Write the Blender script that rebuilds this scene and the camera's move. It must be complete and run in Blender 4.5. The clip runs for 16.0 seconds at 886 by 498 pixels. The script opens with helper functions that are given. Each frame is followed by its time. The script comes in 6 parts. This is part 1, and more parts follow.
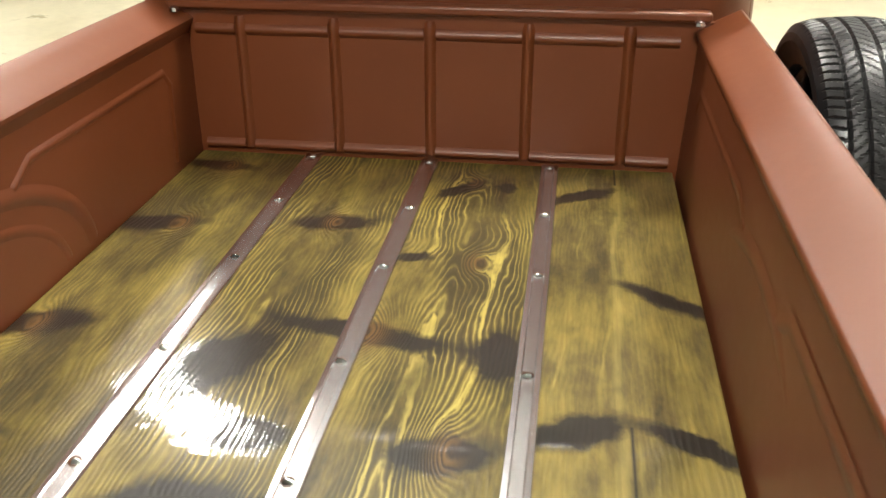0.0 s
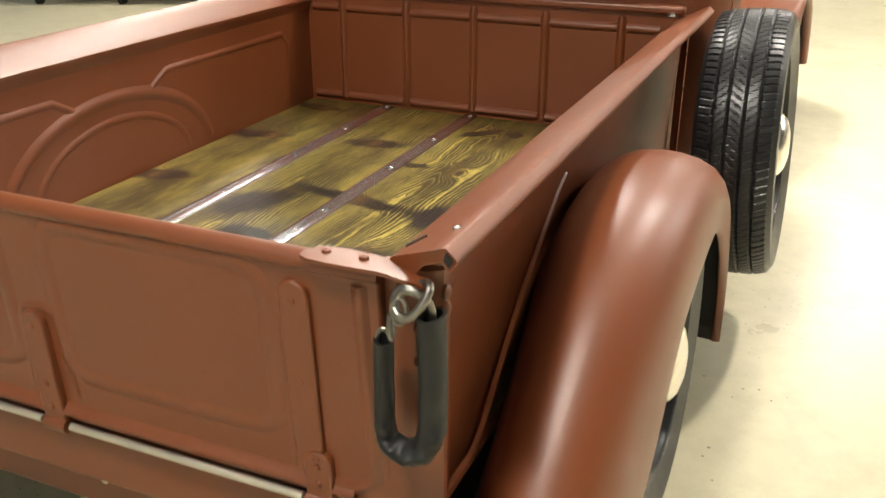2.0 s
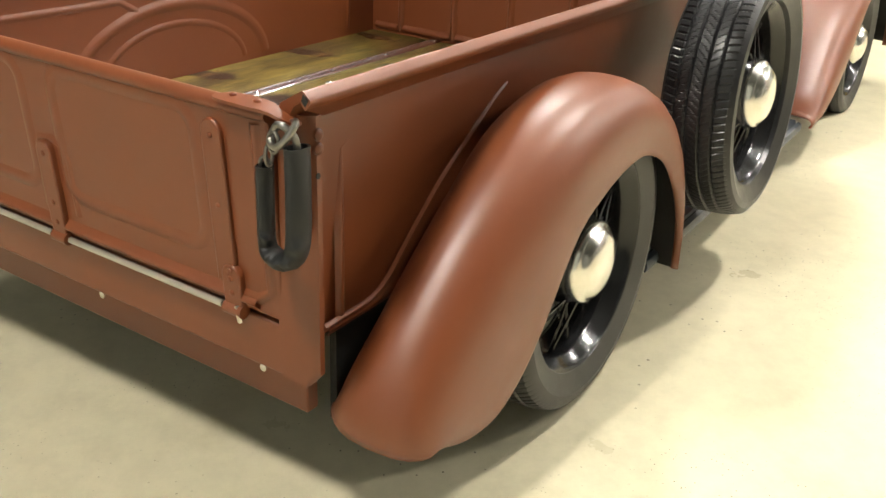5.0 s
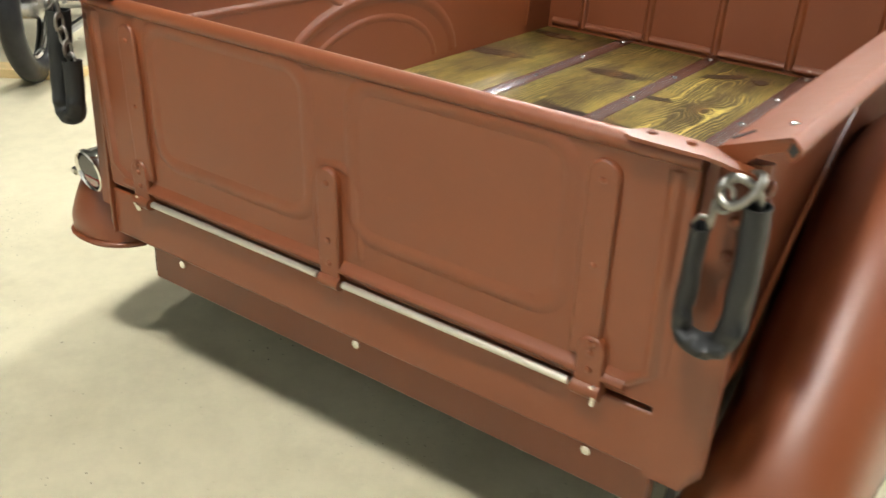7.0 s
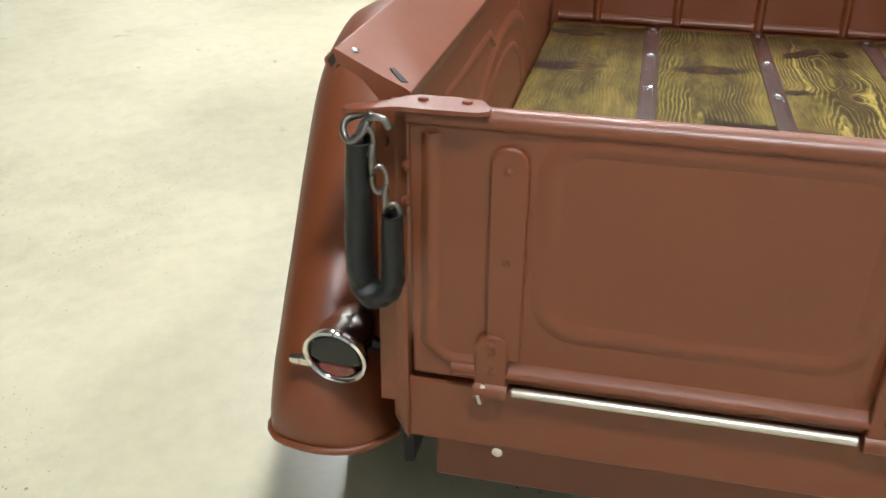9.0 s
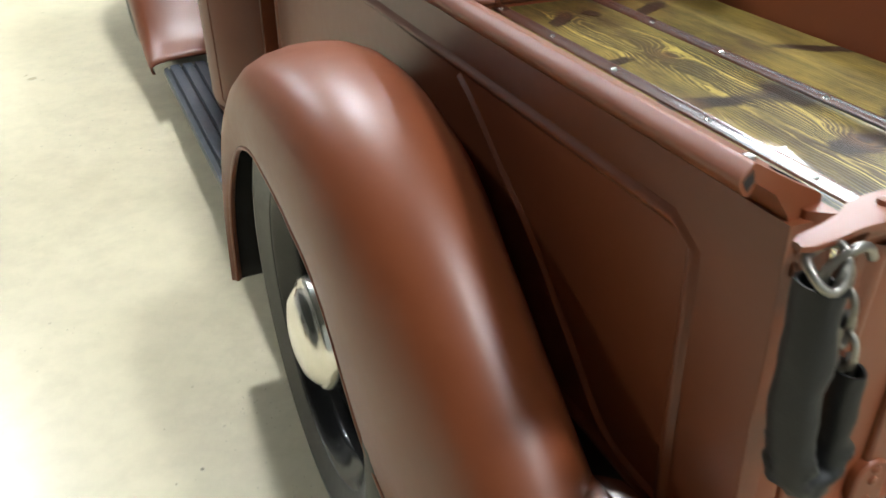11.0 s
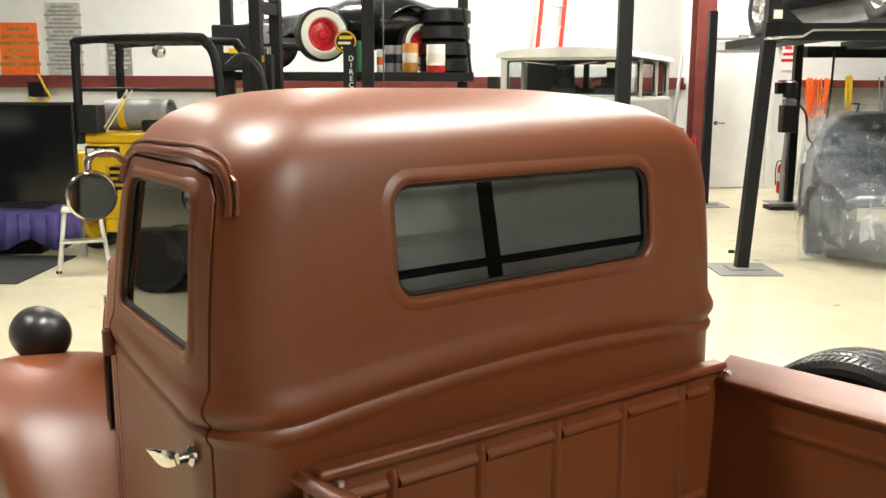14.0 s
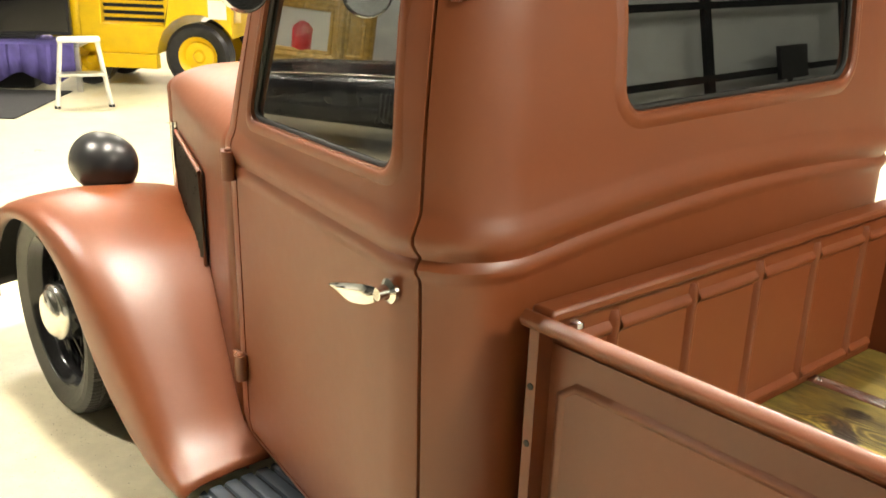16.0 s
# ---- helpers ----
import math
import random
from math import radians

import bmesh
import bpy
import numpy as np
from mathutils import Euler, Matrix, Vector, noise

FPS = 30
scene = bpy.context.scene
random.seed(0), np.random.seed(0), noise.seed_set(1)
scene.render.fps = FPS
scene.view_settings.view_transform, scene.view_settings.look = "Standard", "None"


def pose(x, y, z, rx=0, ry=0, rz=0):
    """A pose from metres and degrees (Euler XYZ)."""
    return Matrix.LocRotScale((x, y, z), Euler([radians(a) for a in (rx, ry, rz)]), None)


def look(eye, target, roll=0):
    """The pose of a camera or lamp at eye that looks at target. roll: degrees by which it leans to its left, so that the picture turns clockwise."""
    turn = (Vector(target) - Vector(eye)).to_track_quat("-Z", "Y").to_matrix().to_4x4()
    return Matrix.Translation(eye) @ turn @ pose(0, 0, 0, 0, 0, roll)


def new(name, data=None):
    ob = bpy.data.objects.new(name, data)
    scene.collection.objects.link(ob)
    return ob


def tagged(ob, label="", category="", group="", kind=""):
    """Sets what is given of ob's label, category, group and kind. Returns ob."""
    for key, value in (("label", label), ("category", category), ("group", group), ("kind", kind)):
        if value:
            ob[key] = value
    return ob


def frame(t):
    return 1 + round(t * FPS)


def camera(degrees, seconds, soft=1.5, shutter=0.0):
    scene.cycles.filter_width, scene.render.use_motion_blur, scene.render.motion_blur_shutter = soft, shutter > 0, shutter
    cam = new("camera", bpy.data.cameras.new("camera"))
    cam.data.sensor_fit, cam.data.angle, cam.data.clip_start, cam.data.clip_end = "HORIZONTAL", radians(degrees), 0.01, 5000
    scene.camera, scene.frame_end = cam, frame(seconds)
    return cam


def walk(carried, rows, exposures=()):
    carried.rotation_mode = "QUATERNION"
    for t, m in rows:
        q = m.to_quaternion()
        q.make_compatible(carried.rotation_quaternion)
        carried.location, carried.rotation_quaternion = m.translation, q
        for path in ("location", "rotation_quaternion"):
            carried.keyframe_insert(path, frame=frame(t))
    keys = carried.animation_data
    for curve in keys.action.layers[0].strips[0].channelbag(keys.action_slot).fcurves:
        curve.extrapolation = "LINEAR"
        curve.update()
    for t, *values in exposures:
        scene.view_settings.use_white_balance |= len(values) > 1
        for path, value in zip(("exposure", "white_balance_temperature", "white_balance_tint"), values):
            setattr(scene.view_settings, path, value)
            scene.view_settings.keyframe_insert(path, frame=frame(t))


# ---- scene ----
cam = camera(51.63, 16.0, 1.5, 0.3)
PATH = [
    (0, (0.345, -0.275, 1.285), (0.138, 1.048, 0.610), -1.8),
    (0.5, (0.497, -0.441, 1.300), (0.209, 0.877, 0.644), -2.1),
    (1, (0.671, -0.581, 1.285), (0.284, 0.726, 0.658), -2.6),
    (1.5, (0.890, -0.691, 1.268), (0.394, 0.588, 0.662), -3.0),
    (2, (1.053, -0.815, 1.259), (0.489, 0.436, 0.653), -1.8),
    (2.5, (1.205, -0.949, 1.230), (0.586, 0.274, 0.621), -0.9),
    (3, (1.336, -0.991, 1.207), (0.664, 0.191, 0.573), -0.3),
    (3.5, (1.499, -0.945, 1.209), (0.771, 0.188, 0.549), -0.2),
    (3.7, (1.546, -0.916, 1.215), (0.810, 0.208, 0.548), -0.2),
    (6, (1.426, -0.920, 1.190), (0.665, 0.210, 0.561), 1.7),
    (6.5, (1.205, -0.931, 1.175), (0.426, 0.171, 0.521), 1.4),
    (7, (0.910, -0.954, 1.174), (0.147, 0.152, 0.509), 1.9),
    (7.5, (0.580, -0.954, 1.188), (-0.127, 0.178, 0.503), 2.1),
    (8, (0.282, -0.986, 1.195), (-0.326, 0.201, 0.507), 1.6),
    (8.5, (-0.033, -0.962, 1.174), (-0.492, 0.287, 0.482), 1.1),
    (8.7, (-0.141, -0.943, 1.180), (-0.540, 0.322, 0.479), 0.2),
    (10.8, (-1.029, -0.492, 1.192), (-0.600, 0.719, 0.417), -1.9),
    (11, (-1.073, -0.420, 1.193), (-0.587, 0.771, 0.421), -1.7),
    (11.5, (-1.187, -0.182, 1.211), (-0.549, 0.962, 0.480), -0.5),
    (12, (-1.221, 0.047, 1.243), (-0.472, 1.190, 0.624), -0.2),
    (12.5, (-1.235, 0.241, 1.373), (-0.401, 1.389, 0.886), -0.6),
    (13, (-1.282, 0.336, 1.455), (-0.383, 1.484, 1.102), 0.0),
    (13.5, (-1.349, 0.369, 1.525), (-0.431, 1.522, 1.247), 0.1),
    (14, (-1.402, 0.440, 1.544), (-0.474, 1.589, 1.281), 0.2),
    (14.5, (-1.464, 0.514, 1.545), (-0.542, 1.659, 1.246), 0.3),
    (15, (-1.491, 0.620, 1.490), (-0.597, 1.770, 1.132), 0.9),
    (15.5, (-1.524, 0.775, 1.439), (-0.625, 1.899, 1.019), 1.7),
    (16, (-1.586, 0.915, 1.411), (-0.652, 1.979, 0.917), 1.8),
]
walk(cam, [(t, look(eye, target, roll)) for t, eye, target, roll in PATH],
     [(0, -0.1, 6600, 10), (1.5, -0.15, 6700, 10), (2.5, -0.1, 6800, 10), (3.5, 0.1, 6800, 10), (6, -0.08, 6450, 10), (7, 0.2, 6250, 10), (7.5, 0.18, 6000, 10), (8.5, -0.15, 5800, 10), (11, -0.06, 5750, 10), (12, 0.30, 6350, 10), (12.5, 0.58, 6600, 10),
      (13.5, -0.20, 6550, 10), (14.5, -0.22, 6800, 10), (15, 0.27, 7050, 10), (15.5, 0.64, 7200, 10), (16, 0.7, 7200, 10)])

# ---- world and light ----
world = bpy.data.worlds.new("world")
scene.world = world
world.use_nodes = True
world.node_tree.nodes["Background"].inputs[0].default_value = (0.9, 0.95, 1.0, 1)
world.node_tree.nodes["Background"].inputs[1].default_value = 0.05


# ---- materials ----
class Nodes:
    """A small builder for node materials."""

    def __init__(self, name):
        self.mat = bpy.data.materials.new(name)
        self.mat.use_nodes = True
        self.t = self.mat.node_tree
        self.bsdf = self.t.nodes["Principled BSDF"]

    def n(self, kind, **props):
        node = self.t.nodes.new(kind)
        for key, value in props.items():
            if key == "operation":
                node.operation = value
            elif key == "noise_dimensions":
                node.noise_dimensions = value
            elif key == "feature":
                node.feature = value
            elif key == "data_type":
                node.data_type = value
            elif key == "blend_type":
                node.blend_type = value
        return node

    def link(self, a, b):
        self.t.links.new(a, b)

    def math(self, op, a, b=None, c=None):
        node = self.n("ShaderNodeMath", operation=op)
        for i, v in enumerate((a, b, c)):
            if v is None:
                continue
            if isinstance(v, (int, float)):
                node.inputs[i].default_value = v
            else:
                self.link(v, node.inputs[i])
        return node.outputs[0]

    def coords(self, scale=(1, 1, 1)):
        co = self.n("ShaderNodeTexCoord")
        mp = self.n("ShaderNodeMapping")
        mp.inputs["Scale"].default_value = scale
        self.link(co.outputs["Object"], mp.inputs[0])
        return mp.outputs[0]

    def noise(self, scale, detail=4, rough=0.5, vec=None):
        node = self.n("ShaderNodeTexNoise")
        node.inputs["Scale"].default_value = scale
        node.inputs["Detail"].default_value = detail
        node.inputs["Roughness"].default_value = rough
        self.link(vec if vec is not None else self.coords(), node.inputs["Vector"])
        return node.outputs["Fac"]

    def ramp(self, fac, *stops):
        node = self.n("ShaderNodeValToRGB")
        els = node.color_ramp.elements
        while len(els) < len(stops):
            els.new(0.5)
        for e, (pos, col) in zip(els, stops):
            e.position = pos
            e.color = (*col, 1) if len(col) == 3 else col
        self.link(fac, node.inputs[0])
        return node.outputs[0]

    def mix(self, fac, a, b, how="MIX"):
        node = self.n("ShaderNodeMix", data_type="RGBA", blend_type=how)
        if isinstance(fac, (int, float)):
            node.inputs[0].default_value = fac
        else:
            self.link(fac, node.inputs[0])
        for sock, v in ((node.inputs[6], a), (node.inputs[7], b)):
            if isinstance(v, tuple):
                sock.default_value = (*v, 1)
            else:
                self.link(v, sock)
        return node.outputs[2]

    def span(self, fac, lo, hi):
        node = self.n("ShaderNodeMapRange")
        node.inputs["To Min"].default_value = lo
        node.inputs["To Max"].default_value = hi
        self.link(fac, node.inputs[0])
        return node.outputs[0]

    def bump(self, height, strength=0.2, distance=0.002):
        node = self.n("ShaderNodeBump")
        node.inputs["Strength"].default_value = strength
        node.inputs["Distance"].default_value = distance
        self.link(height, node.inputs["Height"])
        self.link(node.outputs[0], self.bsdf.inputs["Normal"])

    def set(self, **kw):
        names = {"color": "Base Color", "rough": "Roughness", "metal": "Metallic", "ior": "IOR", "coat": "Coat Weight",
                 "coat_rough": "Coat Roughness", "trans": "Transmission Weight", "emit": "Emission Color",
                 "power": "Emission Strength", "spec": "Specular IOR Level", "alpha": "Alpha", "sheen": "Sheen Weight"}
        for key, v in kw.items():
            sock = self.bsdf.inputs[names[key]]
            if isinstance(v, tuple):
                sock.default_value = (*v, 1)
            elif isinstance(v, (int, float)):
                sock.default_value = v
            else:
                self.link(v, sock)
        return self


def plain(name, color, rough=0.5, metal=0.0, vary=0.12, scale=9.0, grain=0.0, coat=0.0, spec=0.5):
    """A surface with soft blotches, fine grain and uneven gloss."""
    m = Nodes(name)
    dark = tuple(c * (1 - vary) for c in color)
    light = tuple(min(1, c * (1 + vary)) for c in color)
    blot = m.noise(scale, 5, 0.6)
    m.set(color=m.ramp(blot, (0.3, dark), (0.7, light)), metal=metal, coat=coat, spec=spec)
    m.set(rough=m.span(m.noise(scale * 4, 3), max(0.02, rough - 0.08), min(1, rough + 0.08)))
    if grain:
        m.bump(m.noise(420, 2), grain, 0.001)
    return m.mat


def paint_material():
    """Satin red-oxide primer: soft sheen, faint orange peel and dusty patches."""
    m = Nodes("red_primer")
    big = m.noise(2.2, 4, 0.55)
    fine = m.noise(38, 4, 0.6)
    base = m.ramp(big, (0.25, (0.152, 0.0375, 0.0105)), (0.75, (0.184, 0.0480, 0.0140)))
    dust = m.mix(m.math("MULTIPLY", m.ramp(fine, (0.55, (0, 0, 0)), (0.8, (1, 1, 1))), 0.14), base, (0.24, 0.080, 0.031))
    m.set(color=dust, rough=m.span(fine, 0.38, 0.47), spec=0.65)
    m.bump(m.noise(160, 3, 0.5), 0.05, 0.001)
    return m.mat


KNOTS = ((-0.143, 1.38, 1.0), (0.123, 1.638, 0.8), (0.168, 1.235, 1.0), (0.03, 0.955, 1.3), (0.19, 0.667, 1.2), (-0.46, 1.662, 1.0), (-0.45, 1.329, 1.1),
         (-0.53, 0.91, 1.0), (0.16, 0.36, 1.1), (-0.37, 0.40, 1.0), (-0.15, 0.28, 1.1))
# burnt smears: middle x, y, half length, half width, degrees
BURNS = ((0.09, 1.585, 0.055, 0.016, 48), (0.345, 1.575, 0.075, 0.017, 33), (0.515, 1.13, 0.085, 0.020, -35), (0.355, 0.735, 0.075, 0.030, 24), (0.525, 0.73, 0.065, 0.018, -33),
         (0.02, 0.955, 0.13, 0.026, -12), (-0.49, 1.665, 0.075, 0.022, -8), (-0.50, 1.33, 0.085, 0.026, 8), (-0.53, 0.915, 0.08, 0.030, 15), (-0.19, 0.85, 0.075, 0.045, 55), (-0.14, 0.515, 0.09, 0.042, 10), (0.176, 0.66, 0.055, 0.028, 0), (0.245, 0.92, 0.028, 0.05, 0), (-0.51, 0.61, 0.085, 0.030, 10), (-0.09, 0.67, 0.05, 0.03, 0),
         (-0.145, 1.375, 0.07, 0.03, 10), (0.20, 1.61, 0.02, 0.02, 0), (0.045, 1.24, 0.035, 0.016, 0), (0.17, 0.34, 0.09, 0.03, 15), (-0.36, 0.41, 0.10, 0.03, -14), (0.40, 0.30, 0.08, 0.025, 25))


def wood_material():
    """Knotty pine, burnt and stained olive-amber, under a thick clear gloss coat."""
    m = Nodes("stained_pine")
    co = m.n("ShaderNodeTexCoord")
    sep = m.n("ShaderNodeSeparateXYZ")
    m.link(co.outputs["Object"], sep.inputs[0])
    x, y = sep.outputs[0], sep.outputs[1]
    sway = m.math("MULTIPLY", m.math("SUBTRACT", m.noise(1.0, 3, 0.5, m.coords((1.5, 1.6, 1))), 0.5), 0.13)
    xs = m.math("ADD", x, sway)
    pith = None
    for c in (-0.42, -0.17, 0.13, 0.435):
        d = m.math("ABSOLUTE", m.math("SUBTRACT", xs, c))
        pith = d if pith is None else m.math("MINIMUM", pith, d)
    soft = m.math("SQRT", m.math("ADD", m.math("MULTIPLY", pith, pith), 0.0002))
    field = m.math("ADD", soft, m.math("MULTIPLY", y, 0.035))
    field = m.math("ADD", field, m.math("MULTIPLY", m.noise(1.0, 4, 0.6, m.coords((7, 1.6, 1))), 0.055))
    cores, burns = None, None
    for kx, ky, size in KNOTS:
        dx = m.math("MULTIPLY", m.math("SUBTRACT", x, kx), 1 / (0.022 * size))
        dy = m.math("MULTIPLY", m.math("SUBTRACT", y, ky), 1 / (0.045 * size))
        d2 = m.math("ADD", m.math("MULTIPLY", dx, dx), m.math("MULTIPLY", dy, dy))
        field = m.math("ADD", field, m.math("MULTIPLY", m.math("POWER", 2.718, m.math("MULTIPLY", d2, -0.5)), 0.05 * size))
        near = m.math("POWER", 2.718, m.math("MULTIPLY", d2, -1.5))
        cores = near if cores is None else m.math("ADD", cores, near)
    wx = m.math("ADD", x, m.math("MULTIPLY", m.math("SUBTRACT", m.noise(1.0, 5, 0.65, m.coords((16, 22, 1))), 0.5), 0.055))
    wy = m.math("ADD", y, m.math("MULTIPLY", m.math("SUBTRACT", m.noise(1.0, 5, 0.65, m.coords((26, 13, 1))), 0.5), 0.05))
    for bx, by, a, b, deg in BURNS:
        c, s = math.cos(radians(deg)), math.sin(radians(deg))
        ox, oy = m.math("SUBTRACT", wx, bx), m.math("SUBTRACT", wy, by)
        u = m.math("ADD", m.math("MULTIPLY", ox, c / a), m.math("MULTIPLY", oy, s / a))
        v = m.math("ADD", m.math("MULTIPLY", ox, -s / b), m.math("MULTIPLY", oy, c / b))
        spot = m.math("POWER", 2.718, m.math("MULTIPLY", m.math("ADD", m.math("MULTIPLY", u, u), m.math("MULTIPLY", v, v)), -0.9))
        burns = spot if burns is None else m.math("ADD", burns, spot)
    rings = m.math("MULTIPLY", m.math("ADD", m.math("SINE", m.math("ADD", m.math("MULTIPLY", field, 690.0), m.math("MULTIPLY", m.noise(1.0, 3, 0.6, m.coords((45, 7, 1))), 7.0))), 1.0), 0.5)
    thin = m.math("POWER", rings, 1.8)
    lines = m.math("POWER", m.math("SUBTRACT", 1.0, rings), 7.0)
    plainness = m.ramp(x, (0.28, (1, 1, 1)), (0.30, (0.25, 0.25, 0.25)))
    plainness = m.math("MULTIPLY", plainness, m.span(m.math("GREATER_THAN", x, -0.287), 0.45, 1.0))
    patch = m.ramp(m.noise(1.0, 3, 0.5, m.coords((7, 3.4, 1))), (0.40, (0.12, 0.12, 0.12)), (0.58, (1, 1, 1)))
    contrast = m.math("MULTIPLY", m.math("MULTIPLY", plainness, patch), 0.95)
    fibre = m.noise(1.0, 4, 0.7, m.coords((300, 6, 1)))
    blot = m.noise(1.0, 6, 0.66, m.coords((8.5, 2.6, 1)))
    amber = m.mix(m.ramp(blot, (0.38, (0, 0, 0)), (0.60, (1, 1, 1))), (0.255, 0.192, 0.044), (0.045, 0.034, 0.010))
    grain = m.mix(m.math("MULTIPLY", thin, m.math("MULTIPLY", contrast, 0.85)), amber, (0.036, 0.026, 0.007))
    grain = m.mix(m.math("MULTIPLY", lines, m.math("MULTIPLY", m.math("MULTIPLY", contrast, contrast), 0.78)), grain, (0.50, 0.40, 0.10))
    vein = m.ramp(m.math("SINE", m.math("ADD", m.math("MULTIPLY", field, 92.0), m.math("MULTIPLY", m.noise(1.0, 3, 0.6, m.coords((30, 9, 1))), 1.6))), (0.955, (0, 0, 0)), (0.998, (1, 1, 1)))
    broken = m.ramp(m.noise(1.0, 3, 0.5, m.coords((9, 3.5, 1))), (0.40, (0, 0, 0)), (0.50, (1, 1, 1)))
    third = m.math("ADD", m.math("MULTIPLY", m.math("GREATER_THAN", x, 0.03), 0.75), 0.28)
    grain = m.mix(m.math("MULTIPLY", m.math("MULTIPLY", vein, third), m.math("MULTIPLY", contrast, broken)), grain, (0.52, 0.41, 0.10))
    stripe = m.math("POWER", 2.718, m.math("MULTIPLY", m.math("MULTIPLY", m.math("SUBTRACT", xs, 0.435), 130.0), m.math("MULTIPLY", m.math("SUBTRACT", xs, 0.435), -130.0)))
    grain = m.mix(m.math("MULTIPLY", stripe, 0.35), grain, (0.42, 0.33, 0.10))
    off = m.math("MULTIPLY", m.math("SUBTRACT", x, 0.437), 420.0)
    crack = m.math("POWER", 2.718, m.math("MULTIPLY", m.math("MULTIPLY", off, off), -1.0))
    crack = m.math("MULTIPLY", crack, m.math("ADD", m.math("MULTIPLY", m.math("LESS_THAN", y, 0.76), m.math("GREATER_THAN", y, 0.35)), m.math("GREATER_THAN", y, 1.66)))
    grain = m.mix(m.math("MINIMUM", crack, 0.95), grain, (0.006, 0.005, 0.003))
    grain = m.mix(m.math("MULTIPLY", m.ramp(fibre, (0.45, (0, 0, 0)), (0.8, (1, 1, 1))), 0.45), grain, (0.05, 0.038, 0.012))
    smoke = m.noise(1.0, 5, 0.7, m.coords((14, 9, 1)))
    haze = m.math("MULTIPLY", m.ramp(m.noise(1.0, 4, 0.6, m.coords((5.5, 3.4, 1))), (0.48, (0, 0, 0)), (0.64, (1, 1, 1))), 0.85)
    char = m.math("MULTIPLY", m.math("MULTIPLY", burns, 2.3), m.span(smoke, 0.2, 1.15))
    char = m.ramp(m.math("ADD", char, m.math("MULTIPLY", haze, 0.45)), (0.24, (0, 0, 0)), (0.46, (0.55, 0.55, 0.55)), (0.74, (0.98, 0.98, 0.98)))
    burnt = m.mix(char, grain, (0.008, 0.006, 0.004))
    knot = m.mix(m.math("MINIMUM", m.math("MULTIPLY", cores, 0.8), 0.85), burnt, m.mix(thin, (0.16, 0.085, 0.022), (0.03, 0.015, 0.006)))
    m.set(color=knot, rough=m.span(fibre, 0.32, 0.5), coat=1.0, coat_rough=0.045, spec=0.3)
    node = m.n("ShaderNodeBump")
    node.inputs["Strength"].default_value = 0.3
    node.inputs["Distance"].default_value = 0.0012
    m.link(m.math("ADD", rings, fibre), node.inputs["Height"])
    m.link(node.outputs[0], m.bsdf.inputs["Normal"])
    wave = m.n("ShaderNodeBump")
    wave.inputs["Strength"].default_value = 0.16
    wave.inputs["Distance"].default_value = 0.002
    relief = m.math("ADD", m.math("MULTIPLY", m.math("ADD", rings, fibre), 0.22), m.math("MULTIPLY", char, -1.6))
    m.link(m.math("ADD", m.noise(7, 2), relief), wave.inputs["Height"])
    m.link(wave.outputs[0], m.bsdf.inputs["Coat Normal"])
    return m.mat


def floor_material():
    """Cream epoxy over concrete: glossy, with speckles, scuffs and dusty swirls."""
    m = Nodes("epoxy_floor")
    big = m.noise(0.5, 5, 0.6)
    fine = m.noise(14, 5, 0.65)
    base = m.ramp(big, (0.3, (0.555, 0.505, 0.350)), (0.7, (0.665, 0.610, 0.445)))
    base = m.mix(m.math("MULTIPLY", m.ramp(fine, (0.35, (1, 1, 1)), (0.6, (0, 0, 0))), 0.22), base, (0.36, 0.33, 0.23))
    for scale, size, where, cut in ((15, 0.07, 2.2, 0.52), (34, 0.10, 1.3, 0.50), (70, 0.13, 0.9, 0.50)):
        vor = m.n("ShaderNodeTexVoronoi")
        vor.inputs["Scale"].default_value = scale
        m.link(m.coords(), vor.inputs["Vector"])
        dots = m.ramp(vor.outputs["Distance"], (size * 0.6, (1, 1, 1)), (size, (0, 0, 0)))
        dots = m.math("MULTIPLY", dots, m.ramp(m.noise(where, 4, 0.6), (cut, (0, 0, 0)), (cut + 0.10, (1, 1, 1))))
        base = m.mix(m.math("MULTIPLY", dots, 0.85), base, (0.06, 0.052, 0.036))
    worn = m.ramp(m.noise(1.6, 6, 0.7), (0.50, (0, 0, 0)), (0.68, (1, 1, 1)))
    base = m.mix(m.math("MULTIPLY", worn, 0.30), base, (0.30, 0.265, 0.165))
    m.set(color=base, rough=m.span(m.noise(3.5, 5, 0.65), 0.20, 0.42), spec=0.38)
    m.bump(m.noise(5, 4), 0.10, 0.004)
    return m.mat


def tyre_material():
    m = Nodes("tyre_rubber")
    m.set(color=m.ramp(m.noise(22, 4), (0.3, (0.007, 0.007, 0.008)), (0.75, (0.016, 0.016, 0.017))), rough=m.span(m.noise(30, 3), 0.24, 0.42), spec=0.38)
    m.bump(m.noise(90, 3), 0.10, 0.001)
    return m.mat


def glass_material(name, tint, ior=1.5):
    m = Nodes(name)
    m.set(color=tint, rough=0.01, trans=1.0, ior=ior)
    return m.mat


def glow(name, color, power):
    m = Nodes(name)
    m.set(color=(0.9, 0.9, 0.9), emit=color, power=power)
    return m.mat


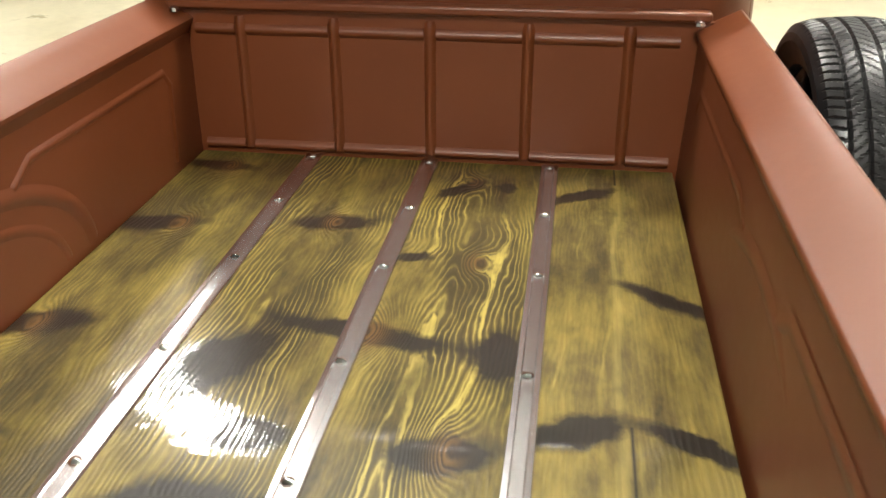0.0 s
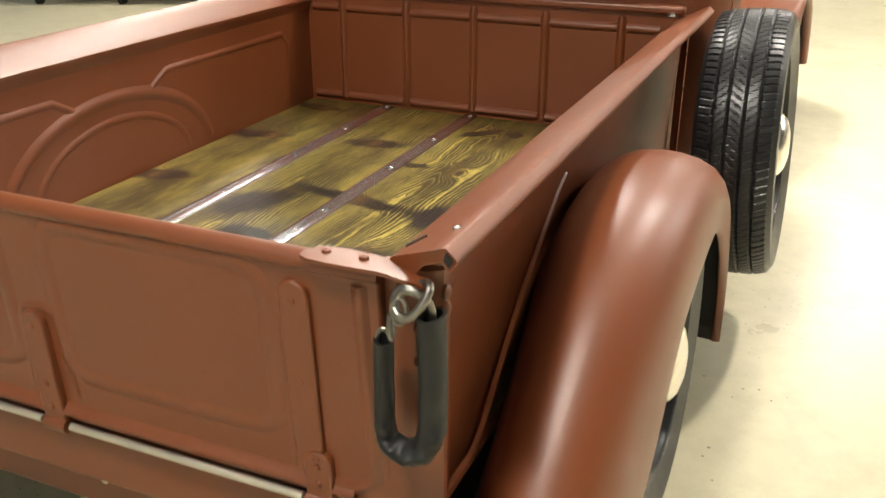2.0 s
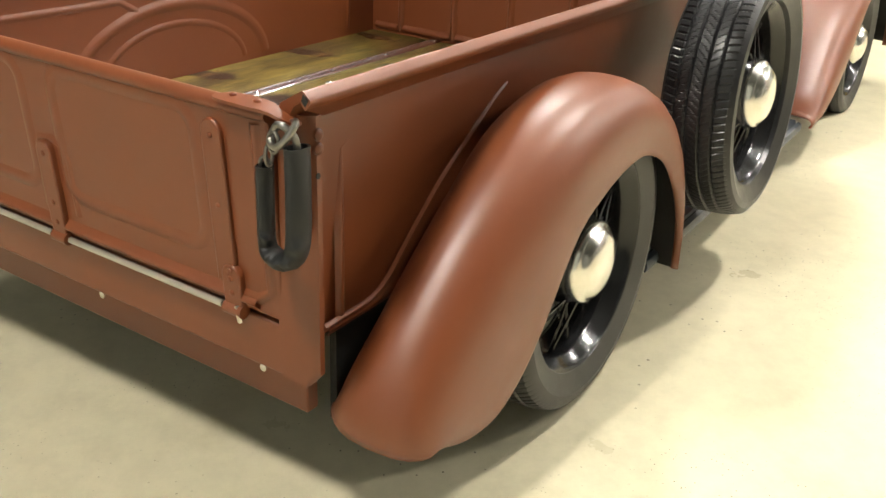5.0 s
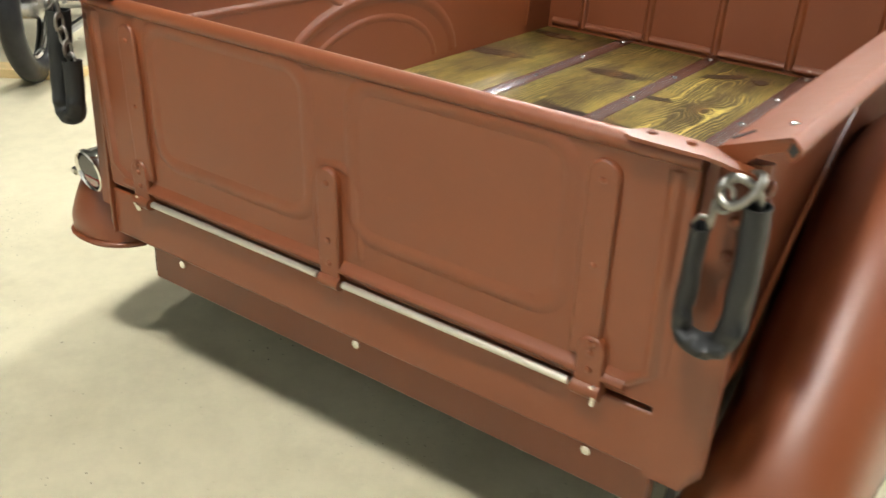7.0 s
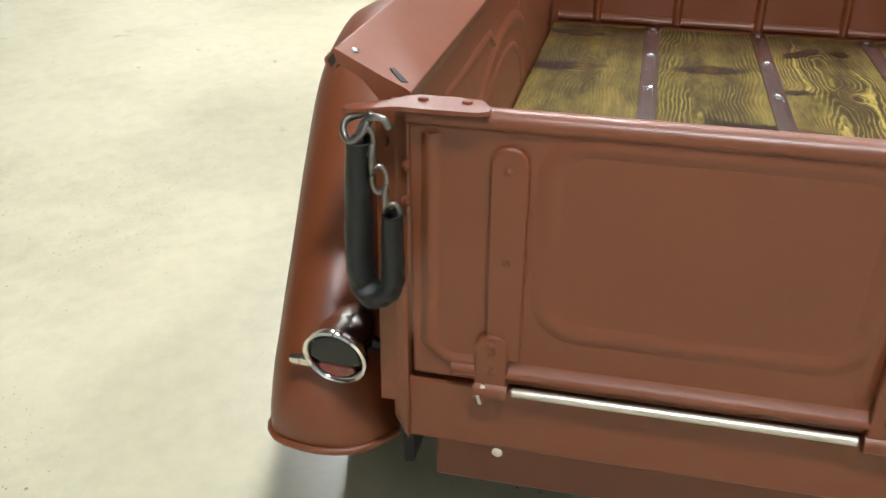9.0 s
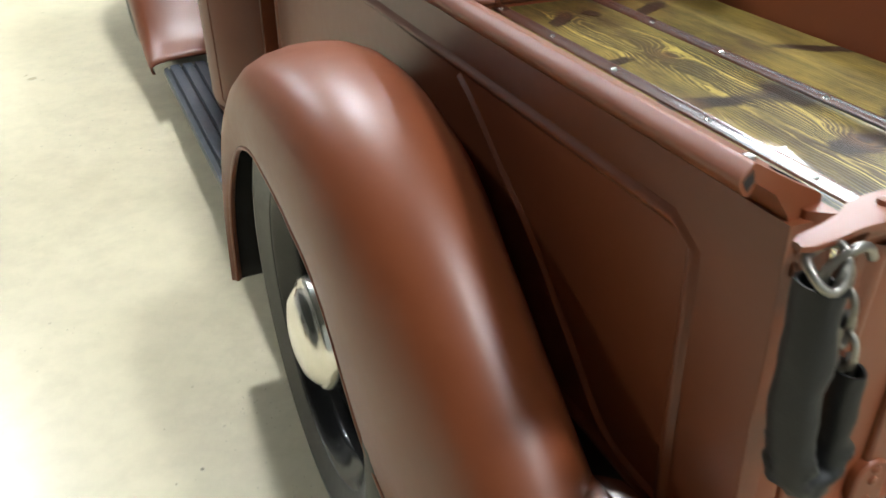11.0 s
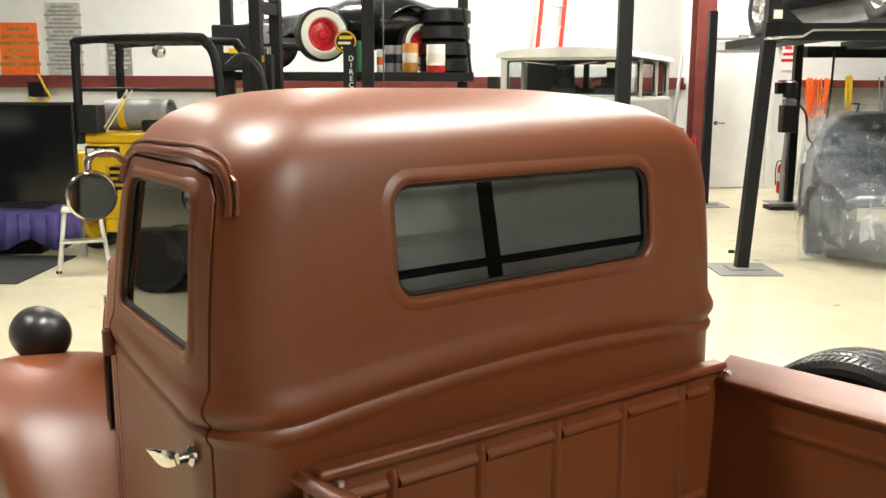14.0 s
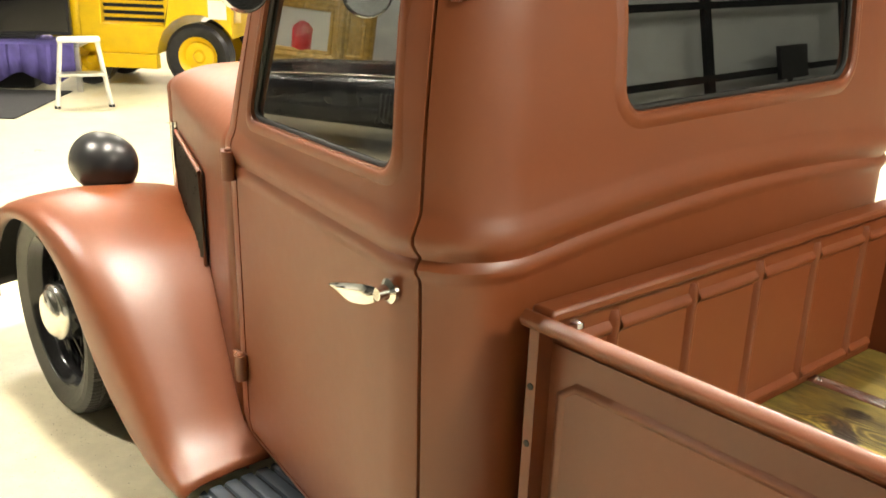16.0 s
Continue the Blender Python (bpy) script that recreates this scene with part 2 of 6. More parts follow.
PAINT = paint_material()
WOOD = wood_material()
FLOOR = floor_material()
TYRE = tyre_material()
DUSTY_TYRE = plain("dusty_tyre_rubber", (0.020, 0.019, 0.017), 0.42, 0.0, 0.35, 14, 0.2)
CHROME = plain("chrome", (0.82, 0.80, 0.76), 0.08, 1.0, 0.04)
CAP_CHROME = plain("worn_chrome", (0.80, 0.78, 0.72), 0.20, 1.0, 0.06, 30)
STEEL = plain("polished_steel", (0.62, 0.60, 0.59), 0.24, 1.0, 0.08)
STRIP_STEEL = Nodes("brushed_steel").set(color=(0.68, 0.66, 0.66), metal=1.0, rough=0.24).mat
WORN_STEEL = plain("worn_galvanised_steel", (0.27, 0.255, 0.23), 0.38, 1.0, 0.35, 40)
ROD = plain("dull_steel_rod", (0.62, 0.58, 0.50), 0.38, 0.8, 0.1)
BLACK = plain("black_enamel", (0.012, 0.012, 0.013), 0.18, 0.0, 0.2)
SATIN_BLACK = plain("satin_black", (0.016, 0.016, 0.017), 0.33, 0.0, 0.2)
MATT_BLACK = plain("matt_black_steel", (0.007, 0.0075, 0.0085), 0.5, 0.0, 0.25, spec=0.25)
LOUVRE = plain("dark_bronze_enamel", (0.050, 0.032, 0.022), 0.30, 0.0, 0.2, 20)
RUBBER = plain("black_rubber", (0.008, 0.0085, 0.0085), 0.55, 0.0, 0.3, 20, 0.3)
BOARD_RUBBER = plain("running_board_rubber", (0.035, 0.045, 0.060), 0.42, 0.0, 0.15, 14, 0.2)
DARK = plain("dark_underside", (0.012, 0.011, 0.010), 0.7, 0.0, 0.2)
WHITE_WALL = plain("white_wall_panel", (0.78, 0.79, 0.78), 0.5, 0.0, 0.04, 1.2)
WHITE_PAINT = plain("white_paint", (0.78, 0.78, 0.76), 0.35, 0.0, 0.05, 3)
RED_STEEL = plain("red_oxide_steel", (0.17, 0.035, 0.028), 0.45, 0.0, 0.2, 5)
TINT = glass_material("tinted_glass", (0.06, 0.07, 0.068), 2.35)
CLEAR = glass_material("clear_glass", (0.85, 0.9, 0.88), 1.5)
MIRROR = plain("mirror_glass", (0.85, 0.86, 0.86), 0.02, 1.0, 0.01)
RED_LENS = plain("red_lens", (0.20, 0.008, 0.008), 0.1, 0.0, 0.3, 60, coat=1.0)
GREY_WALL = plain("pale_grey_wall_panel", (0.36, 0.37, 0.37), 0.5, 0.0, 0.06, 1.2)
OFFICE_WALL = plain("pale_office_wall", (0.50, 0.53, 0.52), 0.5, 0.0, 0.06, 1.2)
CEILING = plain("grey_ceiling", (0.11, 0.115, 0.12), 0.6, 0.0, 0.04, 1)
YELLOW = plain("yellow_enamel", (0.62, 0.40, 0.012), 0.32, 0.0, 0.1, 6)
PURPLE = plain("purple_cloth", (0.075, 0.06, 0.22), 0.85, 0.0, 0.2, 12)
ALUMINIUM = plain("aluminium", (0.62, 0.62, 0.60), 0.35, 0.9, 0.06)
ORANGE = plain("orange_webbing", (0.85, 0.16, 0.02), 0.6, 0.0, 0.15, 20)
LADDER_RED = plain("red_fibreglass", (0.62, 0.045, 0.02), 0.45, 0.0, 0.12)
RED = plain("red_enamel", (0.50, 0.015, 0.02), 0.28, 0.0, 0.1)
AMBER_TIN = plain("amber_tin", (0.55, 0.24, 0.05), 0.35, 0.0, 0.2, 14)
GREEN = plain("green_tin", (0.03, 0.16, 0.07), 0.35, 0.0, 0.1)
CREAM = plain("cream_white", (0.66, 0.65, 0.58), 0.4, 0.0, 0.06, 4)
SUV_WHITE = plain("aged_white_enamel", (0.56, 0.57, 0.53), 0.35, 0.0, 0.08, 4)
LINING = plain("dark_grey_lining", (0.055, 0.062, 0.058), 0.6, 0.0, 0.2)
GREY = plain("mid_grey", (0.22, 0.22, 0.22), 0.5, 0.0, 0.15, 8)
RUST = plain("rusty_orange_wood", (0.45, 0.20, 0.05), 0.6, 0.0, 0.4, 7)
GOLD = plain("gilt_wood", (0.48, 0.30, 0.07), 0.4, 0.3, 0.4, 25)
PINE = plain("raw_pine", (0.62, 0.46, 0.22), 0.6, 0.0, 0.15, 9)
NAVY = plain("dark_blue_lacquer", (0.022, 0.030, 0.045), 0.25, 0.0, 0.15)
SCREEN = plain("dark_screen", (0.006, 0.006, 0.007), 0.09, 0.0, 0.1)
MAT_RUBBER = plain("black_floor_mat", (0.018, 0.018, 0.019), 0.8, 0.0, 0.2, 30, 0.4)


def plastic_material():
    """Thin clear sheeting: milky, shiny and crumpled."""
    m = Nodes("clear_plastic_sheet")
    folds = m.noise(1.9, 4, 0.5)
    veil = m.ramp(folds, (0.35, (0.05, 0.05, 0.05)), (0.55, (0.14, 0.14, 0.14)), (0.72, (0.45, 0.45, 0.45)))
    fine = m.noise(1.0, 4, 0.65, m.coords((22, 7, 9)))
    veil = m.math("ADD", veil, m.ramp(fine, (0.52, (0, 0, 0)), (0.70, (0.34, 0.34, 0.34))))
    m.set(color=(0.62, 0.66, 0.68), rough=0.16, spec=0.7, alpha=m.math("MINIMUM", veil, 0.9))
    m.bump(m.noise(1.0, 3, 0.55, m.coords((16, 5, 7))), 0.9, 0.03)
    return m.mat


PLASTIC = plastic_material()
LIGHT = glow("lamp_diffuser", (1.0, 0.97, 0.88), 400.0)


# ---- mesh helpers ----
def mesh_part(name, verts, faces, mat, parent=None, label="", sharp=38, thick=0.0, bevel=0.0, offset=-1.0):
    me = bpy.data.meshes.new(name)
    me.from_pydata([tuple(map(float, v)) for v in verts], [], faces)
    bm = bmesh.new()
    bm.from_mesh(me)
    bmesh.ops.recalc_face_normals(bm, faces=bm.faces)
    bm.to_mesh(me)
    bm.free()
    return finish(name, me, mat, parent, label, sharp, thick, bevel, offset)


def finish(name, me, mat, parent, label, sharp=38, thick=0.0, bevel=0.0, offset=-1.0):
    me.polygons.foreach_set("use_smooth", [True] * len(me.polygons))
    me.set_sharp_from_angle(angle=radians(sharp))
    me.materials.append(mat)
    ob = new(name, me)
    if parent is not None:
        ob.parent = parent
    if thick:
        mod = ob.modifiers.new("thickness", "SOLIDIFY")
        mod.thickness, mod.offset, mod.use_even_offset = thick, offset, False
    if bevel:
        mod = ob.modifiers.new("edge", "BEVEL")
        mod.width, mod.segments, mod.limit_method, mod.angle_limit = bevel, 2, "ANGLE", radians(40)
    if label:
        ob["label"] = label
    return ob


def thing(name, label, category, m=None, group="", kind=""):
    ob = new(name)
    ob.empty_display_size = 0.1
    if m is not None:
        ob.matrix_basis = m
    return tagged(ob, label, category, group, kind)


def grid(rows, close=False, caps=False):
    """Quads over rows of points. close: the rows are rings. caps: fill the first and last ring."""
    verts, faces, n = [p for row in rows for p in row], [], len(rows[0])
    for i in range(len(rows) - 1):
        for j in range(n if close else n - 1):
            k = (j + 1) % n
            faces.append((i * n + j, i * n + k, (i + 1) * n + k, (i + 1) * n + j))
    if caps:
        faces.append(tuple(range(n)))
        faces.append(tuple((len(rows) - 1) * n + j for j in range(n)))
    return verts, faces


def prism(outline, z0, z1):
    """An upright bar with the given section."""
    n = len(outline)
    verts = [(x, y, z0) for x, y in outline] + [(x, y, z1) for x, y in outline]
    return verts, [(i, (i + 1) % n, (i + 1) % n + n, i + n) for i in range(n)] + [tuple(range(n))[::-1], tuple(range(n, 2 * n))]


def channel(w, d, wall):
    """Section of an open steel channel."""
    return [(-w, -d), (w, -d), (w, d), (w - wall, d), (w - wall, wall - d), (wall - w, wall - d), (wall - w, d), (-w, d)]


def join(*pieces):
    verts, faces = [], []
    for v, f in pieces:
        k = len(verts)
        verts += list(v)
        faces += [tuple(i + k for i in q) for q in f]
    return verts, faces


def box(x0, x1, y0, y1, z0, z1):
    v = [(x, y, z) for x in (x0, x1) for y in (y0, y1) for z in (z0, z1)]
    return v, [(0, 1, 3, 2), (4, 6, 7, 5), (0, 4, 5, 1), (2, 3, 7, 6), (0, 2, 6, 4), (1, 5, 7, 3)]


def tube(points, r, n=8, closed=False, flat=1.0):
    """A round bar along points. flat squeezes it along its second axis."""
    pts = [Vector(p) for p in points]
    rows, up = [], None
    for i, p in enumerate(pts):
        a = pts[i - 1] if (i or closed) else p
        b = pts[(i + 1) % len(pts)] if (i < len(pts) - 1 or closed) else p
        d = (b - a).normalized()
        if up is None:
            up = Vector((0, 0, 1)) if abs(d.z) < 0.9 else Vector((1, 0, 0))
        s = d.cross(up).normalized()
        up = s.cross(d).normalized()
        rows.append([p + r * (math.cos(q) * s + flat * math.sin(q) * up) for q in (2 * math.pi * k / n for k in range(n))])
    if closed:
        v, f = grid(rows + [rows[0]], True)
        return v, f
    return grid(rows, True, True)


def lathe(profile, n=32, axis="x", centre=(0, 0, 0)):
    """Turn (along, radius) pairs round an axis."""
    rows = []
    for a, r in profile:
        ring = []
        for k in range(n):
            c, s = r * math.cos(2 * math.pi * k / n), r * math.sin(2 * math.pi * k / n)
            p = {"x": (a, c, s), "y": (c, a, s), "z": (c, s, a)}[axis]
            ring.append(tuple(p[i] + centre[i] for i in range(3)))
        rows.append(ring)
    return grid(rows, True, True)


def smooth_curve(points, count):
    """count points on a Catmull-Rom curve through the points, even in length."""
    p = np.array(points, float)
    p = np.vstack([2 * p[0] - p[1], p, 2 * p[-1] - p[-2]])
    out = []
    for i in range(1, len(p) - 2):
        for t in np.linspace(0, 1, 12, endpoint=False):
            a, b, c, d = p[i - 1], p[i], p[i + 1], p[i + 2]
            out.append(0.5 * (2 * b + (c - a) * t + (2 * a - 5 * b + 4 * c - d) * t * t + (3 * b - a - 3 * c + d) * t ** 3))
    out.append(p[-2])
    out = np.array(out)
    return out[np.linspace(0, len(out) - 1, count).round().astype(int)]


def rounded_rect(w0, w1, h0, h1, r, n=6):
    """Corner-rounded rectangle as (a, b) pairs."""
    out = []
    for cx, cy, a0 in ((w1 - r, h1 - r, 0), (w0 + r, h1 - r, 90), (w0 + r, h0 + r, 180), (w1 - r, h0 + r, 270)):
        for k in range(n + 1):
            a = radians(a0 + 90 * k / n)
            out.append((cx + r * math.cos(a), cy + r * math.sin(a)))
    return out


def mirrored(piece):
    v, f = piece
    return [(-p[0], p[1], p[2]) for p in v], [tuple(reversed(q)) for q in f]


def shape_from(solid, cutters, operation, keep=()):
    """The mesh of solid after boolean cuts; the helper solids are removed again."""
    def temp(piece):
        me = bpy.data.meshes.new("shape")
        me.from_pydata([tuple(map(float, v)) for v in piece[0]], [], piece[1])
        bm = bmesh.new()
        bm.from_mesh(me)
        bmesh.ops.recalc_face_normals(bm, faces=bm.faces)
        bm.to_mesh(me)
        bm.free()
        return new("shape", me)
    base = temp(solid)
    tools = [temp(c) for c in cutters]
    for tool, op in zip(tools, operation):
        mod = base.modifiers.new("cut", "BOOLEAN")
        mod.object, mod.operation, mod.solver = tool, op, "EXACT"
    deps = bpy.context.evaluated_depsgraph_get()
    me = bpy.data.meshes.new_from_object(base.evaluated_get(deps))
    for ob in (base, *tools):
        old = ob.data
        bpy.data.objects.remove(ob)
        bpy.data.meshes.remove(old)
    me.materials.clear()
    return me


# ---- the hall ----
HALL = pose(-1.483, 0.465, 0, 0, 0, -38.84)  # x to the right along the back wall, y towards it
BACK = 14.2


def structure(name, piece, mat, label="", m=None):
    ob = mesh_part(name, *piece, mat)
    ob.matrix_basis = m if m is not None else HALL
    return tagged(ob, label, name.split("_")[0], kind="structure")


structure("floor", box(-14, 14, -13, BACK + 0.2, -0.2, 0.0), FLOOR, "cream epoxy garage floor with speckles and scuffs")
structure("wall_back", box(-14, 14, BACK, BACK + 0.2, 0, 5.0), WHITE_WALL, "white panelled garage wall")
structure("wall_left", box(-14.2, -14, -13, BACK, 0, 5.0), WHITE_WALL, "white garage wall")
# unseen right and front walls and ceiling: grey is chosen to limit bounce
structure("wall_right", box(14, 14.2, -13, BACK, 0, 5.0), GREY_WALL, "unseen garage wall, greyed to cut bounced light")
structure("wall_front", box(-14, 14, -13.2, -13, 0, 5.0), GREY_WALL, "unseen garage wall, greyed to cut bounced light")
structure("ceiling", box(-14, 14, -13, BACK, 4.9, 5.1), CEILING, "unseen garage ceiling, greyed to cut bounced light")


# sixth to eighth are added fill for the cab's back, office wall and door
LAMPS = ((-0.95, 2.75), (1.25, 4.00), (-4.25, 3.45), (2.16, 11.16), (2.52, 7.21), (2.76, -0.43), (6.88, -0.45), (4.61, 12.74), (-3.97, 9.69), (-1.56, 12.27), (1.56, 14.78))


def ceiling_light(x, y, turn):
    m = HALL @ pose(x, y, 4.35, 0, 0, turn)
    t = thing("ceiling_light", "square white panel light hanging under the ceiling, some of them added as fill", "ceiling light", m, "panel lights")
    mesh_part("housing", *box(-0.23, 0.23, -0.23, 0.23, 0.03, 0.10), WHITE_PAINT, t)
    mesh_part("diffuser", *box(-0.20, 0.20, -0.20, 0.20, 0.0, 0.03), LIGHT, t, "glowing diffuser")
    for s in (-1, 1):
        mesh_part("hanger", *tube([(s * 0.2, 0, 0.10), (s * 0.2, 0, 0.55)], 0.006, 6), STEEL, t)


for lx, ly in LAMPS:
    ceiling_light(lx, ly, 0)

# ---- the truck ----
RAKE = pose(0, 0.745, 0) @ pose(0, 0, 0, -1.0) @ pose(0, -0.745, 0)  # nose down
truck = thing("pickup_truck", "vintage pickup truck in satin red-oxide primer with a varnished wooden bed", "pickup truck", RAKE)
GX = 0.015  # the tailgate sits a little off the middle

# bed floor
for i in range(4):
    x0 = -0.575 + 0.2875 * i
    mesh_part("plank", *box(x0 + 0.002, x0 + 0.2855, 0.045, 1.762, 0.478, 0.498), WOOD, truck, bevel=0.003)
for i in range(3):
    xs = (-0.2875, 0.0, 0.2875)[i]
    prof = [(-0.021, 0.4985), (-0.019, 0.5025), (-0.011, 0.5035), (-0.009, 0.5012), (0.009, 0.5012), (0.011, 0.5035), (0.019, 0.5025), (0.021, 0.4985)]
    rows = [[(xs + a, yy, b) for a, b in prof] for yy in (0.045, 1.76)]
    strip = mesh_part("bed_strip", *grid(rows, True, True), STRIP_STEEL, truck, "polished steel bed strip")
    for yb in (1.745, 1.468, 1.19, 0.862, 0.58, 0.30, 0.07):
        mesh_part("bolt", *lathe([(0.5005, 0.0095), (0.5035, 0.009), (0.506, 0.006), (0.507, 0.001)], 12, "z", (xs, yb, 0)), CHROME, strip)


def bead(name, points, r=0.008, parent=None, height=1.0, closed=False, normal=(0, -1, 0), full=1.0):
    """A pressed ridge along points, 2 r wide, standing out along the normal."""
    pts, rows, nrm = [Vector(p) for p in points], [], Vector(normal)
    for i, p in enumerate(pts):
        a = pts[i - 1] if (i or closed) else p
        b = pts[(i + 1) % len(pts)] if (i < len(pts) - 1 or closed) else p
        side = (b - a).normalized().cross(nrm).normalized()
        rows.append([p + side * r * q + nrm * (r * height * (0.5 * (1 + math.cos(math.pi * q))) ** full - 0.0012) for q in (-1, -0.7, -0.4, -0.15, 0.15, 0.4, 0.7, 1)])
    if closed:
        rows.append(rows[0])
    return mesh_part(name, *grid(rows), PAINT, parent or truck, sharp=60)


# bed front wall with pressed ribs
front = mesh_part("bed_front_panel", *box(-0.60, 0.60, 1.768, 1.786, 0.44, 0.862), PAINT, truck)
mesh_part("bed_front_rail", *box(-0.62, 0.62, 1.752, 1.80, 0.846, 0.868), PAINT, truck, bevel=0.007)
for xr in (-0.449, -0.2245, 0.0, 0.2245, 0.449):
    bead("rib", [(xr, 1.768, 0.512), (xr, 1.768, 0.80), (xr, 1.766, 0.815), (xr, 1.772, 0.832)], 0.0145, front, 0.85, full=0.5)
ends = (-0.572, -0.449, -0.2245, 0.0, 0.2245, 0.449, 0.572)
for a, b in zip(ends, ends[1:]):
    bead("top_bead", [(a + 0.014, 1.768, 0.80), (b - 0.014, 1.768, 0.80)], 0.0145, front, 0.8, full=0.5)
    bead("foot_bead", [(a + 0.012, 1.766, 0.518), (b - 0.012, 1.766, 0.518)], 0.0135, front, 0.85, full=0.5)

# bed sides
for s, side in ((-1, "left"), (1, "right")):
    v, f = box(min(s * 0.577, s * 0.602), max(s * 0.577, s * 0.602), 0.03, 1.80, 0.40, 0.81)
    if s > 0:  # the right side leans out towards its rail
        v = [(x + (0.020 if z > 0.5 else 0.0), y, z) for x, y, z in v]
    wall = mesh_part("bed_side", v, f, PAINT, truck)
    prof = [(0.577, 0.79), (0.567, 0.812), (0.563, 0.818), (0.563, 0.824), (0.568, 0.828), (0.60, 0.840), (0.640, 0.855), (0.682, 0.871), (0.686, 0.8715), (0.689, 0.8705), (0.703, 0.861),
            (0.7045, 0.858), (0.7035, 0.855), (0.695, 0.846), (0.692, 0.845), (0.688, 0.846), (0.680, 0.855), (0.640, 0.838), (0.612, 0.815), (0.602, 0.79)]
    wide, back = (0.92, -0.022) if s > 0 else (0.65, 0.030)  # the left rail is narrower and ends sooner

    def flare(a):
        if s < 0:
            return -(a if a < 0.577 else 0.577 + wide * (a - 0.577))
        return 0.590 + (a - 0.563) * 0.74

    rows = [[(flare(a), yy + (max(0.0, 0.682 - a) * (0.42 if s > 0 else 0.1) if yy < 0.1 else 0.0), b) for a, b in prof] for yy in (back, 0.3, 0.9, 1.5, 1.785)]
    rail = mesh_part("bed_rail", *grid(rows, True, True), PAINT, truck, sharp=50)
    mesh_part("tube_end", *grid([[(flare(a), yy, b) for a, b in ((0.687, 0.867), (0.6995, 0.8585), (0.692, 0.8495), (0.683, 0.857))] for yy in (back - 0.0005, back + 0.012)], True, True), DARK, rail, "dark open end of the rail tube")
    mesh_part("rivet", *lathe([(0.0, 0.006), (0.003, 0.005), (0.0045, 0.001)], 10, "z", (flare(0.662), 0.055, 0.8625)), STEEL, rail)
    slot = [(0.571, 0.060), (0.576, 0.050), (0.603, 0.067), (0.598, 0.075)]
    mesh_part("slot", *grid([[(flare(a), b, 0.840 + (a - 0.60) * 0.385 + dz) for a, b in slot] for dz in (-0.004, 0.0018)], True, True), DARK, rail, "dark stake slot")
    # inner wheel-arch pressing and panel beads
    xi = s * 0.577 + (0.014 if s > 0 else 0.0)
    arc = [(xi, 0.845 + 0.36 * math.cos(radians(a)), 0.50 + 0.205 * math.sin(radians(a))) for a in range(4, 177, 6)]
    soft = 1.0 if s < 0 else 0.38
    bead("arch_bead", arc, 0.024, wall, 0.32 * soft, False, (-s, 0, 0))
    arc2 = [(xi, 0.845 + 0.27 * math.cos(radians(a)), 0.50 + 0.150 * math.sin(radians(a))) for a in range(6, 175, 6)]
    bead("arch_bead", arc2, 0.016, wall, 0.28 * soft, False, (-s, 0, 0))
    bead("panel_bead", [(xi, 1.62, 0.52), (xi, 1.63, 0.70), (xi, 1.60, 0.735), (xi, 1.05, 0.735), (xi, 0.99, 0.70)], 0.015, wall, 0.35 * soft, False, (-s, 0, 0))
    bead("panel_bead", [(xi, 0.72, 0.70), (xi, 0.66, 0.735), (xi, 0.12, 0.735), (xi, 0.09, 0.70), (xi, 0.09, 0.52)], 0.015, wall, 0.35 * soft, False, (-s, 0, 0))
    # outer panel beads
    xo = s * 0.602 + (0.012 if s > 0 else 0.0)
    bead("side_bead", [(xo, 1.74, 0.42), (xo, 1.74, 0.73), (xo, 1.71, 0.752), (xo, 0.17, 0.752), (xo, 0.136, 0.735), (xo, 0.136, 0.42)], 0.013, wall, 0.50, False, (s, 0, 0))
    bead("foot_bead", [(xo, 1.74, 0.415), (xo, 0.10, 0.415)], 0.014, wall, 0.6, False, (s, 0, 0))
    # corner post and front gusset
    edge = 0.648 if s > 0 else 0.592
    pc = [(0.570, 0.045), (0.570, 0.022), (edge - 0.016, 0.022), (edge, 0.034), (edge, 0.045)]
    rows = [[(s * (a if zz > 0.37 else min(a, edge - 0.022)) + GX * 0.5, b, zz) for a, b in pc] for zz in (0.345, 0.372, 0.40, 0.818)]
    post = mesh_part("corner_post", *grid(rows, True, True), PAINT, truck)
    for zz in (0.745, 0.70):
        mesh_part("rivet", *lathe([(0.018, 0.008), (0.014, 0.006), (0.012, 0.001)], 10, "y", (s * (edge - 0.024) + GX * 0.5, 0, zz)), PAINT, post)
    for zz in (0.790, 0.768):
        mesh_part("tab", *lathe([(0.0, 0.010), (0.004, 0.0095), (0.007, 0.006), (0.008, 0.001)], 14, "x", (edge + GX * 0.5 if s > 0 else -edge + GX * 0.5 - 0.008, 0.036, zz)), PAINT, post)
    mesh_part("bolt_hole", *lathe([(0.0, 0.005), (0.0012, 0.005)], 10, "x", (edge + GX * 0.5 if s > 0 else -edge + GX * 0.5 - 0.0012, 0.036, 0.725)), DARK, post, "dark bolt hole")
    pf = mesh_part("post_front", *box(min(s * 0.602, s * 0.635), max(s * 0.602, s * 0.635), 1.765, 1.785, 0.36, 0.845), PAINT, truck)
    for zz in (0.74, 0.64):
        mesh_part("bolt_hole", *lathe([(0.0, 0.006), (0.0015, 0.006)], 10, "x", (s * 0.635 - (0.0 if s > 0 else 0.0015), 1.775, zz)), DARK, pf, "dark bolt hole")
    mesh_part("corner_bolt", *lathe([(0.0, 0.012), (0.008, 0.010), (0.012, 0.001)], 8, "z", (s * 0.59, 1.73, 0.846)), STEEL, truck)

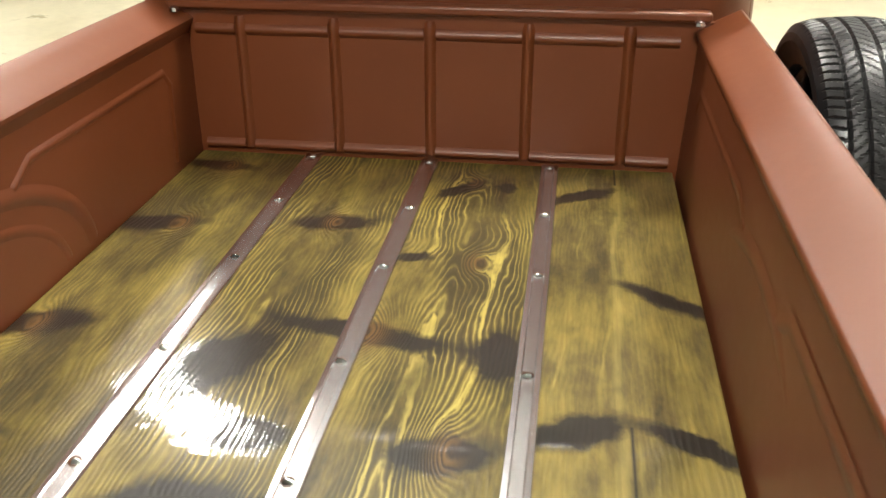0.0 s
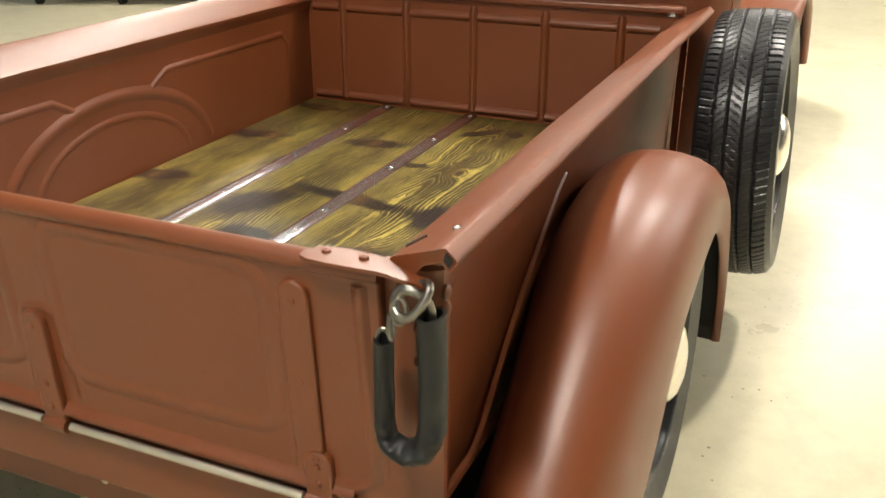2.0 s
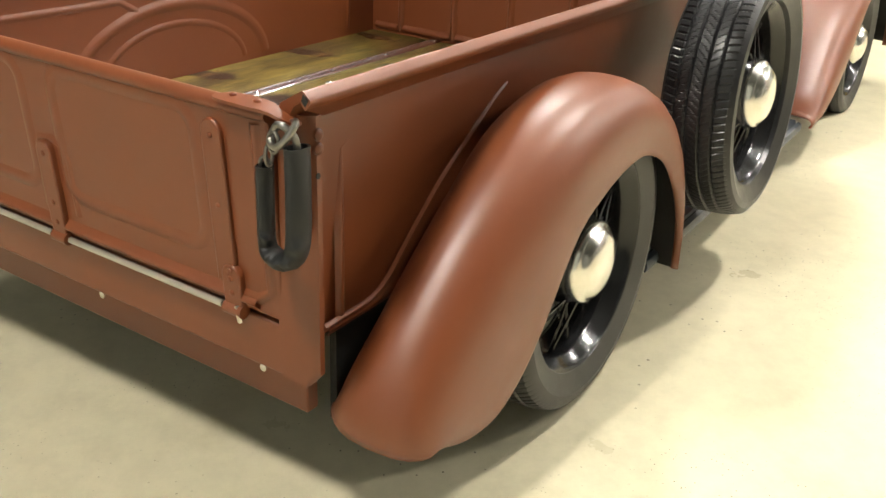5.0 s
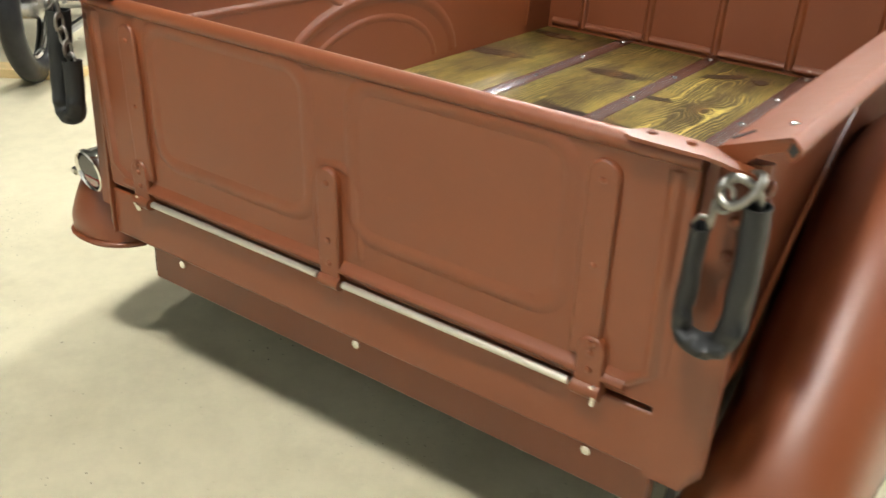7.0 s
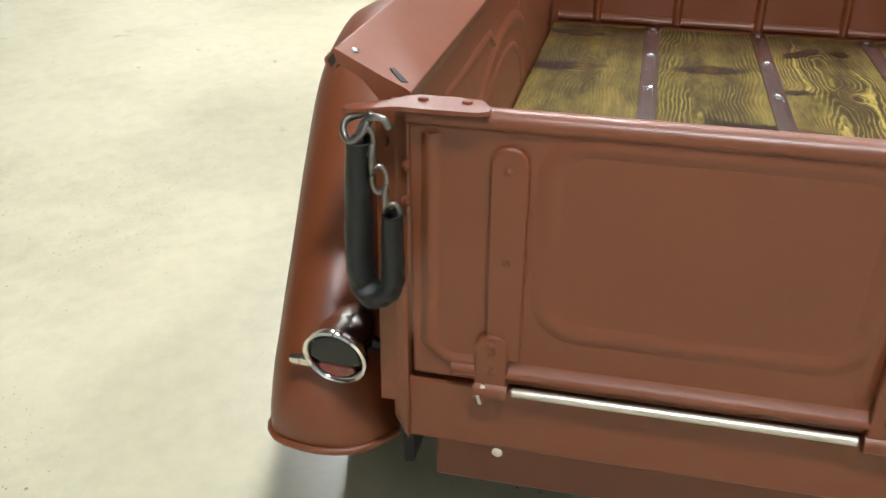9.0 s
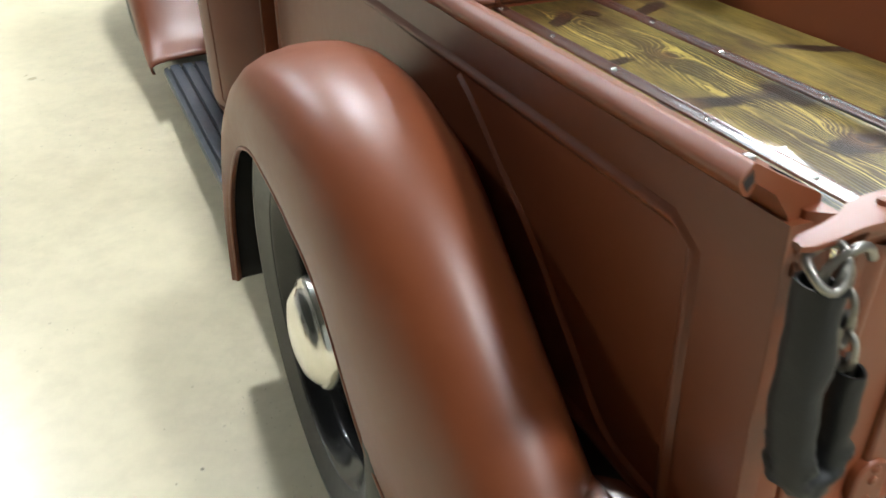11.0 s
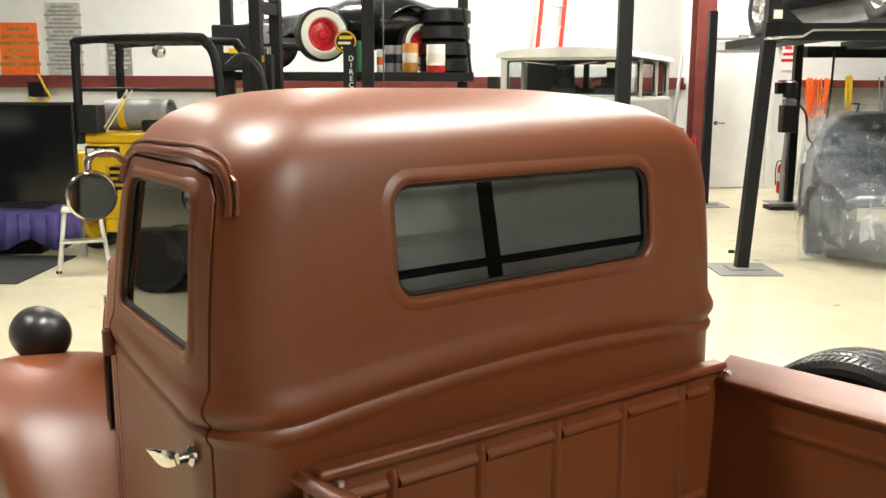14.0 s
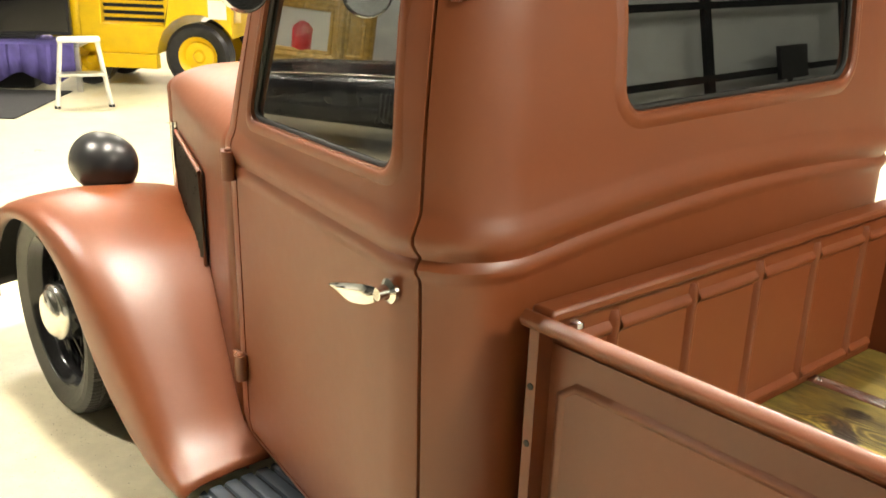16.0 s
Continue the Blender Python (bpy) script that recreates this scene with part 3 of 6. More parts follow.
# tailgate
yg = 0.025
gate = mesh_part("tailgate", *join(box(GX - 0.572, GX + 0.572, yg, yg + 0.018, 0.449, 0.806)), PAINT, truck, bevel=0.004)
top = [[(xx, yg + 0.009 + 0.016 * math.cos(a), 0.807 + 0.013 * math.sin(a)) for a in (2 * math.pi * k / 12 for k in range(12))] for xx in (GX - 0.572, GX, GX + 0.572)]
mesh_part("gate_top_roll", *grid(top, True, True), PAINT, gate)
for s in (-1, 1):
    xs = GX + s * 0.455
    out = [(xs + 0.022 * math.cos(radians(a)), 0.760 + 0.022 * math.sin(radians(a))) for a in range(0, 181, 20)] + [(xs - 0.022, 0.492), (xs + 0.022, 0.492)]
    mesh_part("gate_rib", *grid([[(a, yy, b) for a, b in out] for yy in (yg + 0.004, yg - 0.008)], True, True), PAINT, gate, bevel=0.003)
    mesh_part("rivet", *lathe([(yg - 0.007, 0.005), (yg - 0.0105, 0.004), (yg - 0.012, 0.001)], 10, "y", (xs, 0, 0.755)), PAINT, gate)
    mesh_part("rivet", *lathe([(yg - 0.007, 0.005), (yg - 0.0105, 0.004), (yg - 0.012, 0.001)], 10, "y", (xs, 0, 0.635)), PAINT, gate)
    loop = [(GX + s * (0.235 + a), yg, 0.655 + b) for a, b in rounded_rect(-0.19, 0.175, -0.115, 0.135, 0.045)]
    bead("pressed_panel", loop, 0.022, gate, 0.22, True)
    bead("gate_edge_bead", [(GX + s * 0.545, yg, 0.79), (GX + s * 0.55, yg, 0.50), (GX + s * 0.52, yg, 0.478), (GX + s * 0.46, yg, 0.478)], 0.015, gate, 0.5)
bead("strap_surround", [(GX + 0.056, yg, 0.50), (GX + 0.056, yg, 0.615), (GX + 0.045, yg, 0.638), (GX + 0.020, yg, 0.650), (GX - 0.02, yg, 0.645), (GX - 0.032, yg, 0.62), (GX - 0.034, yg, 0.50)], 0.014, gate, 0.3)
bead("gate_foot_bead", [(GX - 0.52, yg - 0.001, 0.470), (GX + 0.52, yg - 0.001, 0.470)], 0.016, gate, 0.8)


def strap(x, z1):
    """A hinge strap with rounded top and rivets."""
    out = [(x + 0.021 * math.cos(radians(a)), z1 - 0.021 + 0.021 * math.sin(radians(a))) for a in range(0, 181, 20)]
    out += [(x - 0.021, 0.436), (x + 0.021, 0.436)]
    rows = [[(a, yy, b) for a, b in out] for yy in (yg + 0.004, yg - 0.012)]
    st = mesh_part("hinge_strap", *grid(rows, True, True), PAINT, gate, bevel=0.003)
    for zz in (z1 - 0.025, 0.52, 0.478):
        mesh_part("rivet", *lathe([(yg - 0.011, 0.006), (yg - 0.0145, 0.005), (yg - 0.016, 0.001)], 10, "y", (x, 0, zz)), PAINT, st)
    mesh_part("hinge_knuckle", *tube([(x - 0.0212, yg - 0.008, 0.444), (x + 0.0212, yg - 0.008, 0.444)], 0.0125, 12), PAINT, st)


strap(GX, 0.645)
strap(GX - 0.468, 0.53)
strap(GX + 0.468, 0.53)
for a, b in ((-0.44, -0.028), (0.028, 0.44)):
    mesh_part("hinge_rod", *tube([(GX + a, yg - 0.010, 0.446), (GX + b, yg - 0.010, 0.446)], 0.0062, 10), ROD, gate, "bare steel hinge rod")
for s in (-1, 1):
    mesh_part("cotter_pin", *tube([(GX + s * 0.476, yg - 0.012, 0.455), (GX + s * 0.483, yg - 0.016, 0.44), (GX + s * 0.480, yg - 0.012, 0.425)], 0.005, 6), CHROME, gate)
# sill and valance under the tailgate
mesh_part("rear_sill", *join(box(GX - 0.58, GX + 0.58, yg + 0.004, yg + 0.05, 0.345, 0.442), box(GX - 0.58, GX + 0.58, yg + 0.026, yg + 0.05, 0.438, 0.474)), PAINT, truck, bevel=0.004)
val = mesh_part("rear_valance", *box(GX - 0.555, GX + 0.555, 0.095, 0.125, 0.225, 0.40), PAINT, truck, bevel=0.004)
for xx in (-0.458, 0.0, 0.458):
    mesh_part("screw", *lathe([(0.096, 0.009), (0.091, 0.008), (0.089, 0.001)], 10, "y", (xx + GX * 0.5, 0, 0.285)), CHROME, val)
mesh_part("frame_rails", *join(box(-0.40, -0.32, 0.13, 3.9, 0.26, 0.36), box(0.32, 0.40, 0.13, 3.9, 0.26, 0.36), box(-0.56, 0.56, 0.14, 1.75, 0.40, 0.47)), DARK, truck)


# chains in rubber sleeves, hung from the tailgate's latch tongues
def link(p, turn, parent, w=0.008, h=0.015):
    pts = []
    for q in range(14):
        a = 2 * math.pi * q / 14
        dx, dz = w * math.cos(a), h * math.sin(a)
        pts.append((p[0] + dx * math.cos(turn), p[1] + dx * math.sin(turn), p[2] + dz))
    mesh_part("chain_link", *tube(pts, 0.0030, 8, True), WORN_STEEL, parent)


def crumple(piece, low, deep, fine):
    """Soft dents in a rubber tube, deeper below a height."""
    v, f = piece
    out = []
    for p in v:
        p = Vector(p)
        k = deep * noise.noise(p * 70) if p.z < low else fine * noise.noise(p * 38)
        out.append((p.x + k, p.y - k, p.z + 0.4 * k))
    return out, f


def chain_set(s):
    # the latch plate over the gate's top corner runs out level into a tongue
    spine = [(0.478, 0.010, 0.022, 0.8385), (0.490, 0.004, 0.040, 0.8385), (0.520, 0.003, 0.044, 0.8385), (0.556, 0.004, 0.044, 0.8380), (0.576, 0.008, 0.042, 0.8365), (0.592, 0.010, 0.034, 0.834), (0.612, 0.009, 0.030, 0.831), (0.634, 0.010, 0.028, 0.828), (0.642, 0.014, 0.024, 0.827)]
    rows = [[(GX + s * x, y0, z - 0.018), (GX + s * x, y0, z - 0.013), (GX + s * x, 0.5 * (y0 + y1), z - 0.0118), (GX + s * x, y1, z - 0.013), (GX + s * x, y1, z - 0.018)] for x, y0, y1, z in spine]
    pl = mesh_part("latch_plate", *grid(rows, True, True), PAINT, gate)
    for xx in (0.505, 0.554):
        mesh_part("rivet", *lathe([(0.8245, 0.0065), (0.8295, 0.0055), (0.831, 0.001)], 12, "z", (GX + s * xx, yg + 0.002, 0)), PAINT, pl)
    tip = Vector((GX + s * 0.618, -0.010, 0.812))
    xl, xs, z_long, z_short, z_low = (0.661, 0.606, 0.785, 0.748, 0.604) if s > 0 else (-0.606, -0.568, 0.784, 0.702, 0.594)
    yy = -0.020
    path = [(xl, yy + 0.006, z_long), (xl + s * 0.003, yy + 0.003, 0.72), (xl + s * 0.004, yy, 0.655), (xl + s * 0.001, yy - 0.002, z_low + 0.020), (xl - s * 0.008, yy - 0.004, z_low + 0.004), (0.5 * (xl + xs), yy - 0.006, z_low - 0.002),
            (xs + s * 0.006, yy - 0.006, z_low + 0.006), (xs, yy - 0.006, z_low + 0.026), (xs - s * 0.001, yy - 0.005, 0.66), (xs, yy - 0.004, z_short)]
    curve = smooth_curve(path, 52)
    # the steel shackle through the tongue
    mid = Vector((tip.x + s * 0.006, yy + 0.002, 0.803))
    wide = 0.021 if s > 0 else 0.015
    loop = [(mid.x + wide * math.cos(a), mid.y + 0.014 * math.sin(a), mid.z + 0.8 * wide * math.sin(a + 0.5) + 0.004 * math.cos(2 * a)) for a in (2 * math.pi * k / 26 for k in range(26))]
    chain = mesh_part("tailgate_chain", *tube(loop, 0.0056 if s > 0 else 0.0042, 10, True), WORN_STEEL, truck, "steel shackle and chain in a black rubber sleeve")
    n = 16
    v, f = tube(curve, 0.0235, n, False, 0.66)
    rings = [v[k * n:(k + 1) * n] for k in range(len(curve))]
    for k, ring in enumerate(rings):  # the hanging short leg is slimmer
        c, w = sum(ring, Vector()) / n, 1.0 - 0.24 * min(1.0, max(0.0, (k - 26) / 12))
        rings[k] = [c + (p - c) * w for p in ring]

    def inward(ring, other, k, back):
        c, d = sum(ring, Vector()) / n, sum(other, Vector()) / n
        return [c + (p - c) * k + (d - c) * back for p in ring]

    wall = [inward(rings[0], rings[1], 0.78, 6.0), inward(rings[0], rings[1], 0.80, 0.0)] + rings + [inward(rings[-1], rings[-2], 0.80, 0.0), inward(rings[-1], rings[-2], 0.78, 6.0)]
    mesh_part("rubber_sleeve", *crumple(grid(wall, True, True), z_low + 0.04, 0.007, 0.003), RUBBER, chain, "worn black rubber sleeve", sharp=60)
    mesh_part("hook", *tube(smooth_curve([(xl, yy + 0.006, z_long - 0.03), (xl, yy + 0.004, z_long + 0.010), (xl - s * 0.012, yy - 0.002, 0.812), (xl - s * 0.028, yy - 0.003, 0.814), (xl - s * 0.036, yy - 0.003, 0.803)], 18), 0.0056 if s > 0 else 0.0042, 10), WORN_STEEL, chain)
    top, end = Vector((tip.x - s * 0.006, yy - 0.006, 0.788)), Vector((xs, yy - 0.004, z_short - 0.004))
    count = 3 if s > 0 else 5
    for k in range(count):
        link(top.lerp(end, k / (count - 1)), (0.2, 1.7)[k % 2], chain, 0.0085, 0.0165)


chain_set(-1)
chain_set(1)


# ---- wheels ----
def wheel(name, m, radius, parent, label, tyre_mat, wide=1.0):
    """A wire wheel whose outer face looks along +x."""
    w = new(name)
    w.parent = parent
    w.matrix_basis = m
    w["label"] = label
    n, rows, period = 864, [], 108
    side = [(0.055, 0.72), (0.068, 0.735), (0.075, 0.80), (0.083, 0.87), (0.081, 0.92), (0.075, 0.950)]
    across = [-0.071 + 0.142 * k / 36 for k in range(37)]
    prof = [(-a, r) for a, r in side] + [(a, 1.0 - 0.030 * abs(a / 0.071) ** 3.2) for a in across] + side[::-1]
    for i, (a, r) in enumerate(prof):
        ring = []
        for k in range(n):
            rr, q = r, 2 * math.pi * k / n
            if abs(a) < 0.0715 and 6 <= i < len(prof) - 6:
                u = period * k / n
                band = 0 if abs(a) < 0.014 else 1 if abs(a) < 0.041 else 2
                if 0.014 < abs(a) < 0.0195 or 0.040 < abs(a) < 0.0455:
                    rr -= 0.014
                elif band == 2 and (u + 14 * abs(a)) % 1.0 < 0.24:
                    rr -= 0.009
                elif band == 1 and (u + 45 * a + 0.4) % 1.0 < 0.13:
                    rr -= 0.007
                elif band == 0 and (u - 50 * a) % 1.0 < 0.13:
                    rr -= 0.006
            ring.append((a * wide, radius * rr * math.cos(q), radius * rr * math.sin(q)))
        rows.append(ring)
    mesh_part("tyre", *grid(rows, True), tyre_mat, w, "black road tyre", sharp=24)
    R = radius
    rim = [(-0.058, 0.735 * R), (-0.058, 0.70 * R), (-0.045, 0.66 * R), (0.030, 0.645 * R), (0.040, 0.66 * R), (0.048, 0.69 * R), (0.060, 0.705 * R), (0.066, 0.735 * R), (0.062, 0.745 * R), (0.056, 0.74 * R)]
    mesh_part("rim", *grid([[(a, r * math.cos(q), r * math.sin(q)) for q in (2 * math.pi * k / 48 for k in range(48))] for a, r in rim], True), BLACK, w, "black enamelled rim", sharp=50)
    mesh_part("brake_drum", *lathe([(-0.06, 0.02), (-0.06, 0.50 * R), (-0.03, 0.52 * R), (-0.025, 0.45 * R), (-0.02, 0.02)], 32), DARK, w)
    mesh_part("hub", *lathe([(-0.03, 0.30 * R), (0.0, 0.31 * R), (0.03, 0.30 * R), (0.05, 0.27 * R), (0.055, 0.02)], 32), BLACK, w)
    for k in range(32):
        q = 2 * math.pi * k / 32
        d = radians(16 if k % 2 else -16)
        a = (0.04 if k % 4 < 2 else -0.01, 0.29 * R * math.cos(q), 0.29 * R * math.sin(q))
        b = (0.012, 0.655 * R * math.cos(q + d), 0.655 * R * math.sin(q + d))
        mesh_part("spoke", *tube([a, b], 0.0035, 5), BLACK, w)
    cap = [(0.045, 0.275 * R), (0.066, 0.272 * R), (0.072, 0.255 * R), (0.074, 0.235 * R), (0.080, 0.23 * R), (0.092, 0.18 * R), (0.099, 0.10 * R), (0.101, 0.002)]
    mesh_part("hub_cap", *lathe(cap, 40), CAP_CHROME, w, "domed chrome hub cap", sharp=60)
    return w


wheel("wheel", pose(0.750, 0.738, 0.341), 0.341, truck, "black wire wheel with a chrome hub cap", DUSTY_TYRE)
wheel("wheel", pose(-0.757, 0.738, 0.341, 0, 0, 180), 0.341, truck, "black wire wheel with a chrome hub cap", DUSTY_TYRE)
wheel("wheel", pose(0.730, 3.56, 0.345), 0.32, truck, "black wire wheel with a chrome hub cap", DUSTY_TYRE)
wheel("wheel", pose(-0.730, 3.56, 0.345, 0, 0, 180), 0.32, truck, "black wire wheel with a chrome hub cap", DUSTY_TYRE)
wheel("spare_wheel", pose(0.852, 1.49, 0.568, 0, -2, 0), 0.327, truck, "side-mounted spare wire wheel with a chrome cap", TYRE, 1.12)


# ---- fenders ----
def hood_width(y):
    return 0.632 - 0.375 * max(0.0, (y - 2.72) / 1.11) ** 1.1


def fender(name, crown, lip, section, xin, stations=44, s=1, tail=0.0, full=None):
    C, P = smooth_curve(crown, stations), smooth_curve(lip, stations)
    rows = []
    for i in range(stations):
        d, row = C[i] - P[i], []
        k = xin(C[i][0])
        for x, h in section:
            xx = k + (x - section[0][0]) * (section[-1][0] - k) / (section[-1][0] - section[0][0])
            if tail:
                u = min(1.0, i / (stations - 1) / 0.60)
                xx = k + (xx - k) * (1 - tail * (1 - u * u * (3 - 2 * u)))
            if full and x < 0.69:  # towards its tail the fender lies flat up to the body
                u = min(1.0, max(0.0, (full[0] - C[i][0]) / (full[0] - full[1])))
                h += (1.04 - h) * u * u * (3 - 2 * u)
            q = P[i] + d * h
            row.append((s * xx, q[0], q[1]))
        rows.append(row)
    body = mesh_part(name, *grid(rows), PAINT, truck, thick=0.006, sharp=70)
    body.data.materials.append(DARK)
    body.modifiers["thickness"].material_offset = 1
    if tail and s < 0:
        edge = [Vector(p) for p in rows[0][:-2]] + [Vector(r[-3]) for r in rows[1:]]
        ring = []
        for i, p in enumerate(edge):
            d = (edge[min(i + 1, len(edge) - 1)] - edge[max(i - 1, 0)]).normalized()
            a = d.cross(Vector((0.3 * s, -0.6, 1))).normalized()
            b = a.cross(d).normalized()
            r = 0.0065 if i < 17 else max(0.004, 0.0065 - 0.0003 * (i - 17))
            ring.append([p + r * (math.cos(q) * a + math.sin(q) * b) for q in (2 * math.pi * k / 10 for k in range(10))])
        mesh_part("rolled_edge", *grid(ring, True, True), PAINT, body, sharp=70)
    return body


REAR_C = [(0.052, 0.238), (0.052, 0.30), (0.085, 0.375), (0.15, 0.455), (0.26, 0.56), (0.38, 0.652), (0.50, 0.717), (0.62, 0.752), (0.75, 0.758), (0.88, 0.732),
          (0.990, 0.672), (1.08, 0.58), (1.138, 0.46), (1.173, 0.33), (1.183, 0.19)]
REAR_P = [(0.150, 0.238), (0.180, 0.212), (0.24, 0.200), (0.32, 0.206), (0.395, 0.26), (0.455, 0.34), (0.56, 0.495), (0.66, 0.555), (0.76, 0.583), (0.86, 0.583),
          (0.97, 0.54), (1.055, 0.465), (1.12, 0.38), (1.157, 0.29), (1.168, 0.19)]
REAR_S = [(0.606, 0.28), (0.614, 0.42), (0.632, 0.60), (0.655, 0.77), (0.682, 0.90), (0.713, 0.975), (0.746, 1.0), (0.782, 0.99), (0.818, 0.94), (0.845, 0.85), (0.863, 0.71), (0.872, 0.55),
          (0.874, 0.37), (0.870, 0.18), (0.867, 0.05), (0.863, 0.0), (0.858, -0.02), (0.855, 0.02)]
for s in (-1, 1):
    lift = ([0.034, 0.030, 0.024, 0.018] if s < 0 else [0.012, 0.010, 0.006, 0.003]) + [0.010 if s < 0 else 0.0] * 10 + [0.0]
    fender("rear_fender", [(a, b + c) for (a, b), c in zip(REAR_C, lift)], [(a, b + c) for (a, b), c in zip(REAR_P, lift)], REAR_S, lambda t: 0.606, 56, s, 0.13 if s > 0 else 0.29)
    xf = s * 0.603 + (0.014 if s > 0 else 0.0)
    flange = smooth_curve([(xf, 0.66, 0.735), (xf, 0.615, 0.712), (xf, 0.53, 0.655), (xf, 0.43, 0.59), (xf, 0.33, 0.505), (xf, 0.275, 0.455), (xf, 0.225, 0.428), (xf, 0.16, 0.424), (xf, 0.09, 0.424)], 40)
    bead("fender_flange", [tuple(p) for p in flange], 0.008, truck, 0.8, False, (s, 0, 0))
LAMP_X, LAMP_Y = 0.556, 3.68
FRONT_C = [(4.11, 0.28), (4.10, 0.40), (4.02, 0.52), (3.87, 0.615), (3.70, 0.680), (3.52, 0.712), (3.34, 0.698), (3.17, 0.64), (3.04, 0.555), (2.93, 0.46), (2.82, 0.36), (2.72, 0.28), (2.61, 0.235)]
FRONT_P = [(3.97, 0.28), (3.95, 0.38), (3.88, 0.49), (3.78, 0.575), (3.66, 0.625), (3.53, 0.64), (3.41, 0.62), (3.29, 0.56), (3.20, 0.47), (3.10, 0.36), (2.96, 0.26), (2.80, 0.20), (2.61, 0.19)]
FRONT_S = [(0.40, -0.10), (0.43, 0.20), (0.48, 0.52), (0.55, 0.79), (0.62, 0.94), (0.69, 0.99), (0.75, 0.955), (0.80, 0.88), (0.835, 0.76), (0.855, 0.58), (0.862, 0.38), (0.860, 0.16), (0.855, 0.02), (0.848, -0.02), (0.838, 0.0)]


def front_in(y):
    return max(0.20, hood_width(y) - 0.02) if y > 2.72 else 0.59


for s in (-1, 1):
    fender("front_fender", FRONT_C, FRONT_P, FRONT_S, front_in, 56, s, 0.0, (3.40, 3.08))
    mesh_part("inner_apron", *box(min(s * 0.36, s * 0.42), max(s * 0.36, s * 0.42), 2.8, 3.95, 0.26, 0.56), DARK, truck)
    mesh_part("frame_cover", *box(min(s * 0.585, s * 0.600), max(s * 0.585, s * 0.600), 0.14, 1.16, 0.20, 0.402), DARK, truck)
    mesh_part("side_apron", *box(min(s * 0.588, s * 0.600), max(s * 0.588, s * 0.600), 1.16, 1.76, 0.22, 0.402), PAINT, truck)
    # headlamp: a bullet of satin black on a short stalk
    prof = [(-0.110, 0.004), (-0.107, 0.026), (-0.095, 0.054), (-0.070, 0.077), (-0.035, 0.092), (0.0, 0.096), (0.045, 0.093), (0.075, 0.087)]
    lamp = mesh_part("headlamp", *lathe(prof, 36, "y", (s * LAMP_X, LAMP_Y, 0.744)), SATIN_BLACK, truck, "satin black bullet headlamp", sharp=60)
    mesh_part("lens", *lathe([(0.072, 0.089), (0.082, 0.084), (0.092, 0.046), (0.095, 0.002)], 36, "y", (s * LAMP_X, LAMP_Y, 0.744)), CLEAR, lamp)
    mesh_part("headlamp_stalk", *lathe([(0.58, 0.045), (0.61, 0.03), (0.645, 0.026)], 16, "z", (s * LAMP_X, LAMP_Y, 0.012)), SATIN_BLACK, lamp)
    # running board with ribbed rubber
    rb = mesh_part("running_board", *box(min(s * 0.585, s * 0.80), max(s * 0.585, s * 0.80), 1.10, 2.615, 0.175, 0.205), MATT_BLACK, truck, "running board with ribbed black rubber", bevel=0.012)
    for k in range(5):
        a, b = 0.592 + 0.041 * k, 0.592 + 0.041 * k + 0.035
        prof = [(a, 0.204), (a + 0.003, 0.2115), (a + 0.008, 0.213), (b - 0.008, 0.213), (b - 0.003, 0.2115), (b, 0.204)]
        mesh_part("rubber_rib", *grid([[(s * p, yy, q) for p, q in prof] for yy in (1.12, 2.61)], True, True), BOARD_RUBBER, rb)
    edge = [(0.796, 0.206), (0.808, 0.200), (0.812, 0.185), (0.808, 0.170), (0.796, 0.172)]
    mesh_part("rubber_edge", *grid([[(s * p, yy, q) for p, q in edge] for yy in (1.10, 2.62)], True, True), BOARD_RUBBER, rb)
def open_y(profile, n, axis, c):
    return grid([[(c[0] + r * math.cos(q), c[1] + a, c[2] + r * math.sin(q)) for q in (2 * math.pi * k / n for k in range(n))] for a, r in profile], True)


# tail lamp on its bracket, on the left alone
tl = mesh_part("tail_lamp", *open_y([(0.20, 0.004), (0.17, 0.030), (0.12, 0.043), (0.085, 0.047), (0.080, 0.051), (0.068, 0.051), (0.066, 0.047), (0.070, 0.043), (0.080, 0.042)], 28, "y", (-0.682, -0.022, 0.432)), CHROME, truck, "chrome tail lamp with a red lens", sharp=60)
TLC = Vector((-0.682, -0.022, 0.432))


def lamp_plate(name, loop, y0, y1, mat, label=""):
    mesh_part(name, *grid([[(TLC.x + a, TLC.y + yy, TLC.z + b) for a, b in loop] for yy in (y1, y0)], True, True), mat, tl, label, bevel=0.002)


upper = [(0.040 * math.cos(radians(a)), 0.040 * math.sin(radians(a))) for a in range(-12, 193, 12)]
upper += [(-0.030, -0.012), (-0.027, -0.016), (0.027, -0.016), (0.030, -0.012)]
# black here stands for the dark reflection in the lens's upper part
lamp_plate("lens", upper, 0.071, 0.081, BLACK, "dark smoked lens")
lower = [(-0.026, -0.0165), (-0.030, -0.022), (-0.027, -0.030), (-0.014, -0.038), (0.0, -0.041), (0.014, -0.038), (0.027, -0.030), (0.030, -0.022), (0.026, -0.0165)]
lamp_plate("lens", lower, 0.071, 0.081, RED_LENS, "red lens")
mesh_part("bracket", *tube([(-0.682, 0.12, 0.42), (-0.66, 0.13, 0.40), (-0.615, 0.13, 0.39)], 0.012, 8), BLACK, tl)
mesh_part("lens_clip", *join(box(-0.744, -0.726, 0.046, 0.056, 0.406, 0.418), lathe([(-0.758, 0.007), (-0.752, 0.010), (-0.742, 0.010)], 8, "x", (0, 0.051, 0.412))), CHROME, tl)

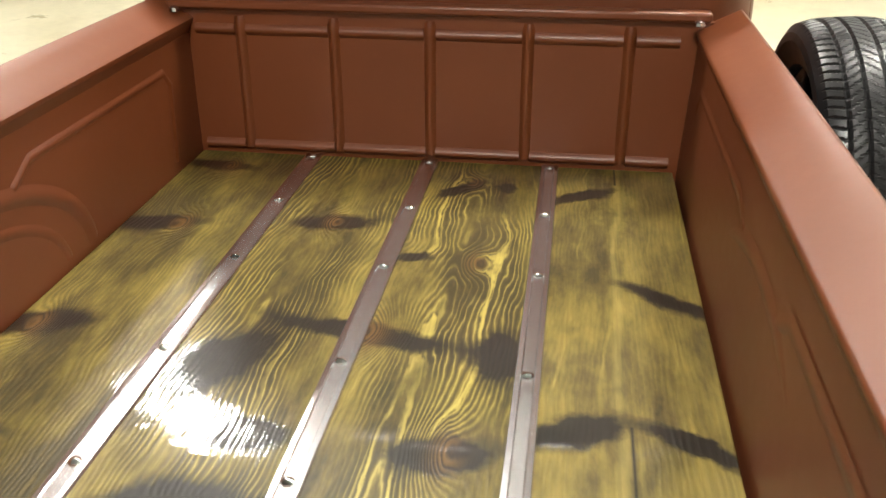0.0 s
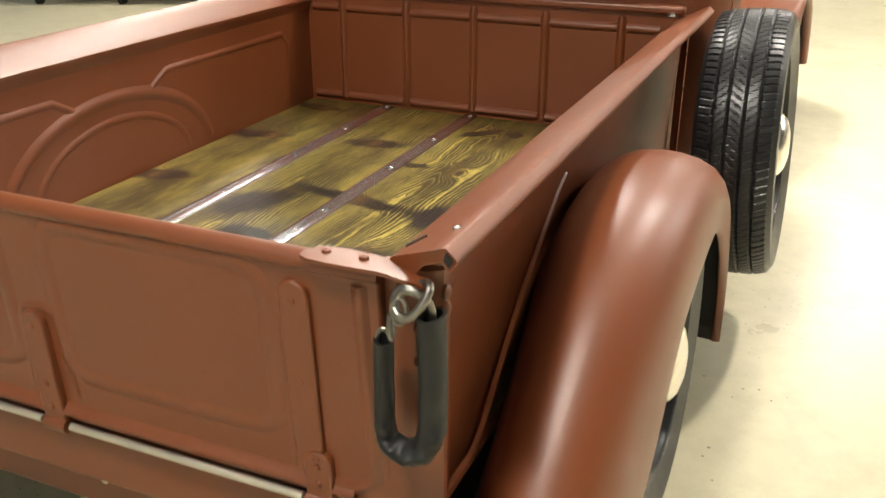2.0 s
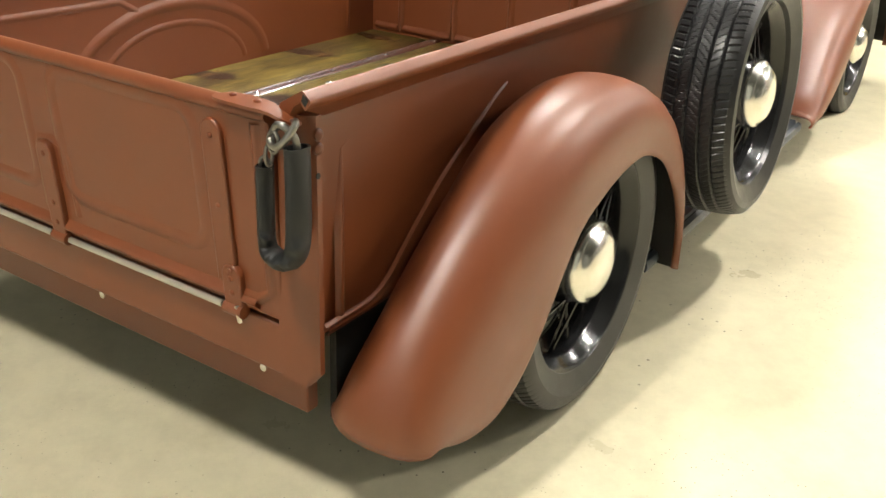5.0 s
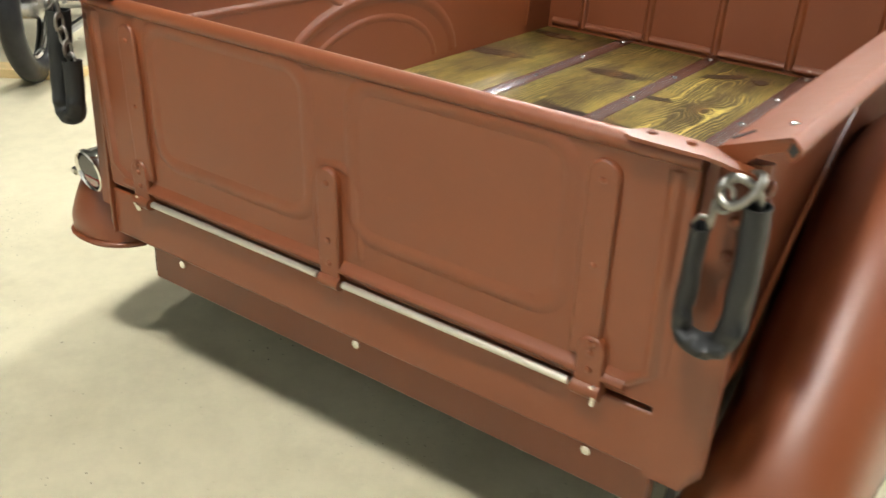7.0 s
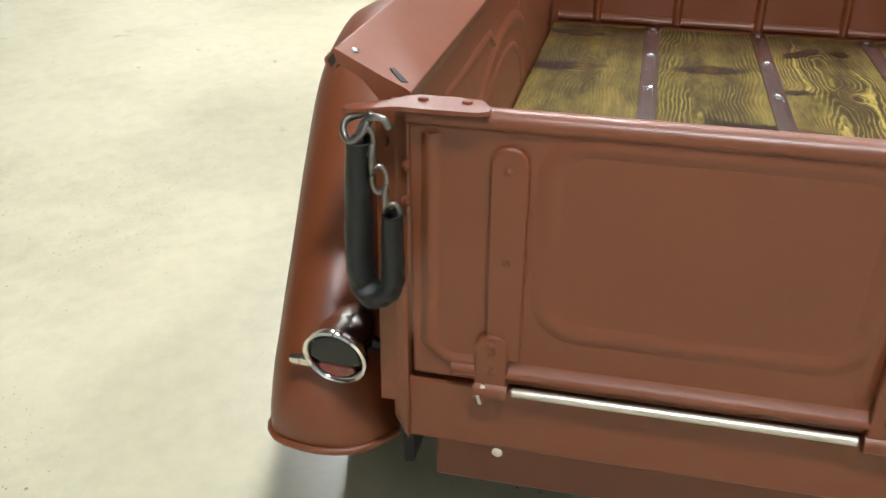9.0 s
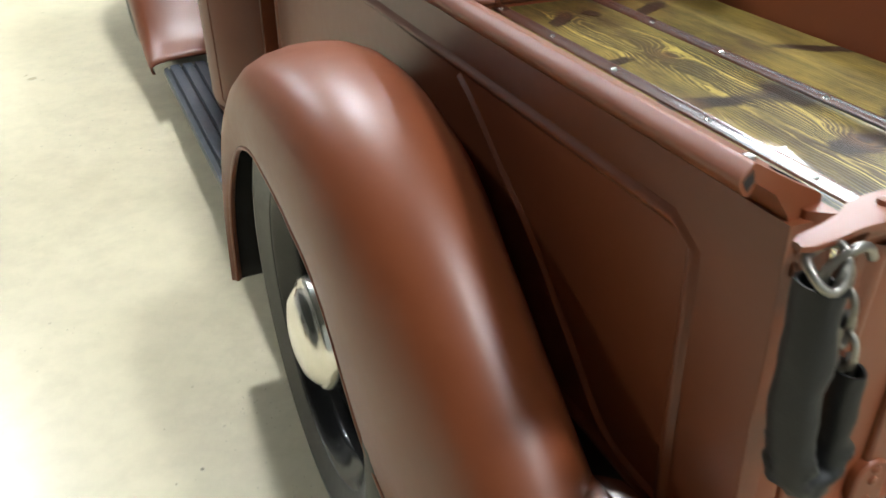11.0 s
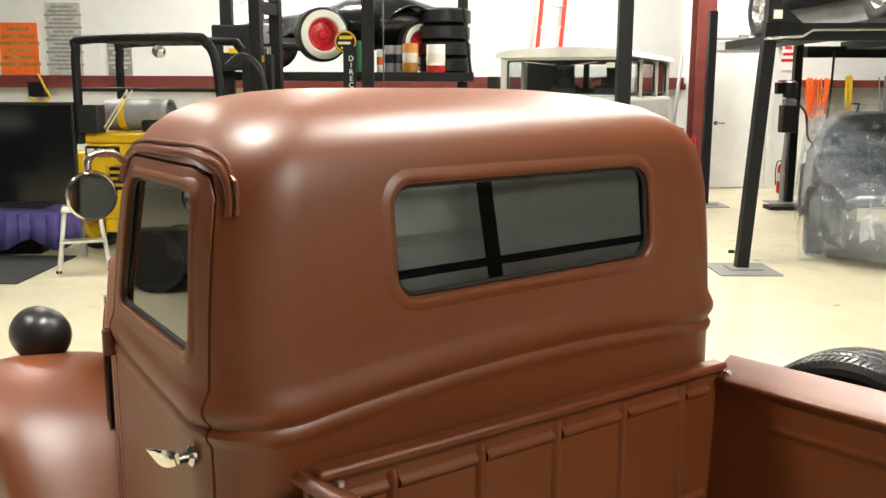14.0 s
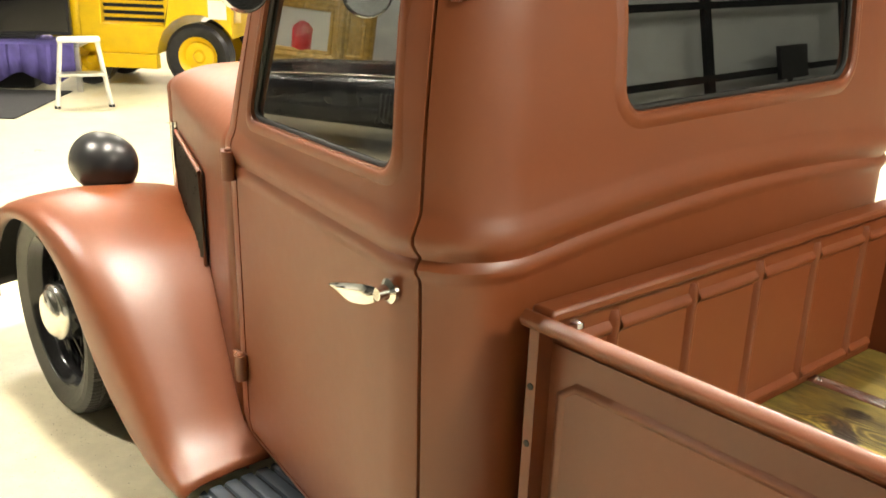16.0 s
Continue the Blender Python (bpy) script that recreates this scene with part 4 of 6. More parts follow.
tl.matrix_basis = pose(TLC.x + 0.004, TLC.y + 0.012, TLC.z - 0.004) @ pose(0, 0, 0, 9, 0, -4) @ Matrix.Diagonal((0.9, 0.9, 0.9, 1)) @ pose(-TLC.x, -TLC.y, -TLC.z)  # it looks down a little

# the bed and its fenders lean a little to the right of the cab
LEAN = pose(0, 0, 0.45) @ pose(0, 0, 0, 0, 1.4) @ pose(0, 0, -0.45)
gate.matrix_basis = pose(0, 0.02, 0.450) @ pose(0, 0, 0, 3.5) @ pose(0, -0.02, -0.446)  # the gate hangs open by a few degrees
for ob in truck.children:
    if ob.name.split(".")[0] in ("plank", "bed_strip", "bed_front_panel", "bed_front_rail", "bed_side", "bed_rail", "corner_post", "post_front", "corner_bolt", "tailgate", "rear_sill", "rear_valance", "tailgate_chain", "rear_fender", "fender_flange", "tail_lamp", "frame_cover", "side_apron"):
        ob.matrix_basis = LEAN @ ob.matrix_basis

# ---- cab ----
WIDE, TAPER = 0.748, 0.150  # half width of the cab behind the door, and how it narrows forwards


def front_y(z, d):
    return 2.74 - 0.47 * max(0.0, z - 1.0) - 0.12 * max(0.0, d)


def footprint(z, d):
    """Right half of the cab's outline at a height, d metres inside the widest outline."""
    yb, yf = 1.828 + d, front_y(z, d)
    r = min(0.16, 0.4 * (yf - yb))
    y0, y1 = yb + r, yf - min(0.06, 0.2 * (yf - yb))
    ws, wf, c = WIDE - d, WIDE - d - TAPER * (y1 - y0), yf - y1
    pts = [((ws - r) * t, yb) for t in (0.0, 0.2, 0.4, 0.6, 0.8)]
    pts += [(ws - r + r * math.sin(radians(a)), yb + r - r * math.cos(radians(a))) for a in [90 * k / 10 for k in range(11)]]
    pts += [(ws + (wf - ws) * t, y0 + (y1 - y0) * t) for t in (0.15, 0.35, 0.55, 0.75, 0.92)]
    pts += [(wf - c + c * math.cos(radians(a)), y1 + c * math.sin(radians(a))) for a in (0, 30, 60, 90)]
    pts += [((wf - c) * t, yf + 0.02 * (1 - t)) for t in (0.6, 0.2)]
    return pts


LEVELS = [(0.235, 0.05), (0.25, 0.025), (0.275, 0.01), (0.32, 0.0), (0.50, 0.0), (0.70, 0.0), (0.85, 0.0), (0.908, 0.0), (0.917, -0.002), (0.925, -0.006), (0.934, -0.0075), (0.943, -0.005), (0.949, -0.001),
          (0.955, -0.002), (0.963, -0.007), (0.975, -0.0115), (0.988, -0.0115), (1.002, -0.0075), (1.014, -0.003), (1.026, 0.0), (1.08, 0.002), (1.14, 0.004), (1.20, 0.007), (1.30, 0.013), (1.36, 0.021), (1.41, 0.034), (1.45, 0.055),
          (1.485, 0.090), (1.512, 0.136), (1.533, 0.202), (1.548, 0.268), (1.558, 0.345), (1.564, 0.43), (1.567, 0.52)]


def arch(x, y, z):
    """The belt mouldings rise towards the middle of the cab's back."""
    if y > 1.95:
        return 0.0
    near = min(1.0, max(0.0, (z - 0.70) / 0.20)) * min(1.0, max(0.0, (1.14 - z) / 0.12))
    return 0.032 * max(0.0, 1 - (x / 0.60) ** 2) * near


def cab_solid(extra):
    rows = []
    for z, d in LEVELS:
        z2 = z - extra if z > 1.2 else (z + extra if z < 0.3 else z)
        half = footprint(z, max(d, 0) + extra if extra else d)
        row = [(x, y, z2 + arch(x, y, z)) for x, y in half] + [(-x, y, z2 + arch(x, y, z)) for x, y in reversed(half[1:])]
        rows.append(row)
    return grid(rows, True, True)


def prism_x(loop, x0, x1):
    """A loop of (y, z) pushed along x."""
    return grid([[(x0, a, b) for a, b in loop], [(x1, a, b) for a, b in loop]], True, True)


def prism_y(loop, y0, y1):
    return grid([[(a, y0, b) for a, b in loop], [(a, y1, b) for a, b in loop]], True, True)


def door_loop(g):
    """The door's outline in (y, z), g metres smaller all round."""
    a = [(1.922 + g, 0.285 + g), (2.665 - g, 0.285 + g), (2.665 - g, 1.0), (2.505 - g, 1.395), (2.47 - g, 1.42 - g), (2.00, 1.42 - g), (1.95 + g, 1.405 - g), (1.927 + g, 1.365), (1.922 + g, 1.30)]
    return a


def rounded(points, r, n=5):
    out = []
    k = len(points)
    for i in range(k):
        p, a, b = Vector(points[i]), Vector(points[i - 1]), Vector(points[(i + 1) % k])
        u, v = (a - p).normalized(), (b - p).normalized()
        q0, q1 = p + u * r, p + v * r
        for j in range(n + 1):
            t = j / n
            out.append(tuple((1 - t) ** 2 * q0 + 2 * t * (1 - t) * p + t * t * q1))
    return out


SIDE_WIN = rounded([(1.980, 1.076), (2.575, 1.062), (2.452, 1.374), (1.980, 1.378)], 0.045)
BACK_WIN = rounded_rect(-0.372, 0.398, 1.150, 1.374, 0.05)
SHIELD = rounded_rect(-0.50, 0.50, 1.12, 1.37, 0.06)
shell = (cab_solid(0.0), [cab_solid(0.022), prism_y(BACK_WIN, 1.6, 2.1), prism_y(SHIELD, 2.3, 3.1), prism_x(SIDE_WIN, -1, 1)], ["DIFFERENCE"] * 4)
cab = finish("cab", shape_from(shell[0], shell[1] + [prism_x(door_loop(-0.003), -1, -0.45), prism_x(door_loop(-0.003), 0.45, 1)], shell[2] + ["DIFFERENCE"] * 2), PAINT, truck, "closed steel cab in satin red primer", 32)
for s in (-1, 1):
    door = finish("cab_door", shape_from(shell[0], shell[1] + [prism_x(door_loop(0.003), min(s * 0.45, s), max(s * 0.45, s))], shell[2] + ["INTERSECT"]), PAINT, truck, "cab door in satin red primer", 32)
    # raised rim and black gasket round the window
    def on_side(y, z, out):
        d = np.interp(z, [q[0] for q in LEVELS], [q[1] for q in LEVELS])
        y0 = 1.988 + d
        w = WIDE - d - TAPER * (y - y0) if y > y0 else WIDE - d - 0.16 + math.sqrt(max(0.0, 0.16 ** 2 - (y0 - y) ** 2))
        return (s * (w + out), y, z)
    mid = Vector((2.245, 1.222))
    def around(k, out):
        return [on_side(mid.x + (p[0] - mid.x) * (1 + k / 0.29), mid.y + (p[1] - mid.y) * (1 + k / 0.155), out) for p in SIDE_WIN]
    rim = [around(k, out) for k, out in ((-0.001, -0.012), (0.002, 0.0005), (0.007, 0.0045), (0.014, 0.0045), (0.022, 0.0015), (0.028, -0.002))]
    mesh_part("window_moulding", *grid(rim, True), PAINT, door, sharp=60)
    small = [mid + (Vector(p) - mid) * 0.985 for p in SIDE_WIN]
    mesh_part("gasket", *tube([on_side(a, b, -0.013) for a, b in small], 0.006, 8, True), RUBBER, door)
    inner = [on_side(a, b, -0.014) for a, b in SIDE_WIN]
    outer = [on_side(a, b, -0.018) for a, b in SIDE_WIN]
    mesh_part("door_glass", *grid([inner, outer], True, True), TINT, door, "tinted door glass").visible_shadow = False
    # drip rail over the door
    drip = ([on_side(1.900, 1.335, 0.000), on_side(1.904, 1.368, 0.002), on_side(1.927, 1.412, 0.005)] if s < 0 else [on_side(1.96, 1.425, 0.0)]) + [on_side(1.985, 1.436, 0.006), on_side(2.2, 1.440, 0.006), on_side(2.42, 1.436, 0.006), on_side(2.49, 1.415, 0.006), on_side(2.53, 1.36, 0.004)]
    line = smooth_curve(drip, 40)
    rail = mesh_part("drip_rail", *tube(line, 0.0095, 10, False, 0.8), PAINT, truck)
    mesh_part("roof_seam", *tube([(p[0] - s * 0.008, p[1] - (0.016 if s < 0 and k < 8 else 0.0), p[2] + (0.017 if k >= 6 else 0.004)) for k, p in enumerate(line)], 0.0045, 8), PAINT, rail)
    # handle
    base = on_side(1.978, 0.884, 0.0)
    h = mesh_part("door_handle", *lathe([(0.0, 0.022), (0.006, 0.021), (0.012, 0.013), (0.03, 0.011)], 20, "x", (0, 0, 0)), CHROME, door, "chrome lever handle")
    h.matrix_basis = pose(base[0], base[1], base[2], 0, 0, 0 if s > 0 else 180)
    lever = smooth_curve([(0.03, 0.0, 0.0), (0.040, 0.016 * s, -0.002), (0.045, 0.055 * s, -0.008), (0.043, 0.105 * s, -0.010)], 12)
    rows = []
    for k, p in enumerate(lever):
        w = 0.013 + 0.005 * math.sin(math.pi * min(1, k / 9)) if k < 9 else 0.015 - 0.004 * (k - 8)
        rows.append([(p[0] + 0.006 * math.cos(q), p[1], p[2] + w * math.sin(q)) for q in (2 * math.pi * j / 10 for j in range(10))])
    lev = mesh_part("lever", *grid(rows, True, True), CHROME, h)
    # hinges
    for zz in (0.945, 0.46):
        c = on_side(2.668, zz, 0.012)
        knuckle = mesh_part("hinge", *tube([(c[0], 2.670, zz - 0.032), (c[0], 2.670, zz + 0.032)], 0.016, 12), PAINT, door)
        mesh_part("hinge_leaf", *box(min(c[0], c[0] - s * 0.012), max(c[0], c[0] - s * 0.012), 2.672, 2.712, zz - 0.030, zz + 0.030), PAINT, knuckle, bevel=0.003)
        mesh_part("hinge_pin", *lathe([(zz + 0.030, 0.009), (zz + 0.037, 0.008), (zz + 0.040, 0.002)], 12, "z", (c[0], 2.670, 0)), PAINT, knuckle)

# rear window moulding and glass

def on_back(x, z, out):
    d = np.interp(z, [q[0] for q in LEVELS], [q[1] for q in LEVELS])
    return (x, 1.828 + d - out, z)


def back_loop(k, out):
    return [on_back(a, b, out) for a, b in rounded_rect(-0.372 - k, 0.398 + k, 1.150 - k, 1.374 + k, 0.05 + k)]


rim = [back_loop(k, out) for k, out in ((-0.001, -0.012), (0.002, 0.0005), (0.008, 0.0055), (0.016, 0.0055), (0.025, 0.002), (0.034, -0.002))]
mesh_part("window_moulding", *grid(rim, True), PAINT, cab, sharp=60)
mesh_part("gasket", *tube(back_loop(-0.004, -0.013), 0.006, 8, True), RUBBER, cab)
mesh_part("rear_glass", *grid([[on_back(a, b, -0.014) for a, b in BACK_WIN], [on_back(a, b, -0.018) for a, b in BACK_WIN]], True, True), TINT, cab, "tinted rear window glass").visible_shadow = False
sh = [(a, front_y(b, 0.03) - 0.015, b) for a, b in SHIELD]
mesh_part("windscreen", *grid([sh, [(p[0], p[1] - 0.005, p[2]) for p in sh]], True, True), CLEAR, cab, "clear windscreen glass").visible_shadow = False
# seat, dash and steering wheel
mesh_part("seat_cushion", *box(-0.55, 0.55, 1.98, 2.38, 0.55, 0.74), MATT_BLACK, truck, "black cab seat", bevel=0.03)
mesh_part("seat_back", *box(-0.55, 0.55, 1.90, 2.02, 0.72, 1.10), MATT_BLACK, truck, "black cab seat back", bevel=0.03)
mesh_part("dashboard", *box(-0.55, 0.55, 2.55, 2.72, 0.92, 1.08), SATIN_BLACK, truck, "black dashboard", bevel=0.02)
ring = [(-0.30 + 0.19 * math.cos(a), 2.42 + 0.11 * math.sin(a), 1.06 + 0.15 * math.sin(a)) for a in (2 * math.pi * k / 28 for k in range(28))]
sw = mesh_part("steering_wheel", *tube(ring, 0.011, 8, True), BLACK, truck, "black steering wheel")
mesh_part("column", *tube([(-0.30, 2.42, 1.06), (-0.30, 2.60, 0.88)], 0.018, 8), BLACK, sw)

# ---- hood, grille and louvres ----
rows = []
for t in np.linspace(0, 1, 14):
    y = 2.72 + 1.11 * t
    w = 0.632 - 0.375 * t ** 1.1
    zt = 1.125 - 0.09 * t - 0.03 * t * t
    zs = 0.96 - 0.02 * t
    row = [(w, y, 0.15 + 0.08 * t), (w, y, 0.62), (w, y, 0.80), (w * 0.995, y, zs - 0.02)]
    for a in range(0, 91, 10):
        q = radians(a)
        row.append((w * (0.25 + 0.75 * math.cos(q)) if a < 90 else 0.0, y, zs + (zt - zs) * math.sin(q)))
    row = [(x, yy, z) for x, yy, z in row]
    rows.append(row + [(-x, yy, z) for x, yy, z in reversed(row[:-1])])
mesh_part("hood", *grid(rows), PAINT, truck, "tapered hood in red primer", thick=0.006, sharp=45)
last = rows[-1]
shell_rows = [last, [(x * 0.96, y + 0.05, z if z < 0.9 else z - 0.012) for x, y, z in last], [(x * 0.80, y + 0.10, z if z < 0.9 else z - 0.05) for x, y, z in last], [(x * 0.42, y + 0.135, z if z < 0.9 else z - 0.10) for x, y, z in last]]
mesh_part("grille_shell", *grid(shell_rows), PAINT, truck, thick=0.006, sharp=50)
for k in range(9):
    xx = -0.12 + 0.03 * k
    mesh_part("grille_bar", *box(xx - 0.004, xx + 0.004, 3.95, 3.99, 0.46, 0.86), CHROME, truck)
for s in (-1, 1):
    def hood_x(y, out=0.0):
        return s * (hood_width(y) + out)
    loop = [(3.06, 0.835), (3.60, 0.835), (3.60, 0.64), (3.42, 0.60), (3.20, 0.56), (3.06, 0.53)]
    vent = mesh_part("hood_vent", *grid([[(hood_x(a, 0.004), a, b) for a, b in loop], [(hood_x(a, 0.010), a, b) for a, b in loop]], True, True), DARK, truck, "dark louvred side vent")
    for k in range(17):
        y = 3.08 + 0.030 * k
        lo = np.interp(y, [3.06, 3.20, 3.42, 3.60], [0.535, 0.565, 0.605, 0.645])
        mesh_part("louvre", *grid([[(hood_x(y, 0.008), y, lo), (hood_x(y, 0.020), y + 0.006, lo), (hood_x(y, 0.008), y + 0.014, lo)], [(hood_x(y, 0.008), y, 0.83), (hood_x(y, 0.020), y + 0.006, 0.83), (hood_x(y, 0.008), y + 0.014, 0.83)]], True, True), LOUVRE, vent)
    welt = smooth_curve([(hood_x(a, 0.010), a, b) for a, b in ((3.66, 0.66), (3.42, 0.595), (3.20, 0.55), (3.06, 0.505), (2.92, 0.41), (2.80, 0.32))], 24)
    mesh_part("fender_welt", *tube(welt, 0.007, 8), PAINT, truck)
    frame_pts = [(hood_x(a, 0.012), a, b) for a, b in loop]
    mesh_part("vent_trim", *tube(frame_pts, 0.007, 8, True), PAINT, vent)
    mesh_part("chrome_trim", *tube([(hood_x(3.63, 0.014), 3.63, 0.86), (hood_x(3.63, 0.014), 3.63, 0.60)], 0.016, 10, False, 0.6), CHROME, truck, "chrome hood trim")
bump = [[(x, 4.22 + 0.03 * math.cos(a) - 0.10 * (x / 0.8) ** 2, 0.33 + 0.05 * math.sin(a)) for a in (2 * math.pi * k / 12 for k in range(12))] for x in np.linspace(-0.8, 0.8, 17)]
mesh_part("front_bumper", *grid(bump, True, True), CHROME, truck, "chrome front bumper")

# mirror on the left door pillar
mir = mesh_part("door_mirror", *tube(smooth_curve([(-0.665, 2.47, 1.402), (-0.700, 2.43, 1.424), (-0.752, 2.385, 1.430), (-0.778, 2.365, 1.418), (-0.782, 2.36, 1.392)], 20), 0.008, 10), CHROME, truck, "round chrome door mirror")
mesh_part("mirror_head", *lathe([(2.378, 0.004), (2.373, 0.03), (2.358, 0.049), (2.343, 0.053), (2.337, 0.049), (2.341, 0.045)], 36, "y", (-0.782, 0, 1.345)), CHROME, mir, sharp=50)
mesh_part("mirror_glass", *lathe([(2.343, 0.047), (2.339, 0.047), (2.3385, 0.002)], 36, "y", (-0.782, 0, 1.345)), MIRROR, mir)

# ---- along the back wall ----
def at(x, y, z=0.0, turn=0.0):
    return HALL @ pose(x, y, z, 0, 0, turn)


structure("girt", join(box(-14, 3.75, BACK - 0.16, BACK, 1.56, 1.59), box(-14, 3.75, BACK - 0.03, BACK, 1.59, 1.68), box(-14, 3.75, BACK - 0.16, BACK - 0.13, 1.50, 1.57)), RED_STEEL, "red-oxide steel wall girt used as a shelf")
structure("girt_right", join(box(5.2, 14, BACK - 0.16, BACK, 1.62, 1.65), box(5.2, 14, BACK - 0.16, BACK - 0.13, 1.54, 1.63)), RED_STEEL, "red-oxide steel wall girt used as a shelf")
col = structure("column", join(box(3.72, 3.98, 13.42, 13.45, 0, 5), box(3.72, 3.98, 13.75, 13.78, 0, 5), box(3.84, 3.86, 13.45, 13.75, 0, 5)), RED_STEEL, "red-oxide steel column of the hall")
door = structure("door_1", box(4.16, 5.04, BACK - 0.055, BACK - 0.005, 0.02, 2.08), WHITE_PAINT, "white steel door, closed")
for piece in (box(4.08, 4.15, BACK - 0.08, BACK, 0, 2.16), box(5.05, 5.12, BACK - 0.08, BACK, 0, 2.16), box(4.15, 5.05, BACK - 0.08, BACK, 2.09, 2.16)):
    mesh_part("door_frame", *piece, WHITE_PAINT, door)
hdl = mesh_part("door_handle", *tube([(4.26, BACK - 0.06, 1.0), (4.26, BACK - 0.11, 1.0), (4.38, BACK - 0.115, 1.0)], 0.012, 8), STEEL, door, "steel lever handle")
mesh_part("rose", *lathe([(BACK - 0.062, 0.03), (BACK - 0.056, 0.032)], 16, "y", (4.26, 0, 1.0)), STEEL, hdl)
structure("conduit", join(tube([(4.0, BACK - 0.05, 2.26), (4.9, BACK - 0.05, 2.26), (5.15, BACK - 0.05, 2.22), (5.2, BACK - 0.05, 2.1)], 0.018, 8), box(4.55, 4.68, BACK - 0.1, BACK, 2.20, 2.32)), GREY, "grey steel conduit with a junction box")


PALE_GREY = plain("pale_grey_print", (0.46, 0.46, 0.44), 0.6, 0.0, 0.25, 14)
MID_INK = plain("faded_ink", (0.26, 0.26, 0.25), 0.6, 0.0, 0.3, 30)


def poster(name, label, x0, x1, z0, z1, mat, bars, ink):
    t = thing(name, label, "sign", at(0, BACK - 0.012), "wall signs")
    mesh_part("sheet", *box(x0, x1, -0.01, 0.0, z0, z1), mat, t)
    for k in range(bars):
        z = z1 - (z1 - z0) * (k + 1.2) / (bars + 1.5)
        w = (x1 - x0) * (0.30 + 0.12 * ((k * 7) % 3))
        c = 0.5 * (x0 + x1)
        mesh_part("print_bar", *box(c - w, c + w, -0.014, -0.011, z, z + 0.5 * (z1 - z0) / (bars + 2)), ink, t)


poster("wall_poster", "orange poster with unreadable print leaning on the girt", -6.60, -6.02, 1.69, 2.46, ORANGE, 6, RUST)
poster("wall_sign", "pale grey metal plaque with lines of print", -5.88, -5.36, 1.69, 2.75, PALE_GREY, 16, MID_INK)
poster("wall_sign", "small grey framed sign on the girt", -4.98, -4.62, 1.69, 2.30, GREY, 7, PALE_GREY)
poster("exit_sign", "white sign with a red arrow on the wall", 5.22, 5.40, 1.80, 2.22, WHITE_PAINT, 3, RED)


def fire_extinguisher(m):
    t = thing("fire_extinguisher", "red fire extinguisher standing on the floor", "fire extinguisher", m)
    mesh_part("cylinder", *lathe([(0.0, 0.05), (0.02, 0.07), (0.36, 0.07), (0.42, 0.05), (0.44, 0.02)], 20, "z"), RED, t)
    mesh_part("valve", *lathe([(0.44, 0.02), (0.50, 0.02)], 12, "z"), STEEL, t)
    mesh_part("handle", *tube([(0, 0, 0.49), (0.06, 0, 0.53), (0.11, 0, 0.52)], 0.01, 8), MATT_BLACK, t)
    mesh_part("hose", *tube(smooth_curve([(0, 0, 0.47), (-0.08, 0, 0.45), (-0.10, 0, 0.30), (-0.085, 0, 0.12)], 12), 0.01, 8), RUBBER, t)
    mesh_part("print_label", *lathe([(0.18, 0.0712), (0.30, 0.0712)], 20, "z"), CREAM, t)


fire_extinguisher(at(4.98, 13.2, 0.03))


# four-post lift with a car on it
def lift_post(x, y, top, lean=0.0, label="black steel lift post on a floor plate"):
    t = thing("lift_post", label, "car lift", at(x, y), "lift posts")
    v, f = prism(channel(0.05, 0.05, 0.012), 0.012, top)
    mesh_part("post", [(p[0] + lean * p[2], p[1], p[2]) for p in v], f, MATT_BLACK, t)
    mesh_part("base_plate", *box(-0.26, 0.26, -0.30, 0.24, 0.0, 0.012), GREY, t, "worn grey steel floor plate")
    mesh_part("foot", *box(-0.12, 0.16, -0.12, 0.10, 0.012, 0.024), GREY, t)
    mesh_part("lock_knob", *tube([(-0.07, -0.02, 0.16), (-0.12, -0.02, 0.16)], 0.014, 8), MATT_BLACK, t)
    return t


for px, py in ((2.65, 7.75), (3.55, 12.1), (4.75, 12.3), (6.4, 7.9)):
    lift_post(px, py, 2.5, 0.06 if px < 3 else 0.0)
deck = thing("lift_deck", "black runways and crossbeams of a raised car lift", "car lift", at(0, 0))
mesh_part("crossbeam", *box(2.80, 6.4, 7.68, 7.82, 1.92, 2.06), MATT_BLACK, deck)
mesh_part("crossbeam", *box(4.75, 6.4, 12.0, 12.14, 1.92, 2.06), MATT_BLACK, deck)
mesh_part("runway", *box(3.75, 4.15, 7.5, 12.2, 2.02, 2.12), MATT_BLACK, deck)
mesh_part("runway", *box(5.25, 5.65, 7.5, 12.2, 2.02, 2.12), MATT_BLACK, deck)
mesh_part("cable", *tube([(2.70, 7.66, 1.93), (3.0, 7.64, 1.95), (3.08, 7.64, 2.0), (5.5, 7.62, 2.03)], 0.012, 6), STEEL, deck)
mesh_part("gusset", *grid([[(2.72, 7.66, 2.06), (3.0, 7.66, 2.06), (2.72, 7.66, 2.30)], [(2.72, 7.70, 2.06), (3.0, 7.70, 2.06), (2.72, 7.70, 2.30)]], True, True), MATT_BLACK, deck)
mesh_part("warning_label", *box(2.76, 2.83, 7.652, 7.659, 2.09, 2.16), CREAM, deck)
mesh_part("warning_label", *box(3.72, 3.80, 7.672, 7.679, 1.97, 2.03), CREAM, deck)


def open_lathe(profile, n=32):
    return grid([[(a, r * math.cos(q), r * math.sin(q)) for q in (2 * math.pi * k / n for k in range(n))] for a, r in profile], True)


